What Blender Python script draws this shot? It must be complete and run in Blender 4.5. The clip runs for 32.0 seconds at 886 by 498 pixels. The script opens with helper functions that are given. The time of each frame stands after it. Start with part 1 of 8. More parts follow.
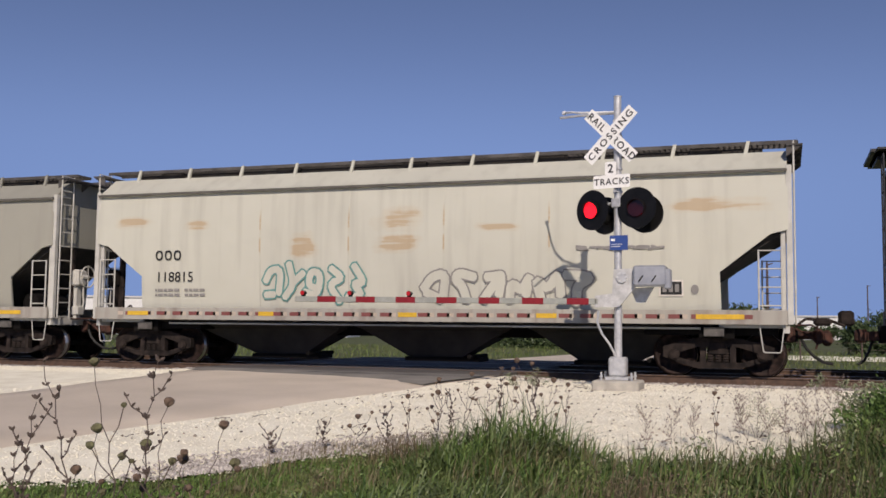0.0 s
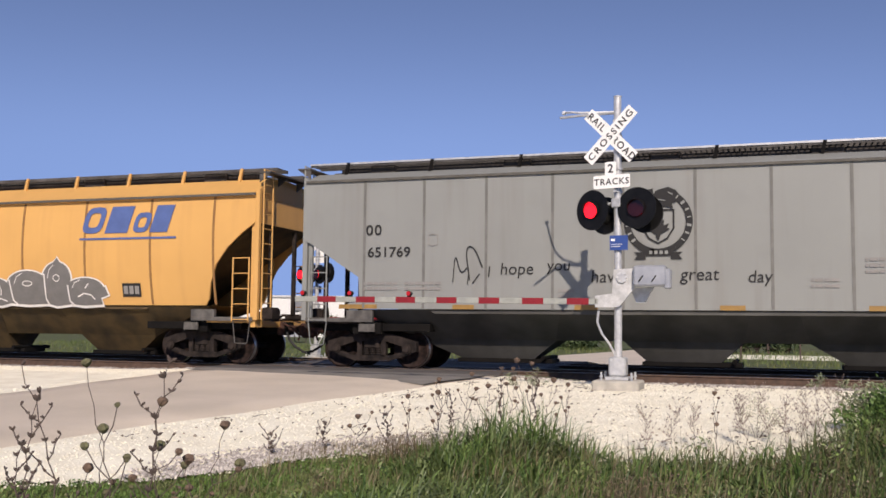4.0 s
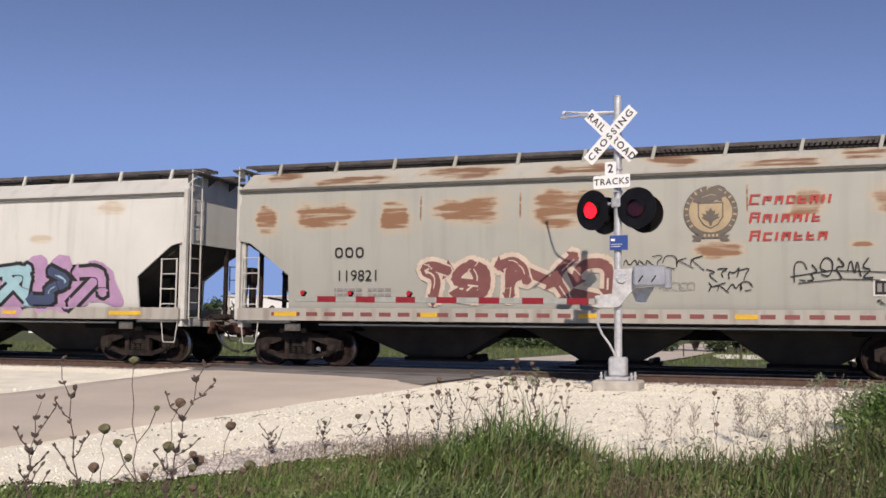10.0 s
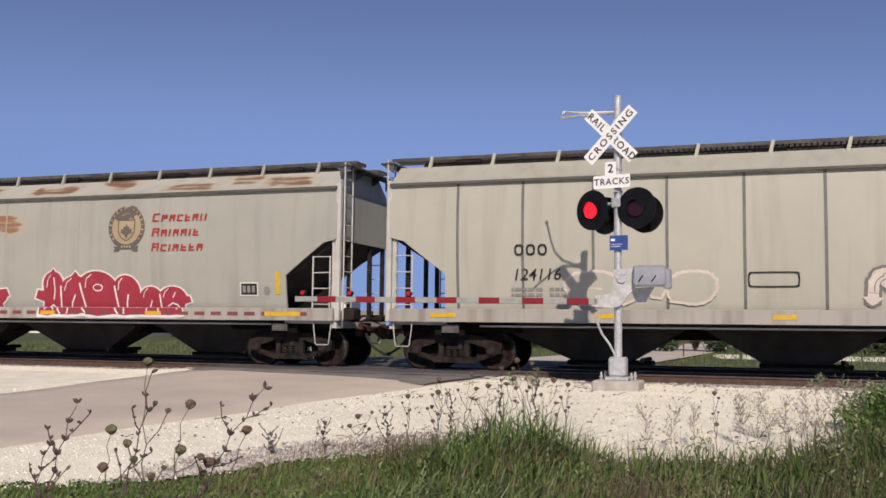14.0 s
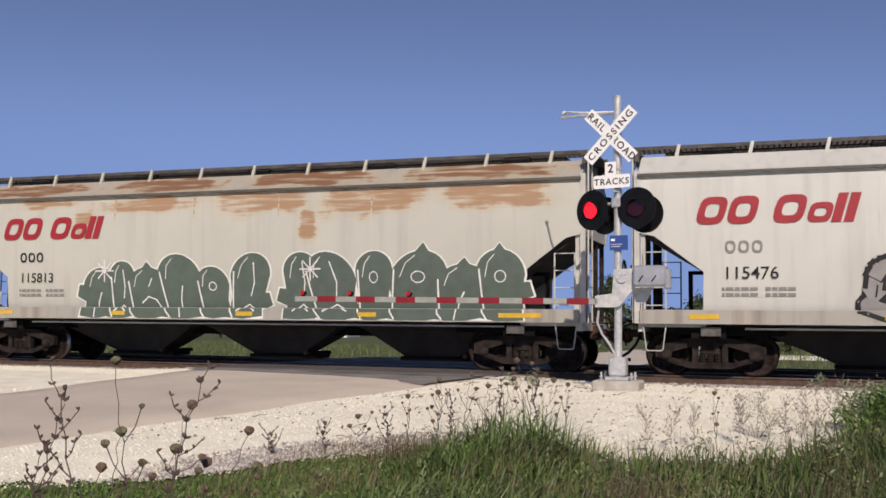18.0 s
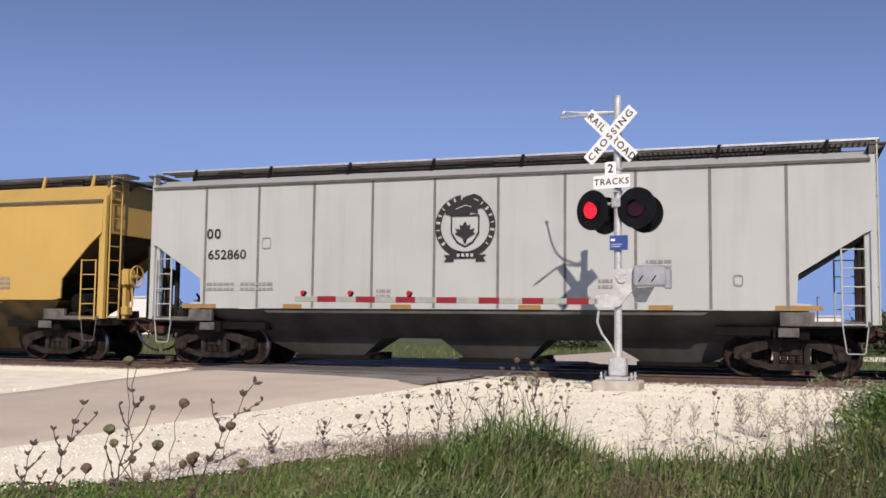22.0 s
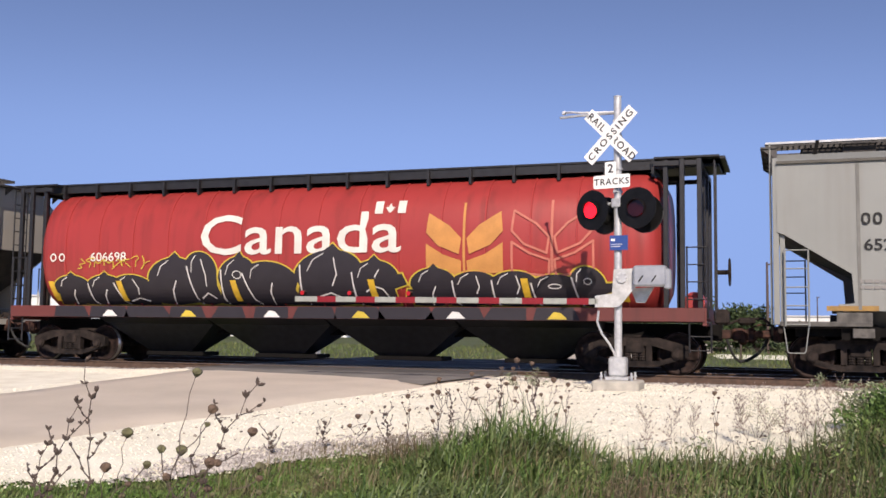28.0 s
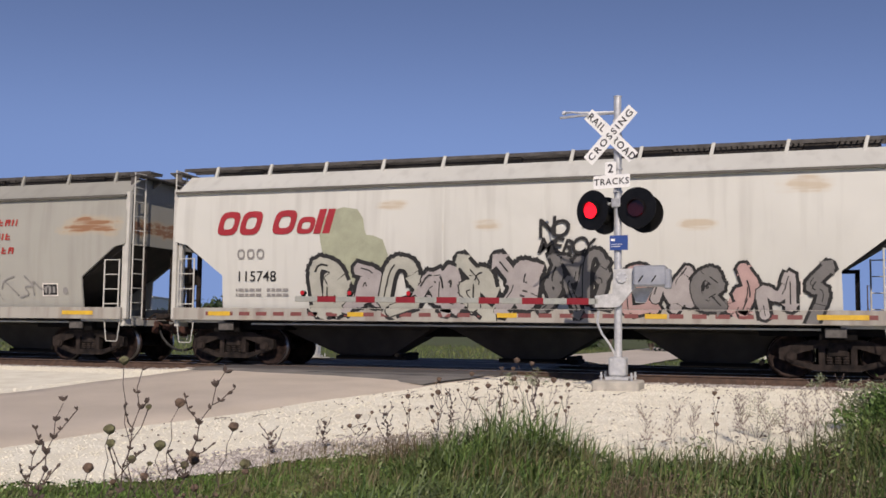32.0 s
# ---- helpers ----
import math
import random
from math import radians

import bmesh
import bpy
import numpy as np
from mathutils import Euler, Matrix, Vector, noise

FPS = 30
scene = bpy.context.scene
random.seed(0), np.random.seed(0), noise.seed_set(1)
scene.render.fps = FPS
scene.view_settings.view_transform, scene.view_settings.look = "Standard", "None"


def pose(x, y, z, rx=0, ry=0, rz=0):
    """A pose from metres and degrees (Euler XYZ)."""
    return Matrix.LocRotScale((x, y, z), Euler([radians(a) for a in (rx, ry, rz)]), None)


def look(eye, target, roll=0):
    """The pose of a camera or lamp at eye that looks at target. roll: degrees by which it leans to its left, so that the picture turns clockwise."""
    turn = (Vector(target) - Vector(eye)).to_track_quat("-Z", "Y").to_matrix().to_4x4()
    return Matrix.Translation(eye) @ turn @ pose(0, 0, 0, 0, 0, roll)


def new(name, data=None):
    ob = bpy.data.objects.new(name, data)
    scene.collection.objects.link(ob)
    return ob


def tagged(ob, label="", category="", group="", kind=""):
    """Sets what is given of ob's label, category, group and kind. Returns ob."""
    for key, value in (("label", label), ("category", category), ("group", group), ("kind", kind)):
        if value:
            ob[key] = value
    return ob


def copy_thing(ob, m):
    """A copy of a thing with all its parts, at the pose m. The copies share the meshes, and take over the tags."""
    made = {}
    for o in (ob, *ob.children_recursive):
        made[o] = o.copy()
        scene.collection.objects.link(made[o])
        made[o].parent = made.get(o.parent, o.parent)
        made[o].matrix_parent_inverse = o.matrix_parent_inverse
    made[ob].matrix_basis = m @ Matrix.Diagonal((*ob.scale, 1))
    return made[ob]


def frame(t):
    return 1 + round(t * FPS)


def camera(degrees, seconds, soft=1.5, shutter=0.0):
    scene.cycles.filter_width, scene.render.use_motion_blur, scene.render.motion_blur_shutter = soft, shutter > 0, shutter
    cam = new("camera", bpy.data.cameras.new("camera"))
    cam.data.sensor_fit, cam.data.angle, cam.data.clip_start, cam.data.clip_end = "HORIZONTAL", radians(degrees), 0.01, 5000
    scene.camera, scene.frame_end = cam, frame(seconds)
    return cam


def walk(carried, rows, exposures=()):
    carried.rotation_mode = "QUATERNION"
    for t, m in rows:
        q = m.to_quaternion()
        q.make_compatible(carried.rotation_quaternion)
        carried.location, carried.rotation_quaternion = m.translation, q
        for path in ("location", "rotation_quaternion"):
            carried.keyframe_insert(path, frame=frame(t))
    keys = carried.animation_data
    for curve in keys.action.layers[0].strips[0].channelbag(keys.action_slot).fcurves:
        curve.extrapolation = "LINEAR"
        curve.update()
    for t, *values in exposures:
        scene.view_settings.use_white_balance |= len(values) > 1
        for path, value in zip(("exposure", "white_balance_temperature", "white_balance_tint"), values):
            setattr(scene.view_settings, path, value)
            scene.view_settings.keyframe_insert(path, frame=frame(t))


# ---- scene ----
cam = camera(48.26, 32.0, soft=1.6, shutter=0.0)
EYE = (0.0, -22.5, 0.94)
YAW, TILT, ROLL = radians(19.11), radians(4.594), 0.653
AIM = (EYE[0] - math.sin(YAW) * math.cos(TILT), EYE[1] + math.cos(YAW) * math.cos(TILT), EYE[2] + math.sin(TILT))
walk(cam, [(0.0, look(EYE, AIM, ROLL)), (32.0, look(EYE, AIM, ROLL))], exposures=[
    (0.0, -0.11, 6850, 22), (2.0, 0.22, 6850, 22), (3.0, 0.36, 6850, 22), (4.3, 0.2, 6850, 22), (6.0, 0.19, 6850, 22), (7.0, 0.24, 6850, 22), (9.0, 0.32, 6850, 22), (11.0, -0.06, 6850, 22), (12.0, 0.26, 6850, 22), (13.0, 0.34, 6850, 22), (14.0, 0.02, 6850, 22),
    (18.5, -0.03, 6850, 22), (20.0, -0.1, 6850, 22), (21.0, 0.14, 6850, 22), (22.0, 0.2, 6850, 22), (24.0, 0.03, 6850, 22), (25.0, 0.06, 6850, 22), (26.2, 0.19, 6850, 22), (28.0, 0.41, 6850, 22), (29.0, 0.32, 6850, 22), (31.0, -0.03, 6850, 22), (32.0, -0.06, 6850, 22)])

# ---- light: a low sun behind the camera's right shoulder, clear sky ----
SUN_WAY = Vector((-1.28, 3.52, -2.5)).normalized()
elev = math.asin(-SUN_WAY.z)
azim = math.atan2(-SUN_WAY.x, -SUN_WAY.y)
world = bpy.data.worlds.new("sky")
scene.world = world
world.use_nodes = True
wn = world.node_tree.nodes
sky = wn.new("ShaderNodeTexSky")
sky.sky_type, sky.sun_disc, sky.sun_elevation, sky.sun_rotation = "NISHITA", False, elev, azim
sky.air_density, sky.dust_density, sky.ozone_density = 0.6, 0.0, 0.9
sky.altitude = 5500
# the dry, clear air leaves the last degrees over the horizon as blue as the sky above them
way, apart_, joined_, level = wn.new("ShaderNodeTexCoord"), wn.new("ShaderNodeSeparateXYZ"), wn.new("ShaderNodeCombineXYZ"), wn.new("ShaderNodeMath")
level.operation = "SMOOTH_MAX"
level.inputs[1].default_value, level.inputs[2].default_value = 0.185, 0.09
wl = world.node_tree.links
wl.new(way.outputs["Generated"], apart_.inputs[0])
wl.new(apart_.outputs[0], joined_.inputs[0]), wl.new(apart_.outputs[1], joined_.inputs[1])
wl.new(apart_.outputs[2], level.inputs[0]), wl.new(level.outputs[0], joined_.inputs[2])
wl.new(joined_.outputs[0], sky.inputs[0])
wl.new(sky.outputs[0], wn["Background"].inputs[0])
wn["Background"].inputs[1].default_value = 0.15
sun_data = bpy.data.lights.new("sun", "SUN")
sun_data.energy, sun_data.angle, sun_data.color = 3.6, radians(0.5), (1.0, 0.942, 0.8)
sun = new("sun", sun_data)
sun.matrix_world = look((30, -80, 40), Vector((30, -80, 40)) + SUN_WAY)


# ---- materials ----
def nodes_of(name, rough, metal=0.0):
    m = bpy.data.materials.new(name)
    m.use_nodes = True
    b = m.node_tree.nodes["Principled BSDF"]
    b.inputs["Roughness"].default_value, b.inputs["Metallic"].default_value = rough, metal
    return m, m.node_tree, b


def rgba(c):
    return (c[0], c[1], c[2], 1.0)


def plain(name, a, b=None, scale=6.0, rough=0.6, metal=0.0, bump=0.0, fine=60.0, stretch=(1, 1, 1), spread=(0.35, 0.65), rand=0.0):
    """A surface of two tones in soft patches with a finer grain and relief."""
    m, t, bs = nodes_of(name, rough, metal)
    n, ln = t.nodes, t.links
    b = b or tuple(x * 0.8 for x in a)
    tc = n.new("ShaderNodeTexCoord")
    mp = n.new("ShaderNodeMapping")
    mp.inputs["Scale"].default_value = stretch
    ln.new(tc.outputs["Object"], mp.inputs[0])
    no = n.new("ShaderNodeTexNoise")
    no.inputs["Scale"].default_value, no.inputs["Detail"].default_value = scale, 6
    ln.new(mp.outputs[0], no.inputs["Vector"])
    ra = n.new("ShaderNodeValToRGB")
    ra.color_ramp.elements[0].position, ra.color_ramp.elements[1].position = spread
    ra.color_ramp.elements[0].color, ra.color_ramp.elements[1].color = rgba(b), rgba(a)
    ln.new(no.outputs[0], ra.inputs[0])
    nf = n.new("ShaderNodeTexNoise")
    nf.inputs["Scale"].default_value, nf.inputs["Detail"].default_value = fine, 3
    ln.new(tc.outputs["Object"], nf.inputs["Vector"])
    mr = n.new("ShaderNodeMapRange")
    mr.inputs["To Min"].default_value, mr.inputs["To Max"].default_value = 0.8, 1.2
    ln.new(nf.outputs[0], mr.inputs[0])
    mx = n.new("ShaderNodeMix")
    mx.data_type, mx.blend_type = "RGBA", "MULTIPLY"
    mx.inputs[0].default_value = 1.0
    ln.new(ra.outputs[0], mx.inputs[6]), ln.new(mr.outputs[0], mx.inputs[7])
    out = mx.outputs[2]
    if rand:
        oi = n.new("ShaderNodeObjectInfo")
        m2 = n.new("ShaderNodeMapRange")
        m2.inputs["To Min"].default_value, m2.inputs["To Max"].default_value = 1 - rand, 1 + rand
        ln.new(oi.outputs["Random"], m2.inputs[0])
        mx2 = n.new("ShaderNodeMix")
        mx2.data_type, mx2.blend_type = "RGBA", "MULTIPLY"
        mx2.inputs[0].default_value = 1.0
        ln.new(out, mx2.inputs[6]), ln.new(m2.outputs[0], mx2.inputs[7])
        out = mx2.outputs[2]
    ln.new(out, bs.inputs["Base Color"])
    if bump:
        bp = n.new("ShaderNodeBump")
        bp.inputs["Strength"].default_value, bp.inputs["Distance"].default_value = bump, 0.02
        ln.new(nf.outputs[0], bp.inputs["Height"])
        ln.new(bp.outputs[0], bs.inputs["Normal"])
    return m


def car_paint(name, base, rust=0.0, streak=0.5, rough=0.55, stain=(0.25, 0.12, 0.045), dirt=(0.16, 0.14, 0.12), patches=(), deep=0.85):
    """Weathered paint: down-running streaks, road dirt in blotches, rust in broad smeared patches of its own shape;
    patches: (x, z, half width, half height) of worn spots where the paint has gone."""
    m, t, bs = nodes_of(name, rough)
    n, ln = t.nodes, t.links
    tc = n.new("ShaderNodeTexCoord")

    def noise_at(scale, sx, sz, detail=5, seed=0.0):
        mp = n.new("ShaderNodeMapping")
        mp.inputs["Scale"].default_value, mp.inputs["Location"].default_value = (sx, 1, sz), (seed, 0, seed)
        ln.new(tc.outputs["Object"], mp.inputs[0])
        no = n.new("ShaderNodeTexNoise")
        no.inputs["Scale"].default_value, no.inputs["Detail"].default_value = scale, detail
        ln.new(mp.outputs[0], no.inputs["Vector"])
        return no.outputs[0]

    def ramp(v, lo, hi, top_value=1.0):
        mr = n.new("ShaderNodeMapRange")
        mr.inputs["From Min"].default_value, mr.inputs["From Max"].default_value, mr.inputs["To Max"].default_value = lo, hi, top_value
        ln.new(v, mr.inputs[0])
        return mr.outputs[0]

    def mix(fac, a, b):
        mx = n.new("ShaderNodeMix")
        mx.data_type = "RGBA"
        ln.new(fac, mx.inputs[0])
        for v, i in ((a, 6), (b, 7)):
            if isinstance(v, tuple):
                mx.inputs[i].default_value = rgba(v)
            else:
                ln.new(v, mx.inputs[i])
        return mx.outputs[2]

    seed = (sum(ord(c) for c in name) % 17) * 1.7
    col = mix(noise_at(0.6, 1, 1, 4, seed), tuple(x * 0.86 for x in base), tuple(min(1, x * 1.08) for x in base))
    col = mix(ramp(noise_at(2.2, 1.6, 0.12, 6, seed + 3), 0.5, 0.75, streak), col, dirt)
    col = mix(ramp(noise_at(1.3, 0.8, 0.7, 8, seed + 9), 0.56, 0.72, streak * 0.6), col, tuple(x * 0.6 for x in base))
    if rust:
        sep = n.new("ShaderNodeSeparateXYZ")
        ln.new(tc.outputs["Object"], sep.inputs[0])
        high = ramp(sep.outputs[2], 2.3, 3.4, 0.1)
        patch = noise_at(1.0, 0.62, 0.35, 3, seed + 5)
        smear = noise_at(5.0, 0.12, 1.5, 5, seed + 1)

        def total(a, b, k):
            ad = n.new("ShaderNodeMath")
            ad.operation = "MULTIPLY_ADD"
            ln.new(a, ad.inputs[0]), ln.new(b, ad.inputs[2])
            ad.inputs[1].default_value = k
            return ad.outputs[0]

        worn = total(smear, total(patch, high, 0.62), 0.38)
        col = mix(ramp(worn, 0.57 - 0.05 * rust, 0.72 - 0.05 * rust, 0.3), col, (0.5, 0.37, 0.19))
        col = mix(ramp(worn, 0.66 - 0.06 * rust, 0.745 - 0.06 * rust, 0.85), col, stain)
    if patches:
        def calc(op, a, b=None, c=None):
            nd = n.new("ShaderNodeMath")
            nd.operation = op
            for v, i in ((a, 0), (b, 1), (c, 2)):
                if isinstance(v, (int, float)):
                    nd.inputs[i].default_value = v
                elif v is not None:
                    ln.new(v, nd.inputs[i])
            return nd.outputs[0]

        spx = n.new("ShaderNodeSeparateXYZ")
        ln.new(tc.outputs["Object"], spx.inputs[0])
        wob = noise_at(1.6, 1, 1, 4, seed + 2)
        smear = noise_at(4.0, 0.22, 2.6, 6, seed + 1)
        worn = None
        for px, pz, pw, ph in patches:
            u = calc("MULTIPLY", calc("ABSOLUTE", calc("SUBTRACT", spx.outputs[0], px)), 1 / pw)
            v = calc("MULTIPLY", calc("ABSOLUTE", calc("SUBTRACT", spx.outputs[2], pz)), 1 / ph)
            far_ = calc("POWER", calc("ADD", calc("POWER", u, 3.0), calc("POWER", v, 3.0)), 0.333)
            one = ramp(calc("ADD", far_, calc("MULTIPLY", calc("SUBTRACT", wob, 0.5), 1.4)), 1.25, 0.55)
            worn = one if worn is None else calc("MAXIMUM", worn, one)
        streaky = calc("MULTIPLY", worn, calc("MULTIPLY_ADD", smear, 2.3, -0.15))
        col = mix(ramp(streaky, 0.2, 0.75, 0.5 * deep), col, (0.5, 0.36, 0.2))
        col = mix(ramp(streaky, 0.66, 1.02, deep), col, stain)
    ln.new(col, bs.inputs["Base Color"])
    bp = n.new("ShaderNodeBump")
    bp.inputs["Strength"].default_value, bp.inputs["Distance"].default_value = 0.25, 0.02
    ln.new(noise_at(1.1, 1, 0.5, 3, seed), bp.inputs["Height"])
    ln.new(bp.outputs[0], bs.inputs["Normal"])
    return m


def glow(name, colour, strength):
    m, t, bs = nodes_of(name, 0.3)
    bs.inputs["Base Color"].default_value = rgba(colour)
    bs.inputs["Emission Color"].default_value, bs.inputs["Emission Strength"].default_value = rgba(colour), strength
    return m


GALV = plain("galvanised_steel", (0.62, 0.63, 0.63), (0.46, 0.47, 0.48), 9, 0.45, 0.4)
CAST = plain("bright_cast_steel", (0.58, 0.585, 0.58), (0.42, 0.425, 0.42), 7, 0.5, 0.2, 0.15, 30)
BOXGREY = plain("blue_grey_motor_box", (0.36, 0.38, 0.42), (0.27, 0.29, 0.33), 4, 0.5, 0.3)
ARMGREY = plain("dusty_white_gate_sheeting", (0.34, 0.355, 0.325), (0.27, 0.285, 0.26), 5, 0.5)
WHITE = plain("white_sheeting", (0.92, 0.92, 0.9), (0.86, 0.86, 0.84), 5, 0.45)
REDSHEET = plain("red_sheeting", (0.24, 0.012, 0.018), (0.19, 0.009, 0.014), 5, 0.4)
BLACKP = plain("black_paint", (0.02, 0.02, 0.022), (0.012, 0.012, 0.013), 6, 0.45)
BLACKM = plain("matt_black_hood", (0.01, 0.01, 0.011), (0.006, 0.006, 0.006), 6, 0.35)
BLUE = plain("blue_enamel", (0.03, 0.075, 0.28), (0.025, 0.06, 0.22), 6, 0.4)
CONCRETE = plain("weathered_concrete", (0.5, 0.47, 0.41), (0.36, 0.34, 0.3), 5, 0.9, 0, 0.4)
GRIME = plain("grimy_cast_steel", (0.04, 0.03, 0.026), (0.011, 0.009, 0.0085), 5, 0.85, 0.0, 0.3)
# near-black, with the contact shade under the cars put into the base colour
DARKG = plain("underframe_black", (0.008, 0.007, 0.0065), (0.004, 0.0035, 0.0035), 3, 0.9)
WHEEL = plain("wheel_steel", (0.045, 0.028, 0.024), (0.014, 0.01, 0.009), 8, 0.65, 0.3)
TREAD = plain("polished_tread", (0.5, 0.5, 0.5), (0.4, 0.4, 0.4), 8, 0.3, 1.0)
RUSTY = plain("rusty_coupler_steel", (0.09, 0.036, 0.024), (0.028, 0.014, 0.011), 9, 0.85)
RAILM = plain("rusty_rail_side", (0.13, 0.08, 0.056), (0.075, 0.048, 0.036), 8, 0.8, 0.1)
TIE = plain("creosoted_wood", (0.09, 0.07, 0.055), (0.05, 0.04, 0.032), 9, 0.9, 0, 0.5, 80, (0.3, 1, 1))
ASPHALT = plain("worn_asphalt", (0.66, 0.58, 0.485), (0.57, 0.5, 0.415), 0.7, 0.92, 0, 0.5, 90)
ASPHALT_DARK = plain("newer_asphalt", (0.12, 0.11, 0.105), (0.085, 0.08, 0.075), 1.1, 0.9, 0, 0.5, 90)
DIRTY = plain("dirty_grey_steel", (0.13, 0.122, 0.112), (0.06, 0.056, 0.052), 5, 0.7)
RUBBER = plain("black_rubber", (0.02, 0.02, 0.02), (0.013, 0.013, 0.013), 8, 0.7)
YELLOWT = plain("yellow_reflector", (0.72, 0.45, 0.035), (0.55, 0.34, 0.03), 5, 0.45)
OCHRE = plain("dull_ochre_strip", (0.34, 0.2, 0.055), (0.25, 0.145, 0.04), 5, 0.5)
LAMP_ON = glow("lit_red_lens", (1.0, 0.012, 0.022), 1.5)
LAMP_OFF = plain("dark_red_lens", (0.03, 0.003, 0.004), (0.022, 0.002, 0.003), 5, 0.25)

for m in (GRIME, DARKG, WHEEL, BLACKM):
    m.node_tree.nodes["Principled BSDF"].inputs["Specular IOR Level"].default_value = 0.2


# ---- mesh building ----
class Shape:
    """Collects vertices and faces for one mesh."""

    def __init__(self):
        self.v, self.f, self.smooth = [], [], False

    def add(self, verts, faces):
        k = len(self.v)
        self.v += [tuple(p) for p in verts]
        self.f += [tuple(i + k for i in fc) for fc in faces]
        return self

    def box(self, x0, x1, y0, y1, z0, z1, c=0.0):
        """A box, with its edges cut by c."""
        if c <= 0:
            return self.add([(x, y, z) for z in (z0, z1) for y in (y0, y1) for x in (x0, x1)],
                            [(0, 2, 3, 1), (4, 5, 7, 6), (0, 1, 5, 4), (2, 6, 7, 3), (0, 4, 6, 2), (1, 3, 7, 5)])
        ring = lambda z, d: [(x0 + d + c, y0 + d, z), (x1 - d - c, y0 + d, z), (x1 - d, y0 + d + c, z), (x1 - d, y1 - d - c, z),
                             (x1 - d - c, y1 - d, z), (x0 + d + c, y1 - d, z), (x0 + d, y1 - d - c, z), (x0 + d, y0 + d + c, z)]
        return self.loft([ring(z0, c), ring(z0 + c, 0), ring(z1 - c, 0), ring(z1, c)])

    def loft(self, rings, caps=True, closed=True):
        n, k = len(rings[0]), len(self.v)
        for r in rings:
            self.v += [tuple(p) for p in r]
        for j in range(len(rings) - 1):
            for i in range(n if closed else n - 1):
                a, b = k + j * n + i, k + j * n + (i + 1) % n
                self.f.append((a, b, b + n, a + n))
        if caps:
            self.f.append(tuple(k + i for i in reversed(range(n))))
            self.f.append(tuple(k + (len(rings) - 1) * n + i for i in range(n)))
        return self

    def prism(self, pts, y0, y1):
        """A polygon in x, z drawn out along y."""
        return self.loft([[(x, y0, z) for x, z in pts], [(x, y1, z) for x, z in pts]])

    def tube(self, p, q, r, n=8, r2=None):
        p, q = Vector(p), Vector(q)
        d = (q - p).normalized()
        a = d.orthogonal().normalized()
        b = d.cross(a)
        ring = lambda o, rr: [o + (a * math.cos(2 * math.pi * i / n) + b * math.sin(2 * math.pi * i / n)) * rr for i in range(n)]
        return self.loft([ring(p, r), ring(q, r if r2 is None else r2)])

    def path(self, pts, r, n=6):
        for p, q in zip(pts, pts[1:]):
            self.tube(p, q, r, n)
        return self

    def disc(self, c, axis, r, depth, n=20, r2=None):
        c, d = Vector(c), Vector(axis).normalized()
        return self.tube(c, c + d * depth, r, n, r2)

    def weld(self):
        """Joins vertices that lie on one another."""
        index, order = {}, []
        for p in self.v:
            key = tuple(round(c, 5) for c in p)
            if key not in index:
                index[key] = len(index)
            order.append(index[key])
        faces = [list(dict.fromkeys(order[i] for i in f)) for f in self.f]
        self.v, self.f = list(index), [tuple(f) for f in faces if len(f) > 2]
        return self

    def mesh(self, name):
        me = bpy.data.meshes.new(name)
        me.from_pydata(self.v, [], self.f)
        bm = bmesh.new()
        bm.from_mesh(me)
        bmesh.ops.recalc_face_normals(bm, faces=bm.faces)
        bm.to_mesh(me)
        bm.free()
        if self.smooth:
            for p in me.polygons:
                p.use_smooth = True
        return me


def part(name, shape, material, parent=None, label="", m=None):
    """Links a shape (or a ready mesh) as one object under a thing or a part; its material sits on the object."""
    me = shape.mesh(name) if isinstance(shape, Shape) else shape
    if not me.materials:
        me.materials.append(material)
    ob = new(name, me)
    if me.materials[0] is not material:
        ob.material_slots[0].link = "OBJECT"
        ob.material_slots[0].material = material
    if parent is not None:
        ob.parent = parent
    if m is not None:
        ob.matrix_basis = m
    if label:
        tagged(ob, label)
    return ob


def thing(name, label, category, group="", m=None, kind=""):
    ob = new(name)
    ob.empty_display_size = 0.2
    tagged(ob, label, category, group, kind)
    if m is not None:
        ob.matrix_basis = m
    return ob


def solid(name, shape, material, label, category, group="", kind="", m=None):
    return tagged(part(name, shape, material, None, label, m), label, category, group, kind)


TEXTS = {}


def text_mesh(words, size=1.0, deep=0.002, slant=0.0, bold=0.0, space=1.0):
    """Lettering in x, z that faces -y, centred, as a mesh; size is the height of a capital."""
    key = (words, size, deep, slant, bold, space)
    if key not in TEXTS:
        cu = bpy.data.curves.new("text", "FONT")
        cu.body, cu.size, cu.extrude, cu.shear, cu.offset = words, size / 0.69, deep, slant, bold
        cu.space_character = space
        cu.align_x, cu.align_y, cu.resolution_u = "CENTER", "CENTER", 3
        ob = bpy.data.objects.new("text", cu)
        scene.collection.objects.link(ob)
        bpy.context.view_layer.update()
        me = bpy.data.meshes.new_from_object(ob.evaluated_get(bpy.context.evaluated_depsgraph_get()))
        bpy.data.objects.remove(ob)
        me.materials.clear()
        xs = [v.co.x for v in me.vertices]
        ys = [v.co.y for v in me.vertices]
        me.transform(Matrix.Translation((-(min(xs) + max(xs)) / 2, -(min(ys) + max(ys)) / 2, 0)))
        me.transform(pose(0, 0, 0, 90))
        TEXTS[key] = me
    return TEXTS[key]


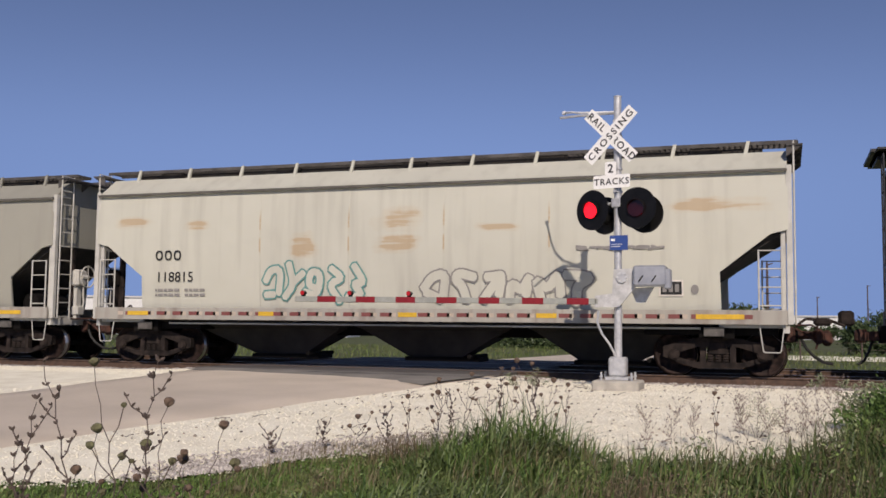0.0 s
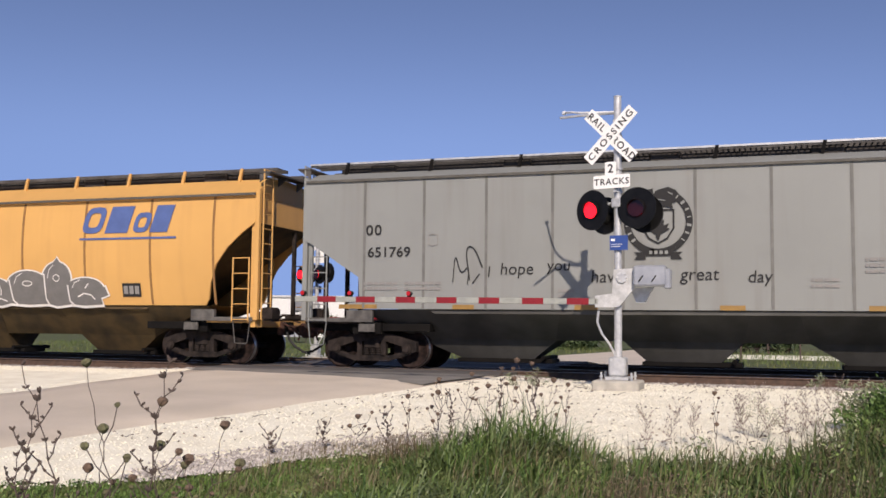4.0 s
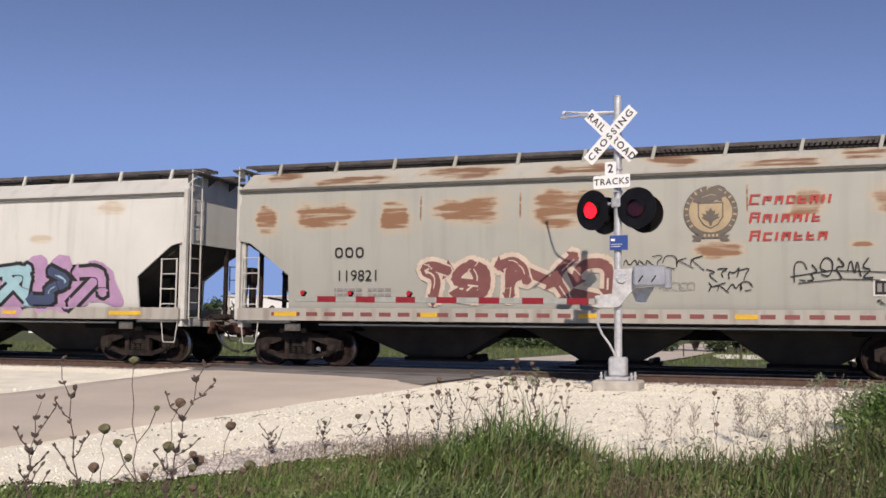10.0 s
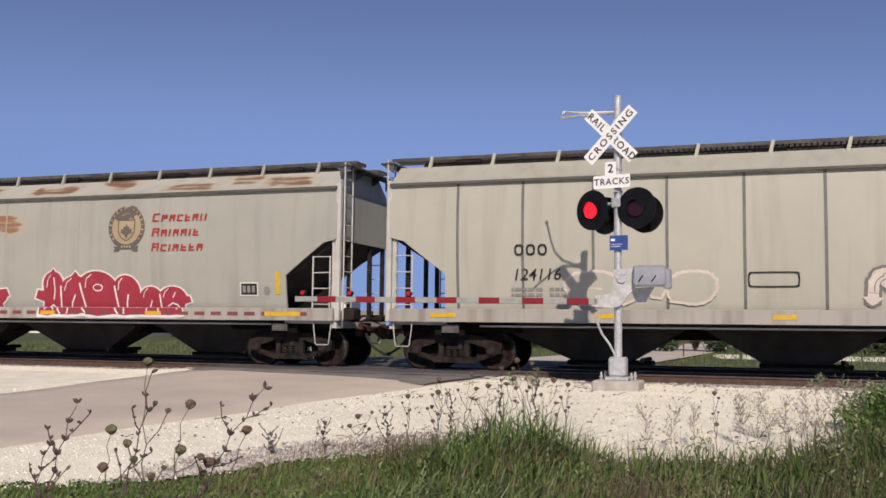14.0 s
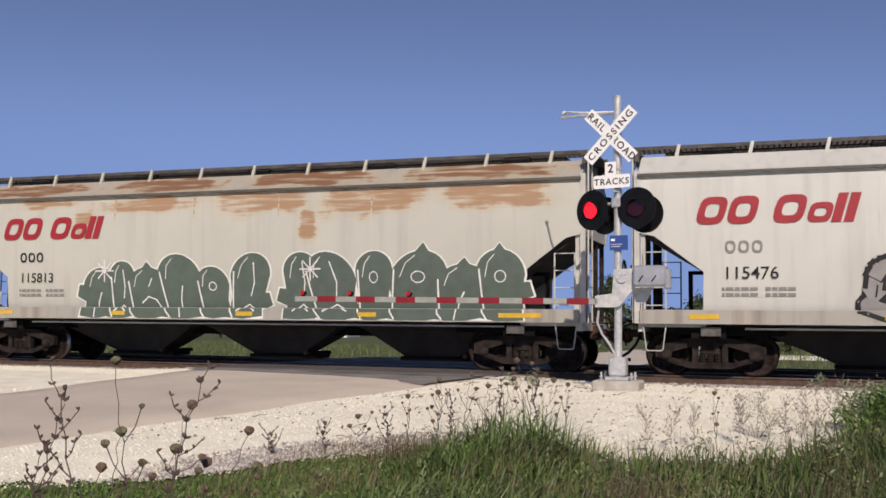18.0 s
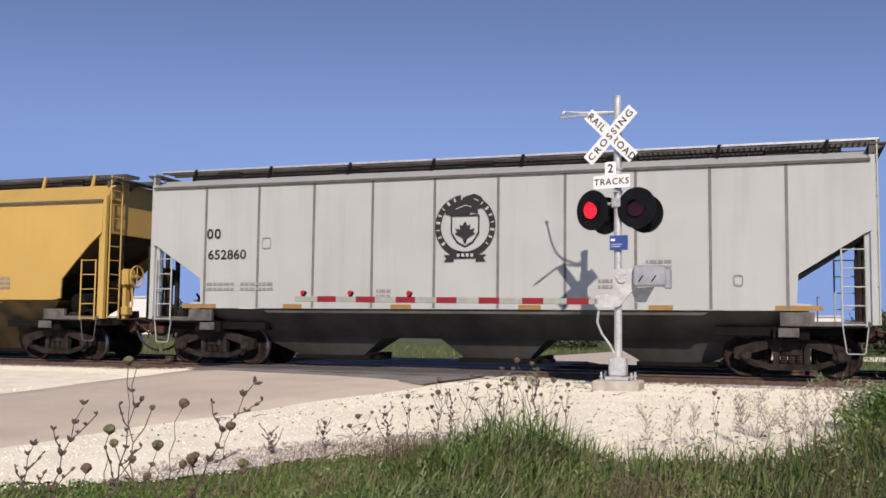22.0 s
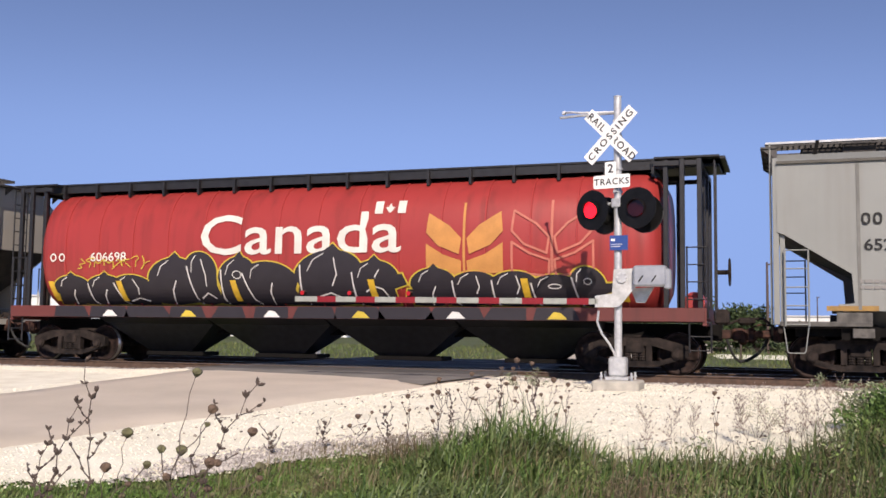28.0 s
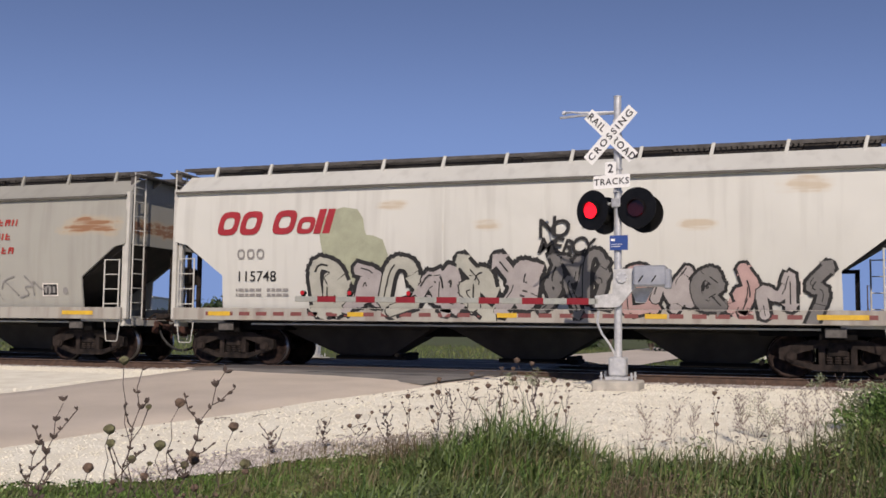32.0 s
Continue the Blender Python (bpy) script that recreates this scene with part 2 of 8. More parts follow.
# ---- the lie of the land: track along x, rail tops at z = 0, the road crosses it ----
PROFILE = ((-400, -1.1), (-60, -1.0), (-22, -0.75), (-14, -0.62), (-12, -0.47), (-9, -0.29), (-5.2, -0.1), (-2.7, -0.13), (-2.2, -0.2),
           (6.6, -0.2), (8.2, -0.5), (12, -0.7), (60, -0.85), (3000, -0.85))
ROAD_PROFILE = ((-400, -1.0), (-60, -0.9), (-22, -0.62), (-14, -0.36), (-9, -0.2), (-5, -0.09), (-2.4, -0.03), (7.5, -0.03), (14, -0.45), (60, -0.8), (3000, -0.8))


def along(profile, y):
    for (a, za), (b, zb) in zip(profile, profile[1:]):
        if y <= b:
            return za + (zb - za) * (y - a) / (b - a)
    return profile[-1][1]


def road_right(y):
    return -5.75 - 0.2 * max(0, min(12, -3 - y)) + 0.06 * math.sin(y * 1.7)


def road_left(y):
    return -12.75 + 0.07 * max(0, min(6, -3 - y)) + 0.05 * math.sin(y * 2.1)


def land(x, y):
    z = along(PROFILE, y)
    if -16.5 < x < -2.5:
        zr = along(ROAD_PROFILE, y) - 0.05
        w = 1.0
        if x < road_left(y):
            w = max(0, 1 - (road_left(y) - x) / 2.0)
        elif x > road_right(y):
            w = max(0, 1 - (x - road_right(y)) / 2.5)
        w = w * w * (3 - 2 * w)
        z = z * (1 - w) + zr * w
    if y < -7 and not -14 < x < -6:
        z += 0.05 * noise.noise((x * 0.5, y * 0.5, 0.3)) * min(1, (-7 - y) / 3)
    return z


def sheet(name, xs, ys, height, material, label, category, keep=lambda x, y: True, kind="structure"):
    s = Shape()
    idx = {}
    for j in range(len(ys) - 1):
        for i in range(len(xs) - 1):
            if keep((xs[i] + xs[i + 1]) / 2, (ys[j] + ys[j + 1]) / 2):
                q = []
                for a, b in ((i, j), (i + 1, j), (i + 1, j + 1), (i, j + 1)):
                    if (a, b) not in idx:
                        idx[a, b] = len(s.v)
                        s.v.append((xs[a], ys[b], height(xs[a], ys[b])))
                    q.append(idx[a, b])
                s.f.append(tuple(q))
    s.smooth = True
    return solid(name, s, material, label, category, kind=kind)


def steps(*spans):
    out = []
    for a, b, n in spans:
        out += [a + (b - a) * i / n for i in range(n)]
    return out + [spans[-1][1]]


SOIL = plain("grassy_soil", (0.085, 0.115, 0.03), (0.07, 0.075, 0.028), 0.8, 0.95, 0, 0.6, 30)
LIMESTONE = plain("crushed_limestone", (0.93, 0.9, 0.76), (0.82, 0.78, 0.64), 2.2, 0.95, 0, 0.35, 38)
BALLAST = plain("oily_ballast", (0.1, 0.085, 0.075), (0.04, 0.034, 0.03), 14, 0.95, 0, 1.0, 30)
xs = steps((-2500, -700, 3), (-700, -60, 16), (-60, -22, 14), (-22, 12, 80), (12, 60, 14), (60, 700, 12), (700, 2500, 3))
ys = steps((-400, -30, 8), (-30, -16, 10), (-16, -2, 56), (-2, 16, 36), (16, 60, 8), (60, 300, 8), (300, 3500, 4))
sheet("ground", xs, ys, land, SOIL, "grassy verge and open flat field beside the railway", "ground")


def verge(x):
    """Where the limestone gives way to grass, seen along x."""
    pts = ((-40, -19), (-9, -16.8), (-7.2, -15.35), (-6.75, -15.0), (-6.1, -14.25), (-5.75, -13.6), (-5.4, -13.15), (-5.1, -12.65), (-4.6, -12.25), (-3.6, -11.9), (-2.6, -11.6), (-1.2, -12.3), (0.3, -11.7), (1.2, -10.2), (2.2, -7.8), (4, -6.3), (9, -5), (40, -4))
    for (a, ya), (b, yb) in zip(pts, pts[1:]):
        if x <= b:
            return ya + (yb - ya) * (x - a) / (b - a)
    return -4


gx = steps((-40, -22, 10), (-22, 8, 150), (8, 40, 10))
gy = steps((-17.5, -2, 130),)
sheet("gravel_shoulder", gx, gy, lambda x, y: land(x, y) + 0.025, LIMESTONE, "pale crushed limestone shoulder round the crossing", "gravel",
      lambda x, y: y > verge(x) + 0.25 * noise.noise((x * 1.5, y * 1.5, 7)) and not (road_left(y) + 0.2 < x < road_right(y) - 0.2))
ry = steps((-60, -16, 10), (-16, -2.6, 60))
s = Shape()
for yy in ry:
    a, b = road_left(yy), road_right(yy)
    wob = 0.05 * noise.noise((yy * 1.7, 3.0, 0.0)) + 0.03 * noise.noise((yy * 6.0, 9.0, 0.0))
    rim = lambda i: -0.07 if i in (0, 8) else -0.012 if i in (1, 7) else 0.02
    s.v += [(a + (b - a) * (0, 0.006, 0.15, 0.35, 0.5, 0.65, 0.85, 0.994, 1)[i] + wob * (i in (7, 8)), yy, along(ROAD_PROFILE, yy) + rim(i)) for i in range(9)]
for j in range(len(ry) - 1):
    for i in range(8):
        s.f.append((j * 9 + i, j * 9 + i + 1, j * 9 + i + 10, j * 9 + i + 9))
s.smooth = True
road_slab = s
NEWER = plain("grey_patched_asphalt", (0.25, 0.235, 0.215), (0.17, 0.16, 0.15), 1.3, 0.92, 0, 0.5, 90)


def apron_edge(x):
    u = (x + 12.6) / 6.8
    return -3.3 - 1.3 * u - 1.1 * u ** 4 + 0.12 * noise.noise((x * 1.3, 2.0, 0.0))


s = Shape()
for i in range(35):
    x = -12.6 + 6.7 * i / 34
    for j in range(7):
        y = -2.62 + (apron_edge(x) + 2.62) * j / 6
        x2 = x if i < 30 else min(x, road_right(y) - 0.03)
        s.v.append((x2, y, along(ROAD_PROFILE, y) + (0.027 if j < 6 else 0.012)))
for i in range(34):
    for j in range(6):
        s.f.append((i * 7 + j, i * 7 + j + 1, i * 7 + j + 8, i * 7 + j + 7))
s.smooth = True
solid("crossing_apron", s, NEWER, "newer grey asphalt apron in front of the crossing", "road", kind="structure")
s = road_slab
solid("road", s, ASPHALT, "sun-bleached asphalt road rising to the crossing", "road", kind="structure")

# ---- the two tracks ----
def rail_shape(x0, x1):
    prof = [(-0.07, -0.18), (0.07, -0.18), (0.07, -0.165), (0.012, -0.14), (0.012, -0.045), (0.036, -0.03), (0.036, -0.006), (0.028, 0), (-0.028, 0), (-0.036, -0.006), (-0.036, -0.03), (-0.012, -0.045), (-0.012, -0.14), (-0.07, -0.165)]
    return Shape().loft([[(x0, y, z) for y, z in prof], [(x1, y, z) for y, z in prof]])


tie_mesh = Shape().box(-0.115, 0.115, -1.3, 1.3, -0.36, -0.185, 0.01).mesh("tie")
RAILTOP = plain("worn_rail_head", (0.35, 0.3, 0.27), (0.24, 0.2, 0.18), 6, 0.35, 0.8)
for yc, lab in ((0.0, "rusty railway track on wooden ties, under the train"), (4.3, "rusty railway track on wooden ties, beyond the train")):
    tr = thing("railway_track", lab, "railway track", "tracks", pose(0, yc, 0), "structure")
    for sy in (-0.7535, 0.7535):
        r = part("rail", rail_shape(-700, 300), RAILM, tr, m=pose(0, sy, 0))
        part("rail_head", Shape().box(-700, 300, -0.03, 0.03, -0.004, 0.003), RAILTOP, r, "polished running surface")
    for i in range(70):
        x = -32 + i * 0.53
        if not -13.4 < x < -5.4:
            part("tie", tie_mesh, TIE, tr, m=pose(x, 0, 0))
    rest = Shape()
    for i in range(1000):
        x = -32.3 - i * 0.53
        rest.box(x - 0.115, x + 0.115, -1.3, 1.3, -0.36, -0.185)
        if i < 400:
            rest.box(5.3 + i * 0.53, 5.53 + i * 0.53, -1.3, 1.3, -0.36, -0.185)
    tagged(part("ties", rest, TIE, tr), kind="stuff")
solid("ballast_bed", Shape().prism([(-700, -0.21), (300, -0.21), (300, -0.5), (-700, -0.5)], -1.75, 6.2), BALLAST, "grey crushed-stone ballast under the tracks", "ballast", kind="structure")
for y0, y1 in ((-2.6, -0.83), (-0.68, 0.66), (0.83, 3.46), (3.62, 4.98), (5.13, 7.6)):
    solid("crossing_surface", Shape().box(-12.95, -5.7, y0, y1, -0.3, -0.012, 0.01), ASPHALT_DARK, "dark asphalt crossing surface between the rails", "crossing", "crossing panels", "structure")

# ---- crossing signal with its gate ----
MX, MY = -2.77, -5.1
TURN = -14.0   # signs and lamps turned a little towards the road
MZ = -0.02
sig = thing("crossing_signal", "galvanised railroad crossing signal with crossbuck, red flashers and lowered gate", "crossing signal", m=pose(MX, MY, MZ))
part("foundation", Shape().box(-0.4, 0.4, -0.4, 0.4, -0.75, 0.1, 0.03), CONCRETE, sig, "low concrete foundation block")
mast = part("mast", Shape().tube((0, 0, 0.1), (0, 0, 5.1), 0.068, 20).disc((0, 0, 5.1), (0, 0, 1), 0.072, 0.02, 20), GALV, sig)
base = part("base_casting", Shape().box(-0.15, 0.15, -0.15, 0.15, 0.16, 0.5, 0.03).box(-0.2, 0.2, -0.2, 0.2, 0.1, 0.16, 0.01), GALV, sig, "boxy cast base with bolts")
bolt = Shape().disc((0, 0, 0), (0, -1, 0), 0.024, 0.02, 10).mesh("bolt")
for bx, bz in ((-0.1, 0.45), (0.1, 0.45), (0, 0.4), (0, 0.22)):
    part("bolt", bolt, GALV, base, m=pose(bx, -0.15, bz))
for bx, by in ((-0.26, -0.22), (0.26, -0.22), (-0.26, 0.22), (0.26, 0.22)):
    part("anchor_bolt", Shape().tube((bx, by, 0.1), (bx, by, 0.24), 0.018, 8).disc((bx, by, 0.15), (0, 0, 1), 0.034, 0.03, 6), GALV, sig)


def round_rect(w, h, r, n=5):
    out = []
    for cx, cz, a0 in ((w / 2 - r, h / 2 - r, 0), (-w / 2 + r, h / 2 - r, 90), (-w / 2 + r, -h / 2 + r, 180), (w / 2 - r, -h / 2 + r, 270)):
        out += [(cx + r * math.cos(radians(a0 + 90 * i / n)), cz + r * math.sin(radians(a0 + 90 * i / n))) for i in range(n + 1)]
    return out


heads = pose(0, 0, 0, 0, 0, TURN)
# crossbuck
for ang, words, lift in ((45, "CROSSING", 0.0), (-45, "RAIL  ROAD", 0.012)):
    bl = part("crossbuck_blade", Shape().prism(round_rect(1.22, 0.23, 0.012), -0.003, 0.003), WHITE, sig, "white crossbuck blade with black letters", heads @ pose(-0.08, -0.14 + lift, 4.4, 0, -ang, 0))
    if words == "CROSSING":
        part("lettering", text_mesh(words, 0.118, 0.001, 0, 0.003, 1.35), BLACKP, bl, m=pose(0, -0.005, 0) @ Matrix.Diagonal((1.1, 1, 1, 1)))
    else:
        for w, ox in (("RAIL", -0.365), ("ROAD", 0.355)):
            part("lettering", text_mesh(w, 0.122, 0.001, 0, 0.003, 1.22), BLACKP, bl, m=pose(ox, -0.005, 0))
pl = part("number_plate_sign", Shape().prism(round_rect(0.215, 0.235, 0.03), -0.003, 0.003), WHITE, sig, "small white plate with a black 2", heads @ pose(-0.08, -0.13, 3.81))
pl.name = "track_count_sign"
part("lettering", text_mesh("2", 0.15, 0.001, 0, 0.004), BLACKP, pl, m=pose(0, -0.005, 0))
pl = part("tracks_sign", Shape().prism(round_rect(0.69, 0.235, 0.03), -0.003, 0.003), WHITE, sig, "white plate reading TRACKS", heads @ pose(-0.06, -0.135, 3.575))
part("lettering", text_mesh("TRACKS", 0.112, 0.001, 0, 0.002, 1.15), BLACKP, pl, m=pose(0, -0.005, 0))
for z in (4.4, 4.66, 3.81, 3.575, 3.4):
    part("sign_clamp", Shape().disc((0, 0, z - 0.02), (0, 0, 1), 0.085, 0.04, 14).box(-0.03, 0.03, -0.13, 0.0, z - 0.02, z + 0.02), GALV, sig, m=heads)
# wind rods at the top
part("bracket_rod", Shape().path([(0, 0, 4.84), (-0.12, 0.02, 4.84), (-0.5, 0.12, 4.88), (-0.75, 0.3, 4.93), (-0.95, 0.58, 5.01), (-1.16, 0.95, 5.09)], 0.02).disc((-0.1, 0.05, 4.84), (-1, 0.5, 0), 0.035, 0.05, 10).disc((-1.15, 0.94, 5.085), (-1, 0.9, 0.2), 0.038, 0.05, 8), WHITE, sig)
part("bracket_rod", Shape().path([(0, 0, 4.83), (-0.45, 0.05, 4.82), (-0.62, -0.05, 4.8), (-0.95, -0.4, 4.7)], 0.023), GALV, sig)
# flashers
part("lamp_crossarm", Shape().tube((-0.45, 0.02, 3.2), (0.45, 0.02, 3.2), 0.028, 10).disc((0, 0, 3.14), (0, 0, 1), 0.1, 0.12, 14), GALV, sig, "galvanised lamp crossarm", heads)
part("junction_box", Shape().box(-0.09, 0.09, -0.1, 0.06, 3.12, 3.28, 0.015), GALV, sig, m=heads)
LENSES = []


def lens_mesh():
    """A disc that shines on one face and is dark on the other."""
    me = Shape().disc((0, -0.012, 0), (0, -1, 0), 0.15, 0.006, 28).disc((0, -0.004, 0), (0, 1, 0), 0.1545, 0.016, 28).mesh("lens")
    me.materials.append(LAMP_ON)
    me.materials.append(LAMP_OFF)
    for p in me.polygons:
        p.material_index = 0 if p.center.y < -0.01 else 1
    return me


for lx, rz in ((-0.42, -16), (0.42, -2)):
    lamp = part("flasher", Shape().disc((0, 0.02, 0), (0, 1, 0), 0.19, 0.2, 24, 0.11).disc((0, 0.0, 0), (0, 1, 0), 0.36, 0.012, 40), BLACKM, sig, "round black flasher backboard and lamp housing", heads @ pose(lx - 0.03, -0.1, 3.09, 0, 0, rz))
    hood = Shape()
    rings = []
    for k in range(25):
        a = radians(-40 + 260 * k / 24)
        d = 0.1 * (0.35 + 0.65 * max(0, math.sin(a))) + 0.02
        rings.append((math.cos(a), math.sin(a), d))
    hood.loft([[(0.155 * c, -0.01, 0.155 * s_) for c, s_, d in rings] + [(0.163 * c, -0.01, 0.163 * s_) for c, s_, d in reversed(rings)],
               [(0.155 * c, -d, 0.155 * s_ - 0.15 * d) for c, s_, d in rings] + [(0.163 * c, -d, 0.163 * s_ - 0.15 * d) for c, s_, d in reversed(rings)]])
    part("hood", hood, BLACKM, lamp)
    rear = part("rear_flasher", Shape().disc((0, 0.36, -0.07), (0, 1, 0), 0.34, 0.014, 40).disc((0, 0.12, -0.04), (0, 1, 0), 0.13, 0.25, 24, 0.2).disc((0, 0.38, -0.07), (0, 1, 0), 0.19, 0.14, 24), BLACKM, lamp, "black flasher facing the other way")
    part("rim", Shape().path([(0.335 * math.cos(radians(a)), 0.365, -0.07 + 0.335 * math.sin(radians(a))) for a in range(-75, 6, 10)], 0.012, 5), BLACKP, rear)
    part("lamp_arm", Shape().path([(0, 0.2, 0), (0, 0.2, 0.12), (-lx * 0.4, 0.14, 0.2)], 0.022), GALV, lamp)
    for back, place in ((False, pose(0, -0.03, 0)), (True, pose(0, 0.545, -0.07, 0, 0, 180))):
        lens = part("rear_lens" if back else "lens", lens_mesh(), LAMP_ON, lamp, "red lens that lights by turns", place)
        LENSES.append((lens, lx < 0, back))
part("blue_sign", Shape().box(-0.12, 0.2, -0.11, -0.1, 2.36, 2.62), BLUE, sig, "small blue emergency notice plate", pose(0, 0, 0, 0, 0, -4))
part("notice_writing", Shape().box(-0.1, -0.03, -0.113, -0.11, 2.52, 2.56).box(-0.1, 0.1, -0.113, -0.11, 2.46, 2.467).box(-0.1, 0.06, -0.113, -0.11, 2.42, 2.427), WHITE, sig, "rows of white writing", pose(0, 0, 0, 0, 0, -4))
# gate mechanism and arm
gate = part("gate_mechanism", Shape().box(0.3, 0.86, -0.3, 0.02, 1.72, 2.08, 0.03).box(0.82, 0.93, -0.26, -0.02, 1.68, 2.02, 0.02), BOXGREY, sig, "grey gate motor box beside the mast")
for dx in (0.4, 0.62):
    part("latch", Shape().tube((dx, -0.31, 1.8), (dx + 0.07, -0.31, 1.9), 0.012, 6), BLACKP, gate)
part("gate_support", Shape().prism([(-0.05, 2.02), (0.38, 2.04), (0.38, 1.9), (0.33, 1.72), (0.05, 1.38), (-0.06, 1.36), (-0.38, 1.36), (-0.38, 1.56), (-0.08, 1.6)], -0.16, -0.1), CAST, sig, "cast gate arm bracket")
part("pivot_hub", Shape().disc((0.09, -0.16, 1.88), (0, -1, 0), 0.1, 0.03, 18), GALV, sig)
for k in range(6):
    part("bolt", bolt, GALV, sig, m=pose(0.09 + 0.075 * math.cos(k * 1.047), -0.18, 1.88 + 0.075 * math.sin(k * 1.047)))
part("counterweight_arm", Shape().prism([(0.2, 1.7), (0.6, 1.72), (0.45, 1.45), (0.3, 1.45)], 0.1, 0.2), GALV, sig)
arm = part("gate_arm", Shape().box(-5.92, 0.0, -0.03, 0.03, -0.052, 0.052, 0.008), ARMGREY, sig, "lowered gate arm with red and white stripes", pose(-0.32, -0.13, 1.46, 0, 0.4, 0))
stripe = Shape().box(0, 0.39, -0.034, 0.034, -0.056, 0.056).mesh("red_stripe")
for k in range(7):
    part("red_stripe", stripe, REDSHEET, arm, m=pose(-0.56 - 0.8128 * k, 0, 0))
for k, lx in enumerate((-5.75, -4.75, -3.55)):
    al = part("arm_light", Shape().box(-0.03, 0.03, -0.03, 0.03, 0.052, 0.09).disc((0, -0.05, 0.12), (0, 1, 0), 0.045, 0.1, 14), BLACKM, arm, "small gate arm lamp", pose(lx, 0, 0))
    part("arm_lens", Shape().disc((0, -0.052, 0.12), (0, -1, 0), 0.042, 0.012, 14), glow("gate_lamp_red", (0.4, 0.01, 0.015), 0.15) if k == 0 else bpy.data.materials["gate_lamp_red"], al)
part("arm_cable", Shape().path([(-0.32, -0.13, 1.3), (-0.34, -0.15, 1.1), (-0.26, -0.15, 0.9), (-0.13, -0.12, 0.72), (-0.05, -0.1, 0.56), (-0.03, -0.08, 0.45)], 0.022), GALV, sig, "grey flexible conduit")


# ---- hopper cars ----
# car space: x along the train (the front is +x), y = -1.58 the sunlit side, z up from the rail
MESHES = {}
WALK = plain("weathered_walkway_steel", (0.1, 0.094, 0.09), (0.045, 0.041, 0.039), 3, 0.75)
# dark band of hatch covers with their shadow put into the colour
HATCH = plain("dusty_dark_hatch_cover", (0.05, 0.042, 0.037), (0.022, 0.019, 0.017), 2.5, 0.8)
PALE_STEEL = plain("pale_painted_steel", (0.57, 0.565, 0.52), (0.44, 0.435, 0.4), 2.5, 0.6)
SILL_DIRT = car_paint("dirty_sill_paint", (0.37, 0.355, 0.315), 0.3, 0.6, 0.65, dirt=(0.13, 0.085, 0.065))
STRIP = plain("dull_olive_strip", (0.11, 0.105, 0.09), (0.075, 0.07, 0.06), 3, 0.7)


def shared(key, make):
    if key not in MESHES:
        MESHES[key] = make().mesh(str(key[1]))
    return MESHES[key]


KINDS = {
    "sill": dict(hl=8.3, side=[(8.34, 4.22), (8.34, 3.0), (8.0, 2.92), (7.0, 2.16), (7.02, 1.38)], low=1.1, eave=4.22, roof=(0.95, 4.72), walk=4.93, truck=6.92, sill=(1.1, 1.38, 8.3),
                 bays=((-3.7, 0.65, 1.75), (0.42, 0.65, 1.75), (4.5, 0.65, 1.6)), bay_top=0.9, posts=1.55, bulge=0.15),
    "grain": dict(hl=8.24, side=[(8.28, 4.36), (8.28, 2.95), (8.15, 2.9), (6.9, 2.1), (6.86, 1.52), (7.15, 1.5), (7.15, 1.37)], low=1.37, eave=4.36, roof=(0.95, 4.64), walk=4.88, truck=6.75, sill=None,
                  bays=((-3.9, 0.85, 1.45), (0.3, 0.78, 1.25), (4.35, 0.72, 1.45)), bay_top=0.7, posts=0, bulge=0.0),
    "yellow": dict(hl=8.75, side=[(8.78, 4.12), (8.78, 3.3), (8.4, 2.98), (7.8, 2.36), (7.55, 2.1), (7.5, 1.62), (7.3, 1.57)], low=1.57, eave=4.12, roof=(0.95, 4.62), walk=4.88, truck=7.1, sill=None,
                   bays=((-4.5, 0.85, 1.05), (0.4, 0.75, 1.0), (4.95, 0.6, 0.95)), bay_top=0.68, posts=1.55, bulge=0.1),
    "orange": dict(hl=9.03, side=[(9.06, 4.14), (9.06, 3.45), (8.7, 3.2), (8.3, 2.85), (7.98, 2.45), (7.8, 2.0), (7.72, 1.6), (7.6, 1.44)], low=1.44, eave=4.14, roof=(0.95, 4.6), walk=4.86, truck=7.35, sill=None,
                   bays=((-4.55, 0.8, 1.15), (0.15, 0.7, 0.75), (4.35, 0.7, 1.0)), bay_top=0.68, posts=1.6, bulge=0.26),
}

KINDS["long"] = dict(KINDS["sill"], hl=8.55, side=[(x + 0.25, z) for x, z in KINDS["sill"]["side"]], sill=(1.1, 1.38, 8.55), truck=7.0)


def side_y(b, z):
    """The sunlit side's face: flat, or swelling outwards at mid height."""
    return -1.58 + b * ((z - 3.2) / 1.85) ** 2


def levels_of(pts):
    """An outline from top to bottom, cut finely enough to follow the swell."""
    out = [pts[0]]
    for (x0, z0), (x1, z1) in zip(pts, pts[1:]):
        n = max(1, math.ceil(abs(z0 - z1) / 0.18))
        out += [(x0 + (x1 - x0) * i / n, z0 + (z1 - z0) * i / n) for i in range(1, n + 1)]
    return out


def side_shape(outline, b):
    s = Shape()
    lv = levels_of(outline)
    for off in (0.0, 0.05):
        s.loft([[(-x, side_y(b, z) + off, z), (x, side_y(b, z) + off, z)] for x, z in lv], caps=False, closed=False)
    edge = [(x, z) for x, z in lv] + [(-x, z) for x, z in reversed(lv)]
    for (x0, z0), (x1, z1) in zip(edge, edge[1:] + edge[:1]):
        s.add([(x0, side_y(b, z0), z0), (x1, side_y(b, z1), z1), (x1, side_y(b, z1) + 0.05, z1), (x0, side_y(b, z0) + 0.05, z0)], [(0, 1, 2, 3)])
    s.smooth = True
    return s


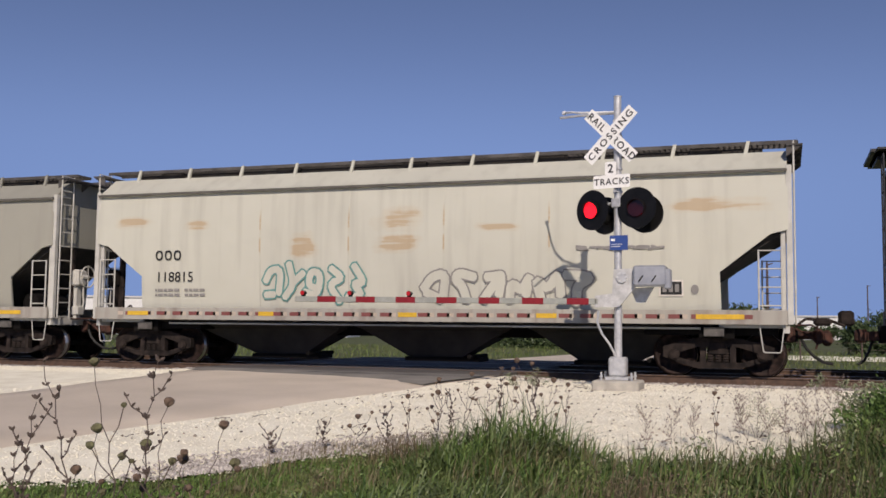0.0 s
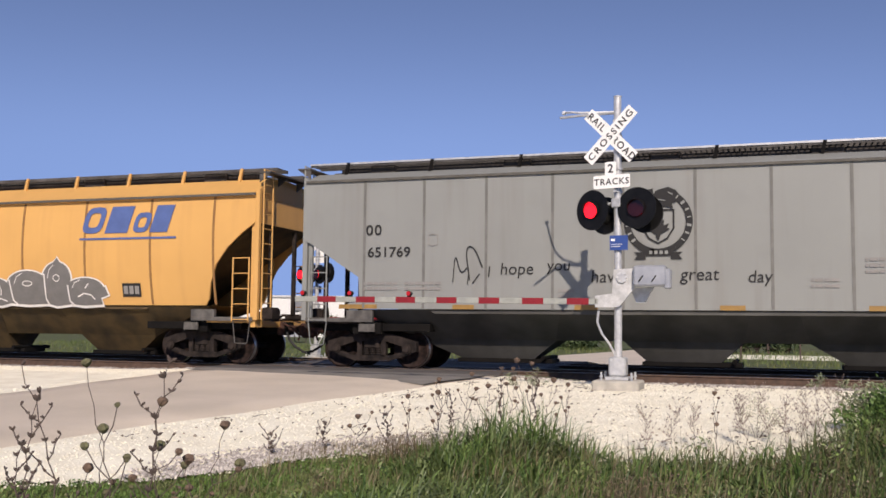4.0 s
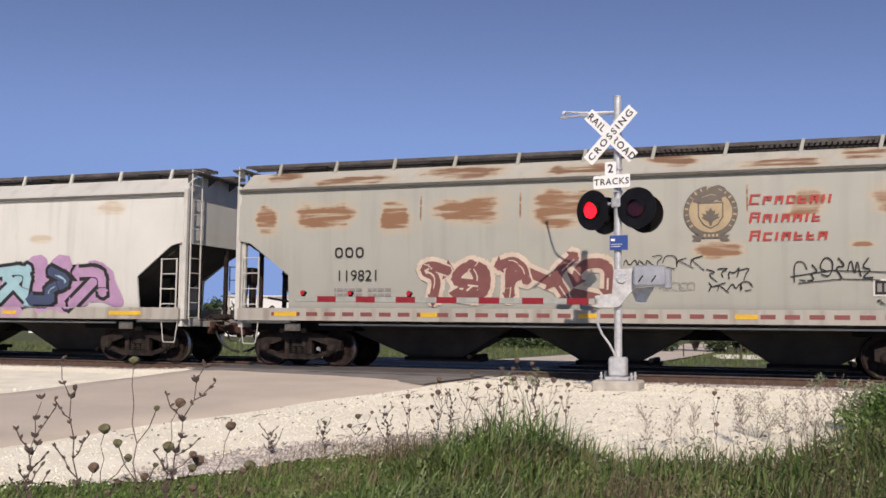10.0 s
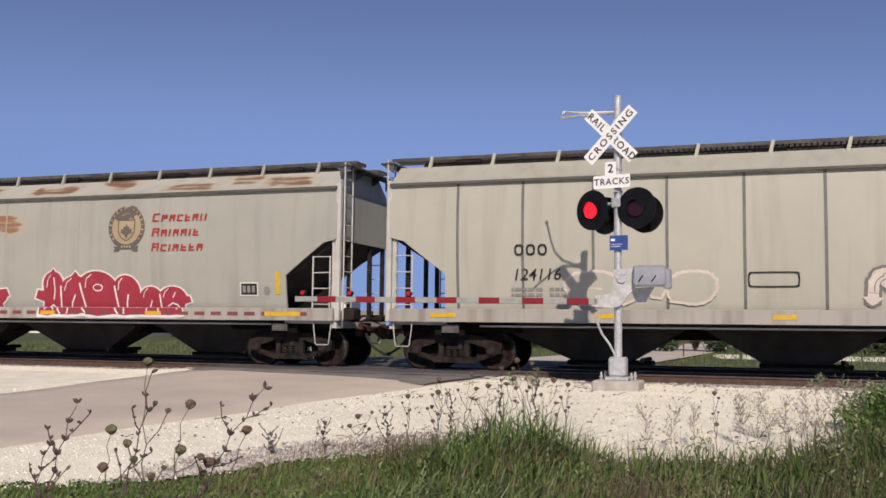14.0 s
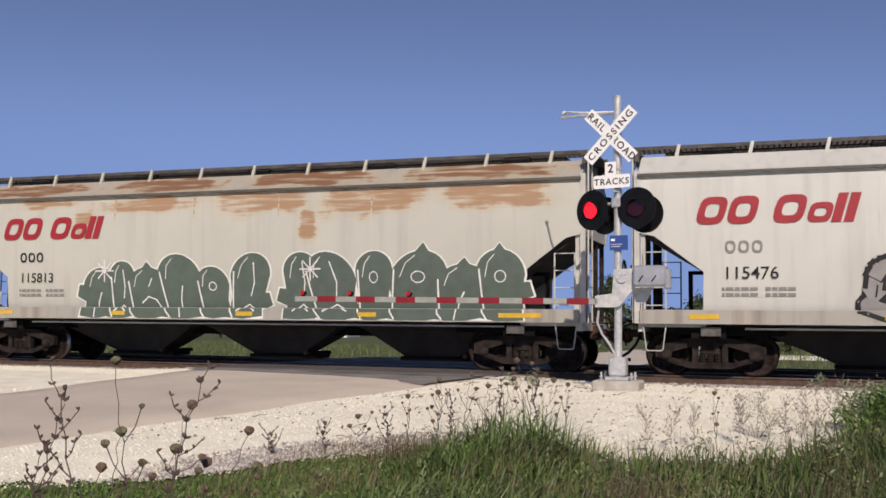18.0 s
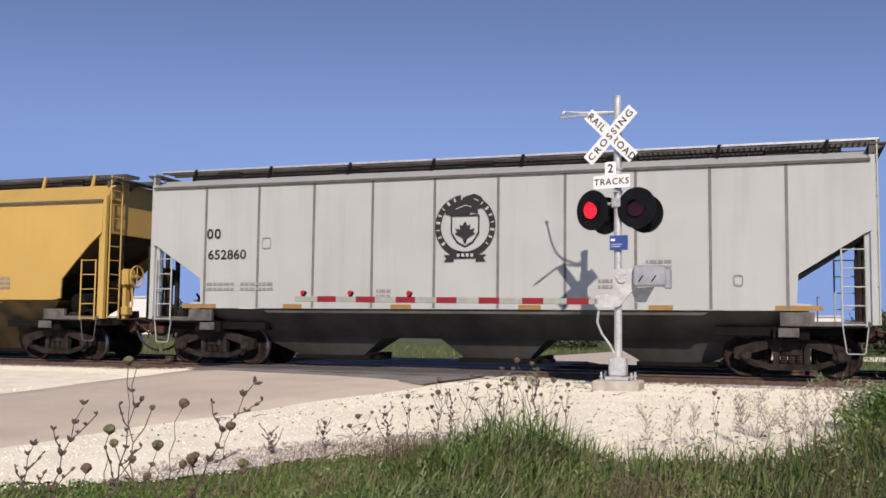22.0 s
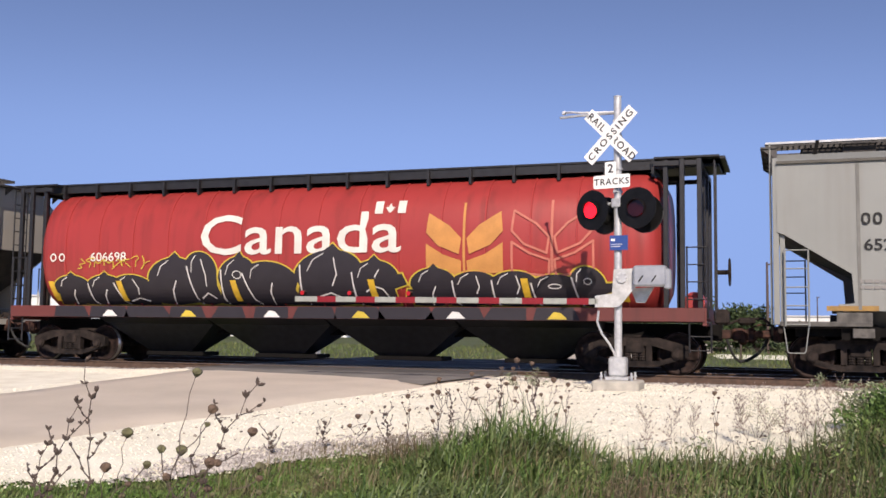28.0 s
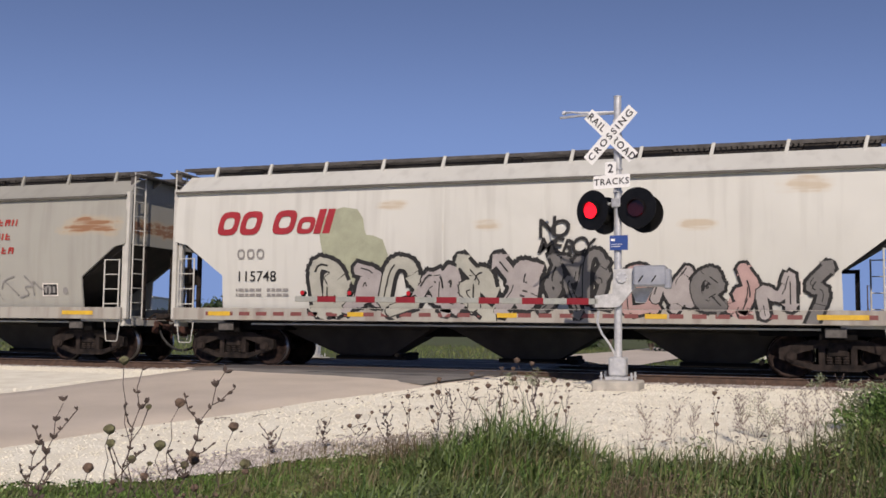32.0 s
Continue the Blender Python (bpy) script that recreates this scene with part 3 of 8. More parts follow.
def rib_shape(b, z0, z1, w, proud):
    lv = levels_of([(0, z1), (0, z0)])
    return Shape().loft([[(-w, side_y(b, z) - proud, z), (w, side_y(b, z) - proud, z), (w, side_y(b, z) + 0.01, z), (-w, side_y(b, z) + 0.01, z)] for _, z in lv])


def wheel_shape():
    s = Shape()
    prof = [(0.07, -0.06), (0.1, -0.05), (0.13, -0.03), (0.36, -0.015), (0.39, -0.055), (0.45, -0.055), (0.457, 0.045), (0.485, 0.06), (0.485, 0.085), (0.39, 0.085), (0.36, 0.03), (0.13, 0.04), (0.07, 0.05)]
    n = 28
    s.loft([[(r * math.cos(2 * math.pi * i / n), y, r * math.sin(2 * math.pi * i / n)) for r, y in prof] for i in range(n)] + [[(r, y, 0) for r, y in prof]], caps=False, closed=False)
    s.smooth = True
    return s


def frame_shape():
    """A cast truck side frame: arched top, dropped middle over the springs, two windows by the legs."""
    s = Shape()
    outer = [(-1.12, 0.62), (-0.98, 0.66), (-0.5, 0.8), (0.5, 0.8), (0.98, 0.66), (1.12, 0.62), (1.12, 0.4), (0.98, 0.34), (0.78, 0.36), (0.42, 0.17), (-0.42, 0.17), (-0.78, 0.36), (-0.98, 0.34), (-1.12, 0.4)]
    top = [(-1.12, 0.62), (-0.98, 0.66), (-0.5, 0.8), (0.5, 0.8), (0.98, 0.66), (1.12, 0.62), (1.12, 0.4), (0.98, 0.36), (0.8, 0.5), (0.4, 0.62), (-0.4, 0.62), (-0.8, 0.5), (-0.98, 0.36), (-1.12, 0.4)]
    s.prism(top, -0.09, 0.06)
    s.prism([(-0.45, 0.3), (0.45, 0.3), (0.42, 0.17), (-0.42, 0.17)], -0.1, 0.08)
    for k in (-1, 1):
        s.prism([(k * 0.98, 0.44), (k * 0.98, 0.34), (k * 0.42, 0.17), (k * 0.36, 0.27)], -0.09, 0.05)
        s.prism([(k * 0.24, 0.64), (k * 0.36, 0.64), (k * 0.36, 0.28), (k * 0.24, 0.28)], -0.1, 0.05)
    return s


def truck(parent, x, flip):
    tk = part("truck", shared(("truck", "bolster"), lambda: Shape().box(-0.2, 0.2, -1.1, 1.1, 0.45, 0.74, 0.03).box(-0.32, 0.32, -0.35, 0.35, 0.7, 0.84)), GRIME, parent, "grimy cast-steel truck", pose(x, 0, 0, 0, 0, 180 if flip else 0))
    fr = shared(("truck", "side_frame"), frame_shape)
    for sy in (-1, 1):
        part("side_frame", fr, GRIME, tk, m=pose(0, sy * 1.0, 0, 0, 0, 0 if sy < 0 else 180))
        for k in range(3):
            part("spring", shared(("truck", "spring"), lambda: Shape().loft([[((0.062 + 0.016 * (j % 2)) * math.cos(i * 0.785), (0.062 + 0.016 * (j % 2)) * math.sin(i * 0.785), 0.3 + 0.026 * j) for i in range(8)] for j in range(11)])), GRIME, tk, m=pose(-0.155 + k * 0.155, sy * 1.02, 0))
        for ax in (-0.889, 0.889):
            part("wheel", shared(("truck", "wheel"), wheel_shape), WHEEL, tk, "worn steel wheel", pose(ax, sy * 0.755, 0.457, 0, 0, 0 if sy < 0 else 180))
            part("bearing_cap", shared(("truck", "cap"), lambda: Shape().disc((0, 0, 0), (0, -1, 0), 0.115, 0.06, 14).disc((0, -0.06, 0), (0, -1, 0), 0.08, 0.03, 14)), GRIME, tk, m=pose(ax, sy * 1.08, 0.457, 0, 0, 0 if sy < 0 else 180))
    for ax in (-0.889, 0.889):
        part("axle", shared(("truck", "axle"), lambda: Shape().tube((0, -1.1, 0.457), (0, 1.1, 0.457), 0.08, 10)), GRIME, tk, m=pose(ax, 0, 0))
    return tk


def ladder_shape(w, z0, z1, step=0.36, r=0.014):
    s = Shape().tube((-w / 2, 0, z0), (-w / 2, 0, z1), r + 0.006, 6).tube((w / 2, 0, z0), (w / 2, 0, z1), r + 0.006, 6)
    n = int((z1 - z0) / step)
    for i in range(n + 1):
        z = z0 + 0.04 + i * (z1 - z0 - 0.06) / n
        s.tube((-w / 2, 0, z), (w / 2, 0, z), r, 5)
    return s


def hopper(kind, label, paint, under, seams=(), rib=0.03, seam_tone=None, reflect=(), hatch_rust=None, steel=None, post_tone=None, brake=1, gear=""):
    k = KINDS[kind]
    hl, steel = k["hl"], steel or (PALE_STEEL if k["sill"] else paint)
    car = thing("hopper_car", label, "hopper car", "cars of the grain train")
    car["paint_name"] = paint.name
    car["sill"] = 1 if k["sill"] else 0
    swell = k["bulge"]
    car["bulge"] = swell
    deep = -side_y(swell, k["low"] if not k["sill"] else 1.38) - 0.03

    def sh(name, make):
        return shared((kind, name), make)

    for turn in (0, 180):
        part("side_sheet", sh("side", lambda: side_shape(k["side"], swell)), paint, car, m=pose(0, 0, 0, 0, 0, turn))
    zl = k["low"]
    cutz = k["side"][1][1]
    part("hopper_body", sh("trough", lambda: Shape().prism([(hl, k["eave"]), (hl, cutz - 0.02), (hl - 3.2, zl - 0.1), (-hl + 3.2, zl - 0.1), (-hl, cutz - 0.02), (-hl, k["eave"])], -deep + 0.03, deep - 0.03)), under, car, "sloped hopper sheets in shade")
    for sx in (-1, 1):
        part("end_sheet", sh("ends", lambda: Shape().box(0, 0.02, -1.5, 1.5, cutz, k["eave"])), paint, car, m=pose(sx * hl - (0.02 if sx < 0 else 0), 0, 0))
    ry_, rz_ = k["roof"]
    e = k["eave"]
    roof = part("roof", sh("roof", lambda: Shape().loft([[(x, -1.6, e - 0.03), (x, -1.6, e + 0.02), (x, -1.5, e + 0.06), (x, -ry_, rz_ - 0.02), (x, -0.4, rz_ + 0.04), (x, 0.4, rz_ + 0.04), (x, ry_, rz_ - 0.02), (x, 1.5, e + 0.06), (x, 1.6, e + 0.02), (x, 1.6, e - 0.03)] for x in (-hl - 0.03, hl + 0.03)])), hatch_rust or paint, car, "sloping roof sheet")
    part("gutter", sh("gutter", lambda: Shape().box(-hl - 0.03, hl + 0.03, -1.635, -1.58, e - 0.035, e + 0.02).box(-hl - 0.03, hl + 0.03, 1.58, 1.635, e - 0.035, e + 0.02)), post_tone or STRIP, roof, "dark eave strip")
    wz = k["walk"]

    def hatches():
        s = Shape().box(-hl + 0.45, hl - 0.45, -0.7, 0.7, rz_ - 0.05, wz - 0.09, 0.03)
        for i in range(5):
            x = (-hl + 1.6) + i * (2 * hl - 3.2) / 4
            s.box(x - 0.35, x + 0.3, -0.78, 0.78, rz_ - 0.05, wz - 0.055, 0.02)
        return s

    part("hatch_cover", sh("hatches", lambda: hatches()), HATCH, roof, "long dark hatch covers under the walkway")

    def grating():
        s = Shape()
        for sy in (-1, 1):
            y0, y1 = sorted((sy * 0.42, sy * 0.95))
            for i in range(5):
                yy = y0 + (y1 - y0) * i / 4
                s.box(-hl - 0.25, hl + 0.25, yy - 0.012, yy + 0.012, wz - (0.075 if i in (0, 4) else 0.045), wz)
            n = int(2 * hl / 0.11)
            for i in range(n + 1):
                x = -hl - 0.25 + (2 * hl + 0.5) * i / n
                s.box(x - 0.012, x + 0.012, y0, y1, wz - 0.035, wz - 0.008)
        for sx in (-1, 1):
            x0, x1 = sorted((sx * (hl + 0.02), sx * (hl + 0.34)))
            s.box(x0, x1, -1.45, 1.45, wz - 0.2, wz - 0.165)
            for yb in (-1.4, -0.5, 0.5, 1.4):
                s.prism([(x0, wz - 0.2), (x1, wz - 0.2), (x0 if sx > 0 else x1, wz - 0.42)], yb - 0.015, yb + 0.015)
        return s

    part("running_board", sh("grating", grating), WALK, car, "dark steel grating walkway along the roof")
    if not k["posts"]:
        part("walkway_edge", sh("walkedge", lambda: Shape().box(-hl - 0.25, hl + 0.25, -0.985, -0.962, wz - 0.03, wz + 0.012)), GALV, car, "bright edge bar of the walkway")
    npost = 11 if k["posts"] else 8
    for i in range(npost):
        x = -hl + 0.75 + (2 * hl - 1.5) * i / (npost - 1)
        for sy in (-1, 1):
            part("walkway_post", sh("wpost", lambda: Shape().loft([[(-0.09, -0.05, rz_ - 0.12), (-0.01, -0.05, rz_ - 0.12), (-0.01, 0.02, rz_ - 0.12), (-0.09, 0.02, rz_ - 0.12)], [(-0.01, -0.03, wz + 0.01), (0.06, -0.03, wz + 0.01), (0.06, 0.01, wz + 0.01), (-0.01, 0.01, wz + 0.01)]])), paint if k["posts"] else DARKG, car, m=pose(x, sy * 0.98, 0))
    for x in seams:
        w = 0.03 if rib else 0.02
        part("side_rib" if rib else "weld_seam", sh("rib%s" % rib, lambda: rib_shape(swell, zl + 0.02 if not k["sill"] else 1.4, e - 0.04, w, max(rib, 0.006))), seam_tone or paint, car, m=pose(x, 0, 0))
    if k["sill"]:
        z0, z1, xe = k["sill"]
        for sy in (-1, 1):
            part("side_sill", sh("sill", lambda: Shape().box(-xe, xe, -0.035, 0.035, z0, z1, 0.008).box(-xe, xe, -0.06, 0.03, z0 - 0.012, z0 + 0.012)), SILL_DIRT, car, m=pose(0, sy * 1.6, 0))
        part("pipe", sh("pipe", lambda: Shape().tube((-6.2, -1.45, 1.0), (6.6, -1.45, 1.0), 0.022, 6)), steel, car, "thin pipe under the sill")
    else:
        for sx in (-1, 1):
            for sy in (-1, 1):
                part("end_sill", sh("stub", lambda: Shape().box(-0.95, 0.75, -0.06, 0.06, 1.06, 1.16, 0.01).box(-0.95, -0.3, -0.05, 0.05, 1.16, 1.34)), DIRTY, car, m=pose(sx * (hl - 0.75), sy * 1.52, 0) if sx > 0 else pose(sx * (hl - 0.75), sy * 1.52, 0, 0, 0, 180))
    # bays
    bt = k["bay_top"]
    for cx, bw, tw in k["bays"]:
        so = (cx > 1) - (cx < -1)
        xo = lambda inner, outer: (-inner if so >= 0 else -outer, inner if so <= 0 else outer)
        (m0, m1), (t0, t1) = xo(tw, tw + 0.4), xo(tw + 0.25, hl - 1.3 - abs(cx))
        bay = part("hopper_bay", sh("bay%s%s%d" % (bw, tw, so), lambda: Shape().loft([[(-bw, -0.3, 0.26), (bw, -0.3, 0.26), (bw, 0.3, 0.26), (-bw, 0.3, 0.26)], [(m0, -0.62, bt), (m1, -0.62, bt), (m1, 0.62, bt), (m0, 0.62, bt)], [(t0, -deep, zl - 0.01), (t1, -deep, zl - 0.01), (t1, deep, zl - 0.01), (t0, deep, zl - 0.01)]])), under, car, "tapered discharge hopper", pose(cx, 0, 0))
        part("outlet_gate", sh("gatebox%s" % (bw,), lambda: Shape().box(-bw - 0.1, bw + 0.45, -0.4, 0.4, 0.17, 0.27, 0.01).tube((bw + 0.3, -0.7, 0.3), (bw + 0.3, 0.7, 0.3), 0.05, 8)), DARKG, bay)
    if not k["sill"]:
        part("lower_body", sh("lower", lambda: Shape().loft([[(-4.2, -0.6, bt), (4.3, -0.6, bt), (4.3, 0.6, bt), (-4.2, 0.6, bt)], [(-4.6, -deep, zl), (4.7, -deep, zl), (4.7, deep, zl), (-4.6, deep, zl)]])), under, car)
    # centre sill, end platforms, posts, ladders, couplers
    for sx in (-1, 1):
        # solid dark block: underframe, and the shade above the truck built as a shape
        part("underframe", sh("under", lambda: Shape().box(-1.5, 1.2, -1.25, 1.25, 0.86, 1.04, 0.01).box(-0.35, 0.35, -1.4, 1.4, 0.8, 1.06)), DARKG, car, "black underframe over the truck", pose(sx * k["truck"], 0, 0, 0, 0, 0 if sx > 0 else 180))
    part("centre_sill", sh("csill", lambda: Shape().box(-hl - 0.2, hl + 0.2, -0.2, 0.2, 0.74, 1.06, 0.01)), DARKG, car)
    for sx in (-1, 1):
        rot = 0 if sx > 0 else 180
        part("end_platform", sh("platform", lambda: Shape().box(-1.35, 0.0, -1.45, 1.45, 1.02, 1.09).box(-0.1, 0.02, -1.5, 1.5, 0.92, 1.12)), steel if k["sill"] else paint if kind == "orange" else GRIME, car, m=pose(sx * (hl + 0.02), 0, 0, 0, 0, rot))
        # inner and far posts get the dark steel in place of the body's shadow
        for yy in (-1.45, -0.62, 0.62, 1.45):
            part("end_post", sh("epost", lambda: Shape().box(-0.05, 0.05, -0.045, 0.045, 1.09, cutz + 0.02, 0.008)), steel if yy < -1 else GRIME, car, m=pose(sx * (hl - 0.06), yy, 0))
        for sy in (-1, 1):
            part("side_ladder", sh("sladder", lambda: ladder_shape(0.44, 1.06, 2.6)), steel, car, m=pose(sx * (hl - 0.32), sy * 1.6, 0))
            part("step", sh("step", lambda: Shape().path([(-0.24, 0, 1.1), (-0.17, 0, 0.56), (-0.14, 0, 0.53), (0.14, 0, 0.53), (0.17, 0, 0.56), (0.24, 0, 1.1)], 0.013)), steel if kind not in ("orange", "yellow") else DIRTY, car, m=pose(sx * (hl - 0.3), sy * 1.55, 0))
            part("jacking_pad", sh("pad", lambda: Shape().box(-0.2, 0.2, -0.03, 0.03, 0.84, 1.03, 0.01).disc((0, -0.03, 0.94), (0, -1, 0), 0.05, 0.01, 10)), DIRTY, car, m=pose(sx * (k["truck"] - 0.05), sy * 1.5, 0))
        part("end_ladder", sh("eladder", lambda: ladder_shape(0.45, 1.1, wz - 0.1)), steel, car, m=pose(sx * (hl + 0.16), -1.2, 0, 0, 0, 90))
        part("corner_post", sh("cpost", lambda: Shape().box(-0.06, 0.06, -0.06, 0.06, 1.09, e + 0.1, 0.01).box(-0.03, 0.03, 0.0, 0.5, e + 0.06, e + 0.1)), steel, car, m=pose(sx * (hl + 0.06), -1.5, 0))
        cp = part("coupler", sh("coupler", lambda: Shape().box(-0.25, 0.35, -0.1, 0.1, 0.8, 0.97, 0.04).box(0.26, 0.46, -0.19, 0.12, 0.7, 1.03, 0.06).box(0.42, 0.64, -0.14, 0.17, 0.66, 0.99, 0.07).box(-0.3, -0.1, -0.26, 0.26, 0.72, 1.06, 0.04).path([(-0.1, -0.24, 1.02), (0.15, -0.26, 0.9), (0.34, -0.22, 0.72), (0.3, -0.22, 0.6)], 0.025).path([(0.34, -0.2, 1.04), (0.2, -0.4, 1.1), (-0.1, -0.9, 1.08)], 0.02)), RUSTY, car, "rusty knuckle coupler", pose(sx * (hl + 0.25), 0, 0, 0, 0, rot))
        part("air_hose", sh("hose", lambda: Shape().path([(0.02, -0.3, 0.8), (0.1, -0.3, 0.62), (0.25, -0.28, 0.45), (0.45, -0.22, 0.32), (0.63, -0.2, 0.29)], 0.035)), RUBBER, cp, "black rubber air hose")
        truck(car, sx * k["truck"], sx < 0)
    # the hand brake hangs outside one end, its rods and valves stand low on the platform behind
    away = 0 if brake > 0 else 180
    tone = GRIME if brake < 0 or kind == "grain" else steel
    part("brake_wheel", sh("bwheel", lambda: Shape().path([(0.0, 0.28 * math.cos(a * math.pi / 8), 0.28 * math.sin(a * math.pi / 8)) for a in range(17)], 0.02).tube((0, -0.28, 0), (0, 0.28, 0), 0.014, 5).tube((0, 0, -0.28), (0, 0, 0.28), 0.014, 5).tube((-0.25, 0, 0), (0.02, 0, 0), 0.05, 8)), tone, car, "hand brake wheel", pose(brake * (hl + 0.46), -0.65, 2.2, 0, 0, away))
    part("brake_box", sh("bbox", lambda: Shape().box(0, 0.24, -0.2, 0.2, 1.95, 2.4, 0.05).box(0.04, 0.14, -0.09, 0.09, 1.1, 1.95).box(0.0, 0.22, -0.14, 0.14, 1.18, 1.42, 0.03).path([(0.18, 0.1, 1.95), (0.22, 0.1, 1.5), (0.1, 0.1, 1.2)], 0.025)), tone, car, m=pose(brake * (hl + 0.06), -0.66, 0, 0, 0, away))
    part("brake_rigging", sh("rig", lambda: Shape().path([(-0.2, 0, 1.2), (-0.5, 0, 1.34), (-0.9, 0, 1.3), (-1.3, 0, 1.15), (-1.7, 0, 0.95)], 0.035).box(-0.55, -0.25, -0.2, 0.12, 1.08, 1.34, 0.05).box(-1.35, -1.02, -0.2, 0.2, 1.08, 1.26, 0.05).path([(-0.4, 0.1, 1.3), (-0.6, 0.1, 1.44), (-0.85, 0.1, 1.2)], 0.025)), GRIME, car, "dark brake rods and valve boxes", pose(brake * hl, -0.9, 0, 0, 0, away))
    part("end_rigging", sh("rig2", lambda: Shape().path([(0.2, 0, 1.1), (0.35, 0, 1.22), (0.8, 0, 1.2), (1.1, 0, 1.08)], 0.03).box(0.5, 0.85, -0.2, 0.2, 1.08, 1.24, 0.05).box(1.0, 1.3, 0.2, 0.7, 1.08, 1.4, 0.05)), GRIME, car, "dark pipes and boxes under the end", pose(-brake * hl, -0.7, 0, 0, 0, 180 - away))
    if gear == "bracket":
        for sx in (-1, 1):
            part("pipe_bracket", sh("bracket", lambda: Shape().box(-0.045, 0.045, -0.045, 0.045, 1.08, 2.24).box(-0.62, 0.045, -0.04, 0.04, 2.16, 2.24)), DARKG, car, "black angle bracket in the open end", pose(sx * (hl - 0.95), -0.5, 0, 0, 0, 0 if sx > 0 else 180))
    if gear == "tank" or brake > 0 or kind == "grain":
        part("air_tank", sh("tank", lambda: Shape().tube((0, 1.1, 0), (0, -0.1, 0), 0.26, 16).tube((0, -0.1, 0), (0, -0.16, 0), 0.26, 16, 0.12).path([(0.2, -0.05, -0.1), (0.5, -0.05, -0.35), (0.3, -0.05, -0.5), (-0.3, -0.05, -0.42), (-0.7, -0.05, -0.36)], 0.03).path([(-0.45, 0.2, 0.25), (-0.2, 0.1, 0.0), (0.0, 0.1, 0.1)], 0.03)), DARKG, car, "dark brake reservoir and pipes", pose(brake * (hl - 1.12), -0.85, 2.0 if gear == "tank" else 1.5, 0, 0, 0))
    for x, w, mt in reflect:
        z = 1.24 if k["sill"] else k["low"] + 0.05
        part("reflector", shared(("refl", "reflector%.2f" % w), lambda: Shape().box(-w / 2, w / 2, -0.004, 0.004, -0.05, 0.05)), mt, car, m=pose(x, -1.642 if k["sill"] else -1.586, z))
    return car


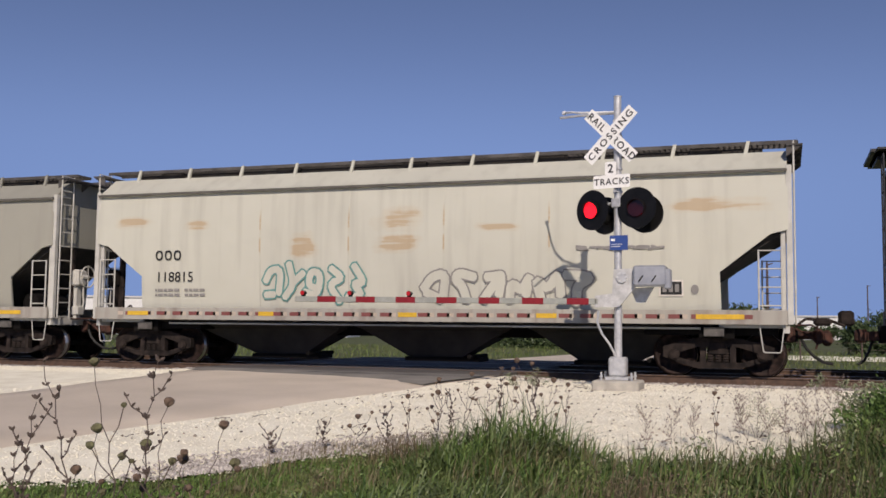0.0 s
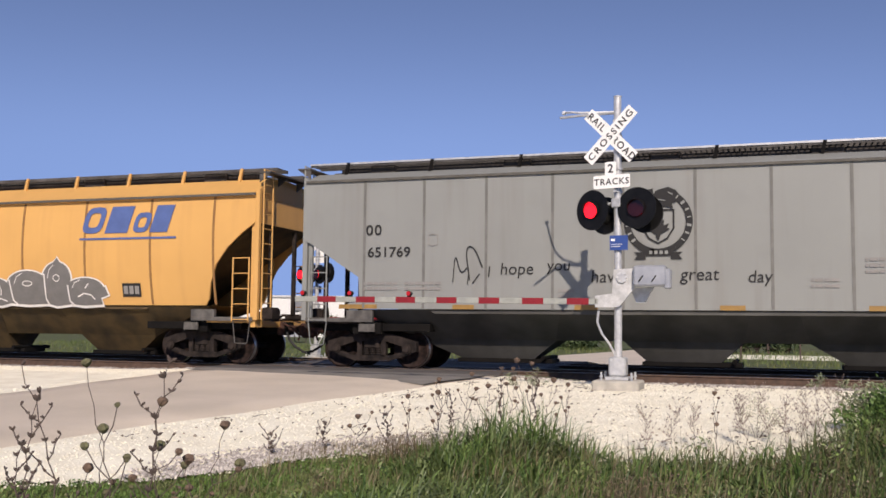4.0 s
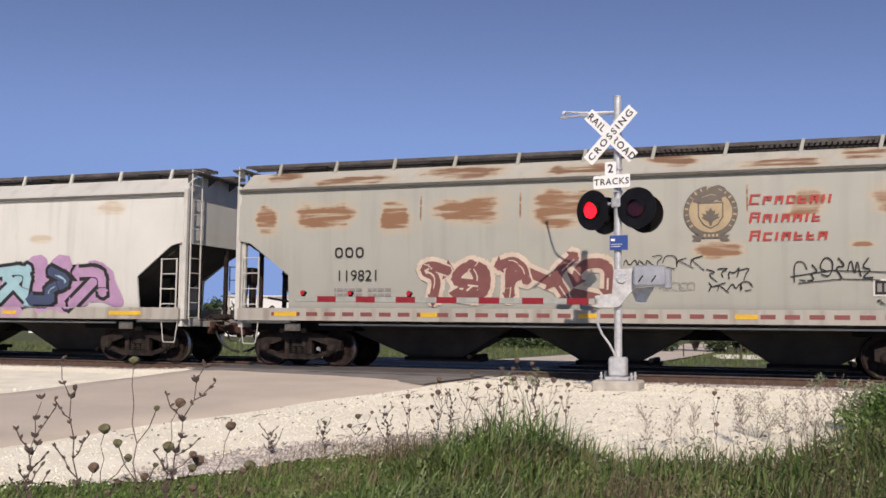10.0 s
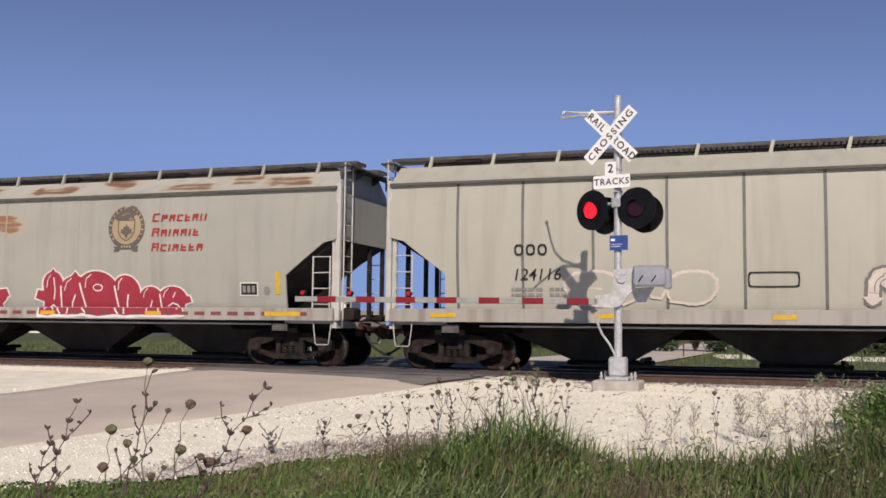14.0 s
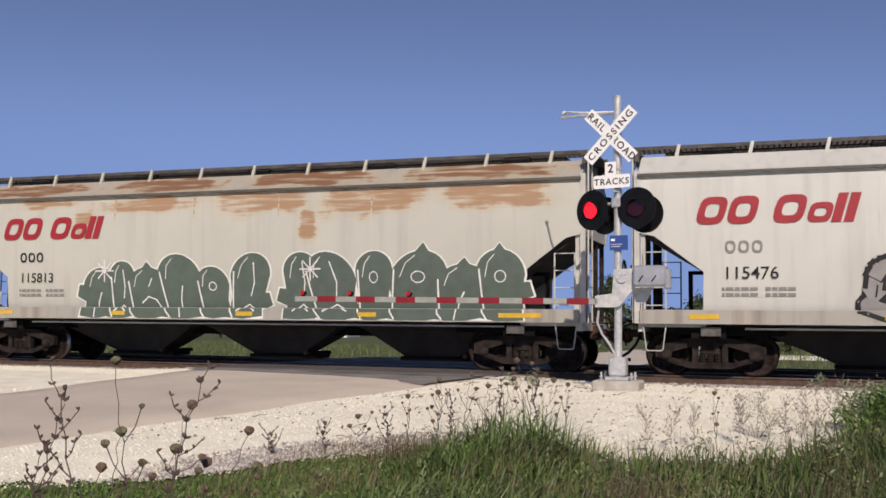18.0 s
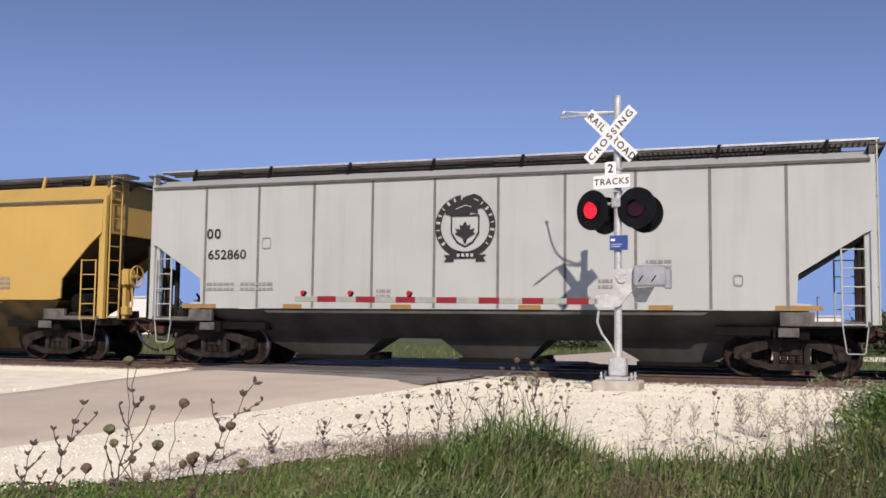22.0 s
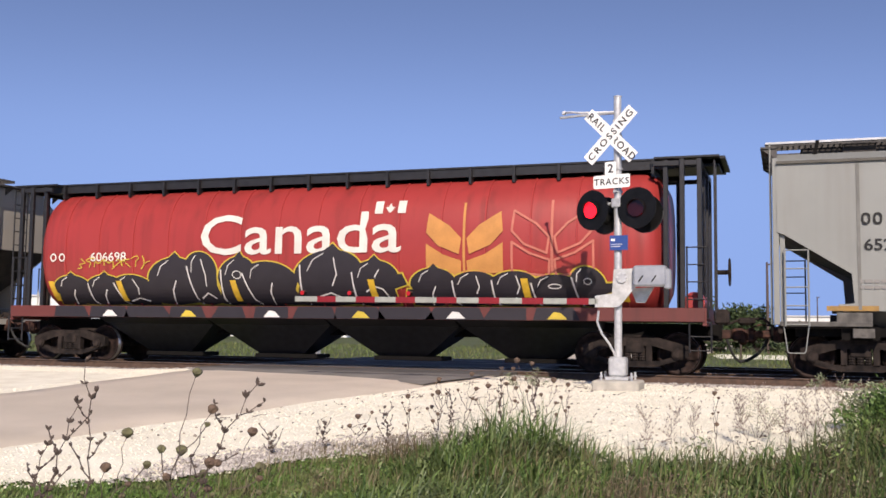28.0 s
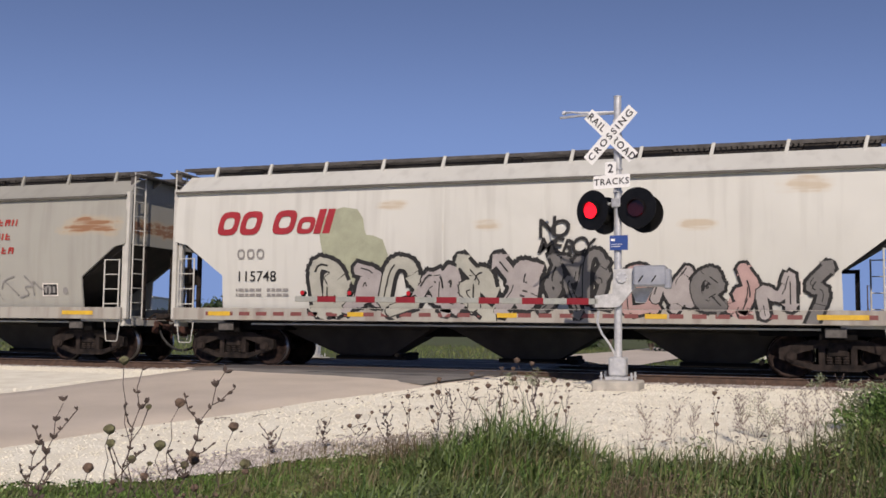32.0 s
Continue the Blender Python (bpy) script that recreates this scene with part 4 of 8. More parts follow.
def cylinder_car(label, paint, frame_paint):
    car = thing("hopper_car", label, "hopper car", "cars of the grain train")

    def sh(name, make):
        return shared(("cyl", name), make)

    def section(x, grow):
        pts = []
        for i in range(40):
            a = 2 * math.pi * i / 40
            c, s_ = math.cos(a), math.sin(a)
            pts.append((x, 1.56 * grow * math.copysign(abs(c) ** 0.72, c), 2.85 + 1.62 * grow * math.copysign(abs(s_) ** 0.8, s_)))
        return pts

    def tank():
        s = Shape()
        s.loft([section(x, g) for x, g in ((-8.2, 0.72), (-8.05, 0.9), (-7.85, 0.98), (-7.6, 1.0), (7.5, 1.0), (7.7, 0.98), (7.85, 0.9), (8.0, 0.72))])
        s.smooth = True
        return s

    part("tank_body", sh("tank_body", tank), paint, car, "curved red tank shell")

    def band():
        s = Shape()
        s.loft([section(x, g) for x, g in ((-0.025, 1.0), (-0.02, 1.012), (0.02, 1.012), (0.025, 1.0))], caps=False)
        return s

    for i in range(15):
        part("weld_band", sh("band", band), paint, car, m=pose(-7.2 + i * 1.03, 0, 0))
    for sy in (-1, 1):
        part("side_sill", sh("sill", lambda: Shape().box(-8.85, 8.85, -0.06, 0.06, 1.13, 1.42, 0.01)), RED_SILL, car, m=pose(0, sy * 1.52, 0))

    def roofwalk():
        s = Shape().box(-9.1, 9.1, -0.62, 0.62, 4.5, 4.56).box(-8.2, 8.2, -1.0, -0.95, 4.42, 4.62).box(-8.2, 8.2, 0.95, 1.0, 4.42, 4.62).box(-9.25, 9.25, -1.0, 1.0, 4.6, 4.66)
        for i in range(16):
            s.box(-7.7 + i * 1.03 - 0.03, -7.7 + i * 1.03 + 0.03, -1.1, 1.1, 4.25, 4.6)
        return s

    part("running_board", sh("walk", roofwalk), frame_paint, car, "black roof walkway and hatch coaming")
    for cx in (-4.75, -1.52, 1.73, 4.98):
        bay = part("hopper_bay", sh("bay", lambda: Shape().loft([[(-0.6, -0.3, 0.26), (0.6, -0.3, 0.26), (0.6, 0.3, 0.26), (-0.6, 0.3, 0.26)], [(-1.58, -0.85, 0.98), (1.58, -0.85, 0.98), (1.58, 0.85, 0.98), (-1.58, 0.85, 0.98)], [(-1.61, -1.45, 1.2), (1.61, -1.45, 1.2), (1.61, 1.45, 1.2), (-1.61, 1.45, 1.2)]])), frame_paint, car, "black tapered discharge hopper", pose(cx, 0, 0))
        part("outlet_gate", sh("gatebox", lambda: Shape().box(-0.7, 1.0, -0.4, 0.4, 0.17, 0.27, 0.01)), DARKG, bay)
    part("centre_sill", sh("csill", lambda: Shape().box(-9.1, 9.1, -0.2, 0.2, 0.74, 1.1, 0.01)), DARKG, car)
    for sx in (-1, 1):
        rot = 0 if sx > 0 else 180
        part("end_platform", sh("platform", lambda: Shape().box(-1.3, 0.0, -1.5, 1.5, 1.13, 1.2).box(-0.08, 0.0, -1.55, 1.55, 1.05, 1.42)), RED_SILL, car, m=pose(sx * 8.88, 0, 0, 0, 0, rot))
        for px, yy in ((8.75, -1.42), (8.75, -0.5), (8.75, 0.5), (8.75, 1.42), (8.05, -1.35), (8.05, 1.35), (8.4, -1.45)):
            part("end_post", sh("post", lambda: Shape().box(-0.05, 0.05, -0.05, 0.05, 1.2, 4.55, 0.008)), frame_paint, car, m=pose(sx * px, yy, 0))
        part("cage_brace", sh("brace", lambda: Shape().box(-0.95, 0.05, -1.45, -1.38, 4.42, 4.52).box(-0.95, 0.05, 1.38, 1.45, 4.42, 4.52).box(-0.03, 0.05, -1.45, 1.45, 4.42, 4.52).box(-0.95, 0.4, -1.3, 1.3, 4.6, 4.64)), frame_paint, car, m=pose(sx * 8.75, 0, 0, 0, 0, rot))
        part("side_ladder", sh("sladder", lambda: ladder_shape(0.42, 1.2, 2.7)), frame_paint, car, m=pose(sx * 8.7, -1.5, 0))
        part("end_ladder", sh("eladder", lambda: ladder_shape(0.45, 1.2, 4.5)), frame_paint, car, m=pose(sx * 9.05, -1.15, 0, 0, 0, 90))
        part("step", sh("step", lambda: ladder_shape(0.44, 0.5, 1.14, 0.3)), frame_paint, car, m=pose(sx * 8.75, -1.5, 0))
        cp = part("coupler", sh("coupler", lambda: Shape().box(-0.25, 0.25, -0.08, 0.08, 0.78, 0.98, 0.02).box(0.2, 0.47, -0.17, 0.15, 0.74, 1.02, 0.05)), RUSTY, car, "rusty knuckle coupler", pose(sx * 9.1, 0, 0, 0, 0, rot))
        part("air_hose", sh("hose", lambda: Shape().path([(0.1, -0.3, 0.78), (0.18, -0.3, 0.55), (0.28, -0.25, 0.36), (0.4, -0.2, 0.28)], 0.03)), RUBBER, cp)
        truck(car, sx * 7.35, sx < 0)
    part("brake_wheel", sh("bwheel", lambda: Shape().path([(0.0, 0.28 * math.cos(a * math.pi / 8), 0.28 * math.sin(a * math.pi / 8)) for a in range(17)], 0.02).tube((0, -0.28, 0), (0, 0.28, 0), 0.014, 5).tube((-0.3, 0, 0), (0.02, 0, 0), 0.05, 8)), GRIME, car, "hand brake wheel", pose(9.3, -0.65, 2.2))
    part("air_tank", sh("tank", lambda: Shape().tube((0.3, 0.3, 1.55), (0.3, -1.1, 1.55), 0.22, 16)), paint, car, "red brake reservoir", pose(8.3, 0, 0))
    return car


def polish_treads():
    """Bright running surface on every wheel."""
    me = MESHES[("truck", "wheel")]
    me.materials.append(TREAD)
    for p in me.polygons:
        c = p.center
        if math.hypot(c.x, c.z) > 0.435 and c.y < 0.05:
            p.material_index = 1


# ---- the train ----
CP_GREY = car_paint("new_grey_paint", (0.258, 0.268, 0.255), 0.0, 0.25, 0.45)
CP_LIGHT = car_paint("fresh_pale_grey_paint", (0.34, 0.36, 0.338), 0.0, 0.2, 0.45)
CP_BRIGHT = car_paint("newest_pale_grey_paint", (0.425, 0.455, 0.445), 0.0, 0.16, 0.42)
STAINC = car_paint("yellow_stained_grey_paint", (0.405, 0.378, 0.325), 0.0, 0.2, stain=(0.4, 0.29, 0.16), deep=0.4, patches=((-1.9, 3.0, 0.7, 0.5), (1.2, 3.3, 0.8, 0.6), (4.3, 3.2, 1.0, 0.7), (6.6, 3.1, 0.7, 0.6), (-4.6, 2.6, 0.6, 0.4), (-7.4, 3.4, 0.7, 0.16), (-2.6, 3.3, 0.7, 0.14), (-5.2, 3.6, 0.5, 0.1), (0.8, 3.5, 0.5, 0.1), (6.6, 3.6, 0.6, 0.12)))
RED_SILL = car_paint("grimy_red_sill_paint", (0.13, 0.03, 0.026), 0.0, 0.6, 0.6, dirt=(0.04, 0.02, 0.018))
# underside tones darker than the sides: grime, plus the shade put into the colour
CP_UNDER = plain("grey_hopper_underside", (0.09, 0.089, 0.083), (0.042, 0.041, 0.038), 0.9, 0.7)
# grey for ribs and welds, their shadow line put into the colour
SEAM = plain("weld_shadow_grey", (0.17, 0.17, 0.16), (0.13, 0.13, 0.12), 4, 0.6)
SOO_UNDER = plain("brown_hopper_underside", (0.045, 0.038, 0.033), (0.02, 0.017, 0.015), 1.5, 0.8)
PALE = car_paint("cream_grey_paint", (0.56, 0.56, 0.48), 0.0, 0.2, stain=(0.4, 0.25, 0.11), deep=0.5, patches=((-0.1, 3.4, 0.6, 0.3), (-0.1, 2.85, 0.5, 0.25), (-7.2, 3.5, 0.6, 0.16), (7.0, 3.55, 0.9, 0.16), (2.3, 3.2, 0.5, 0.1), (-5.4, 3.4, 0.4, 0.14), (-2.5, 2.9, 0.4, 0.3)))
CREAM = car_paint("streaked_cream_paint", (0.45, 0.445, 0.37), 0.0, 0.24)
TAUPE = car_paint("taupe_grey_paint", (0.335, 0.33, 0.28), 0.0, 0.22)
RUSTGREY = car_paint("rust_smeared_grey_paint", (0.37, 0.375, 0.33), 0.0, 0.2, stain=(0.2, 0.08, 0.027), patches=(
    (-7.6, 3.45, 0.35, 0.35), (-6.0, 3.55, 0.8, 0.38), (-4.25, 3.5, 0.45, 0.38), (-2.5, 3.58, 1.0, 0.36), (-0.3, 3.58, 0.8, 0.45), (1.3, 3.6, 0.45, 0.15), (4.6, 3.55, 0.4, 0.3), (6.2, 3.6, 0.55, 0.36), (7.75, 3.5, 0.6, 0.62), (3.0, 2.62, 0.6, 0.2), (5.6, 2.7, 0.3, 0.1)))
WHITEC = car_paint("chalky_white_paint", (0.6, 0.605, 0.56), 0.0, 0.22, stain=(0.4, 0.27, 0.12), deep=0.4, patches=((-2.6, 3.75, 0.4, 0.12), (-0.3, 3.25, 0.35, 0.14), (4.3, 3.15, 0.4, 0.12), (6.3, 3.9, 0.5, 0.2)))
WHITER = car_paint("rust_topped_white_paint", (0.52, 0.52, 0.455), 0.0, 0.2, stain=(0.33, 0.155, 0.055), deep=0.72, patches=((-5.8, 4.1, 1.4, 0.2), (-2.5, 4.0, 1.6, 0.28), (0.5, 3.95, 1.7, 0.36), (3.4, 3.9, 1.8, 0.45), (6.3, 3.95, 1.7, 0.4), (1.8, 3.4, 0.25, 0.5), (-4.6, 3.6, 0.4, 0.5)))
GREYCP = car_paint("stained_grey_paint", (0.375, 0.375, 0.325), 0.0, 0.25, stain=(0.24, 0.1, 0.04), patches=((-7.2, 3.8, 0.6, 0.12), (-6.9, 3.35, 0.75, 0.25), (-4.0, 3.6, 0.45, 0.35), (-3.0, 3.4, 0.35, 0.6), (-1.5, 3.6, 0.75, 0.3), (-1.9, 2.95, 0.4, 0.22)))
GREYSPOT = car_paint("rust_spotted_grey_paint", (0.35, 0.348, 0.31), 0.0, 0.25, stain=(0.24, 0.1, 0.04), patches=((-6.9, 3.6, 0.4, 0.12), (-4.5, 3.55, 0.7, 0.1), (0.05, 3.45, 0.75, 0.24), (-1.0, 3.7, 0.3, 0.1), (7.2, 3.5, 1.0, 0.26)))
ROOFWORN = car_paint("rusted_through_roof_paint", (0.42, 0.4, 0.34), 0.0, 0.25, stain=(0.2, 0.08, 0.03), patches=((-6.3, 4.5, 1.9, 0.24), (-2.4, 4.5, 2.0, 0.26), (1.7, 4.5, 2.2, 0.28), (5.9, 4.5, 2.2, 0.28)))
ROOFRUST = car_paint("rust_streaked_roof_paint", (0.47, 0.46, 0.4), 0.0, 0.25, stain=(0.17, 0.075, 0.035), patches=((-7.3, 4.6, 0.6, 0.2), (-5.4, 4.4, 1.0, 0.16), (-2.8, 4.5, 1.1, 0.2), (0.0, 4.45, 0.9, 0.16), (2.0, 4.6, 0.6, 0.2), (4.2, 4.4, 1.0, 0.14), (5.7, 4.55, 0.5, 0.2), (6.9, 4.45, 0.8, 0.2)))
RED = car_paint("faded_red_paint", (0.36, 0.04, 0.036), 0.0, 0.45, 0.42, dirt=(0.09, 0.02, 0.016))
ORANGE = car_paint("orange_yellow_paint", (0.66, 0.37, 0.115), 0.0, 0.14, dirt=(0.32, 0.17, 0.06))
ORANGE_SEAM = plain("rusty_orange_weld", (0.3, 0.155, 0.05), (0.22, 0.11, 0.04), 4, 0.7)
YELLOW = car_paint("mustard_yellow_paint", (0.52, 0.345, 0.095), 0.0, 0.12)
# the yellow underside carries dirt and its shade in the colour too
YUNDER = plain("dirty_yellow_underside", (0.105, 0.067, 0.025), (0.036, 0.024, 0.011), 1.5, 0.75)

CP_RIBS = (-6.76, -5.3, -3.83, -2.33, -0.81, 0.68, 2.18, 3.69, 5.21, 6.7)
SOO_SEAMS = (-3.65, -1.32, 1.02, 3.44)
SOO_RIBS = (-6.7, -5.2, -3.65, -2.1, -0.55, 1.0, 2.55, 4.1, 5.6)
CP_REFL = ((-6.9, 0.95, OCHRE), (-4.35, 0.5, OCHRE), (-1.6, 0.5, OCHRE), (1.4, 0.5, OCHRE), (4.2, 0.5, OCHRE), (6.9, 0.9, OCHRE))
SOO_REFL = ((-7.0, 0.6, YELLOWT), (-3.4, 0.4, YELLOWT), (0.2, 0.45, YELLOWT), (3.4, 0.45, YELLOWT), (7.0, 0.95, YELLOWT))


def cp_car(n):
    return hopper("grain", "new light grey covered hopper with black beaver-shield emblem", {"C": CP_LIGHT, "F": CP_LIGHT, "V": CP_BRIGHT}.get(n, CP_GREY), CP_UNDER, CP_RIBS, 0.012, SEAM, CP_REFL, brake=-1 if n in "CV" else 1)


def soo_car(label, paint, ribs=0.0, seams=SOO_SEAMS, refl=SOO_REFL, roof=None, kind="sill", brake=-1, gear=""):
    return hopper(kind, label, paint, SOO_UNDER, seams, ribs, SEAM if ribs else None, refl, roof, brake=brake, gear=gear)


# each car and the place of its middle on the line at the start
TRAIN = [
    ("cyl", 10.93), ("A", -8.26), ("B", -26.36), ("C", -44.56), ("D", -62.75), ("E", -81.44), ("F", -100.40), ("G", -118.49), ("H", -136.57),
    ("I", -154.69), ("J", -173.19), ("K", -191.91), ("L", -210.65), ("M", -228.66), ("P", -246.36), ("Q", -264.66), ("S", -282.53), ("T", -300.44),
    ("U", -318.36), ("V", -336.13), ("W", -354.74), ("Y", -373.77), ("Z", -392.59), ("a", -410.21), ("b", -428.76), ("c", -447.31), ("d", -465.45), ("e", -483.48), ("f", -501.63),
]
MADE = {}
for key, x in TRAIN:
    if key in "CDFGHVZa":
        MADE[key] = cp_car(key)
    elif key in ("cyl", "K", "b"):
        MADE[key] = cylinder_car("red cylindrical grain hopper with white lettering and black end cages", RED, BLACKP)
    elif key in "EY":
        MADE[key] = hopper("orange", "orange-yellow covered grain hopper with graffiti", ORANGE, YUNDER, (-7.75, -5.77, -3.8, -1.83, 0.15, 2.12, 4.1, 6.08, 7.9), 0.012, ORANGE_SEAM, (), brake=-1 if key == "E" else 1)
    elif key == "W":
        MADE[key] = hopper("yellow", "clean mustard-yellow covered grain hopper", YELLOW, YUNDER, (), 0.0, None, ())
    else:
        MADE[key] = {
            "A": lambda: soo_car("cream-grey covered hopper with outlined graffiti", PALE),
            "B": lambda: soo_car("taupe-grey covered hopper with brown bubble graffiti", TAUPE, 0.012, SOO_RIBS, brake=1),
            "I": lambda: soo_car("grey covered hopper smeared with rust patches", RUSTGREY, roof=ROOFRUST, gear="tank"),
            "J": lambda: soo_car("white covered hopper with blue and olive graffiti", WHITEC, kind="long", gear="bracket"),
            "L": lambda: soo_car("cream-grey covered hopper with white graffiti", CREAM, 0.012, SOO_RIBS, brake=1),
            "M": lambda: soo_car("stained grey covered hopper with red graffiti", GREYCP, roof=ROOFRUST, gear="tank"),
            "P": lambda: soo_car("white covered hopper with red wordmark", WHITEC, brake=1, gear="bracket"),
            "Q": lambda: soo_car("white covered hopper with black graffiti", WHITEC, gear="bracket"),
            "S": lambda: soo_car("rust-topped white covered hopper with dark green graffiti", WHITER, roof=ROOFWORN, gear="bracket"),
            "T": lambda: soo_car("rust-topped white covered hopper with red wordmark", WHITEC, roof=ROOFRUST, gear="bracket"),
            "U": lambda: soo_car("stained grey covered hopper with faded pink graffiti", GREYSPOT, roof=ROOFRUST, gear="tank"),
            "c": lambda: soo_car("yellow-stained grey covered hopper with red lettering", STAINC, refl=(), roof=ROOFRUST, gear="tank"),
            "d": lambda: soo_car("white covered hopper with orange graffiti", WHITEC, roof=ROOFRUST, kind="long", gear="bracket"),
            "e": lambda: soo_car("white covered hopper with green and black graffiti", WHITEC, gear="bracket"),
            "f": lambda: soo_car("stained grey covered hopper with red lettering", GREYSPOT, gear="tank"),
        }[key]()
    MADE[key].matrix_basis = pose(x, 0, 0)
polish_treads()


# ---- lettering, emblems and graffiti on the cars; all lie a few millimetres off the sheet ----
def flat(name, colour, rough=0.6):
    if name not in bpy.data.materials:
        plain(name, colour, tuple(c * 0.85 for c in colour), 4, rough)
    return bpy.data.materials[name]


INK = flat("faded_black_ink", (0.015, 0.015, 0.016), 0.75)
FAINT = flat("faint_grey_ink", (0.26, 0.25, 0.24))
CPRED = flat("wordmark_red", (0.36, 0.02, 0.03))
DMBLUE = flat("wordmark_blue", (0.08, 0.13, 0.33))
OFFWHITE = flat("off_white_lettering", (0.72, 0.68, 0.62))
TANINK = flat("wheat_orange", (0.58, 0.26, 0.07))


def tank_y(z):
    s_ = max(-0.999, min(0.999, (z - 2.85) / 1.62))
    a = math.copysign(abs(s_) ** 1.25, s_)
    return -1.56 * math.sqrt(max(0.02, 1 - a * a)) ** 0.72


def band_of(poly, lo, hi):
    """The piece of a polygon between two heights."""
    for level, keep_up in ((lo, True), (hi, False)):
        out = []
        for (x0, z0), (x1, z1) in zip(poly, poly[1:] + poly[:1]):
            a, b = (z0 >= level, z1 >= level) if keep_up else (z0 <= level, z1 <= level)
            if a:
                out.append((x0, z0))
            if a != b:
                t = (level - z0) / (z1 - z0)
                out.append((x0 + (x1 - x0) * t, level))
        poly = out
        if len(poly) < 3:
            return []
    return poly


def decal(car, name, polys, material, depth=1, label="", wrap=False):
    """Flat paint shapes given as polygons of (x, z) on the car's sunlit side."""
    s = Shape()
    y = -1.597 - 0.0035 * depth
    swell = car.get("bulge", 0.0)
    over_sill = not wrap and car.get("sill") and min(z for p in polys for _, z in p) < 1.39
    for j, p in enumerate(polys):
        step = 0.00025 * (j % 11) if name != "wordmark_block" else 0.0
        if over_sill:
            q = band_of(p, 1.115, 1.37)
            if len(q) > 2:
                s.add([(x, -1.6365 - 0.0006 * depth - 0.2 * step, z) for x, z in q], [tuple(range(len(q)))])
            p = band_of(p, 1.385, 9.0)
            if len(p) < 3:
                continue
        if wrap:
            lo, hi = min(z for _, z in p), max(z for _, z in p)
            n = max(1, int((hi - lo) / 0.09))
            for i in range(n):
                q = band_of(p, lo + (hi - lo) * i / n, lo + (hi - lo) * (i + 1) / n)
                if len(q) > 2:
                    s.add([(x, tank_y(z) - 0.022 - 0.0035 * depth - step, z) for x, z in q], [tuple(range(len(q)))])
        elif swell:
            lo, hi = min(z for _, z in p), max(z for _, z in p)
            n = max(1, math.ceil((hi - lo) / 0.22))
            for i in range(n):
                q = band_of(p, lo + (hi - lo) * i / n, lo + (hi - lo) * (i + 1) / n) if n > 1 else p
                if len(q) > 2:
                    s.add([(x, side_y(swell, z) + 1.58 + y - step, z) for x, z in q], [tuple(range(len(q)))])
        else:
            s.add([(x, y - step, z) for x, z in p], [tuple(range(len(p)))])
    if name == "wordmark_block":
        s.weld()
    ob = part(name, s, material, car, label)
    return tagged(ob, kind="stuff") if len(polys) > 1 and name != "wordmark_block" else ob


def words(car, name, txt, x, z, size, material, wide=1.0, slant=0.0, bold=0.0, wrap=False, label="", depth=1):
    me = text_mesh(txt, size, 0.0, slant, bold)
    y = -1.597 - 0.0035 * depth
    if wrap:
        me = me.copy()
        for v in me.vertices:
            v.co = (v.co.x * wide + x, tank_y(v.co.z + z) - 0.028, v.co.z + z)
        return part(name, me, material, car, label)
    return part(name, me, material, car, label, pose(x, y + side_y(car.get("bulge", 0.0), z) + 1.58, z) @ Matrix.Diagonal((wide, 1, 1, 1)))


def ellipse(x, z, a, b, n=24, p=1.0, lean=0.0):
    out = []
    for i in range(n):
        t = 2 * math.pi * i / n
        c, s_ = math.cos(t), math.sin(t)
        zz = b * math.copysign(abs(s_) ** p, s_)
        out.append((x + a * math.copysign(abs(c) ** p, c) + lean * zz, z + zz))
    return out


def ring(x, z, a, b, w, n=24, p=1.0, lean=0.0):
    """A ring as a row of quads."""
    o, i_ = ellipse(x, z, a, b, n, p, lean), ellipse(x, z, a - w, b - w, n, p, lean)
    return [[o[k], o[(k + 1) % n], i_[(k + 1) % n], i_[k]] for k in range(n)]


def ribbon(pts, w):
    """A brush stroke along points as quads."""
    out = []
    for i in range(len(pts) - 1):
        (x0, z0), (x1, z1) = pts[i], pts[i + 1]
        d = math.hypot(x1 - x0, z1 - z0) or 1e-6
        nx, nz = -(z1 - z0) / d * w / 2, (x1 - x0) / d * w / 2
        ex, ez = (x1 - x0) / d * w * 0.3, (z1 - z0) / d * w * 0.3
        out.append([(x0 + nx - ex, z0 + nz - ez), (x1 + nx + ex, z1 + nz + ez), (x1 - nx + ex, z1 - nz + ez), (x0 - nx - ex, z0 - nz - ez)])
    return out


def reporting_mark(car, n, x, z, h, material, wide=0.22):
    """A company mark as plain rounded rings, one for each letter."""
    polys = []
    for i in range(n):
        polys += ring(x + (i - (n - 1) / 2) * wide * 1.25, z, wide / 2, h / 2, 0.045, 14, 0.75)
    decal(car, "company_mark", polys, material, 1, "dark stencilled company initials")


def small_print(car, x, z, material=FAINT, cols=2, rows=2, w=0.5):
    polys = []
    for c in range(cols):
        for r in range(rows):
            x0 = x + c * (w + 0.25)
            k = 0.0
            while k < w:
                d = 0.05 + 0.05 * ((c * 7 + r * 3 + int(k * 31)) % 3)
                polys.append([(x0 + k, z - r * 0.12), (x0 + k + d, z - r * 0.12), (x0 + k + d, z - r * 0.12 + 0.065), (x0 + k, z - r * 0.12 + 0.065)])
                k += d + 0.025
    decal(car, "small_print", polys, material, 1, "rows of small print")


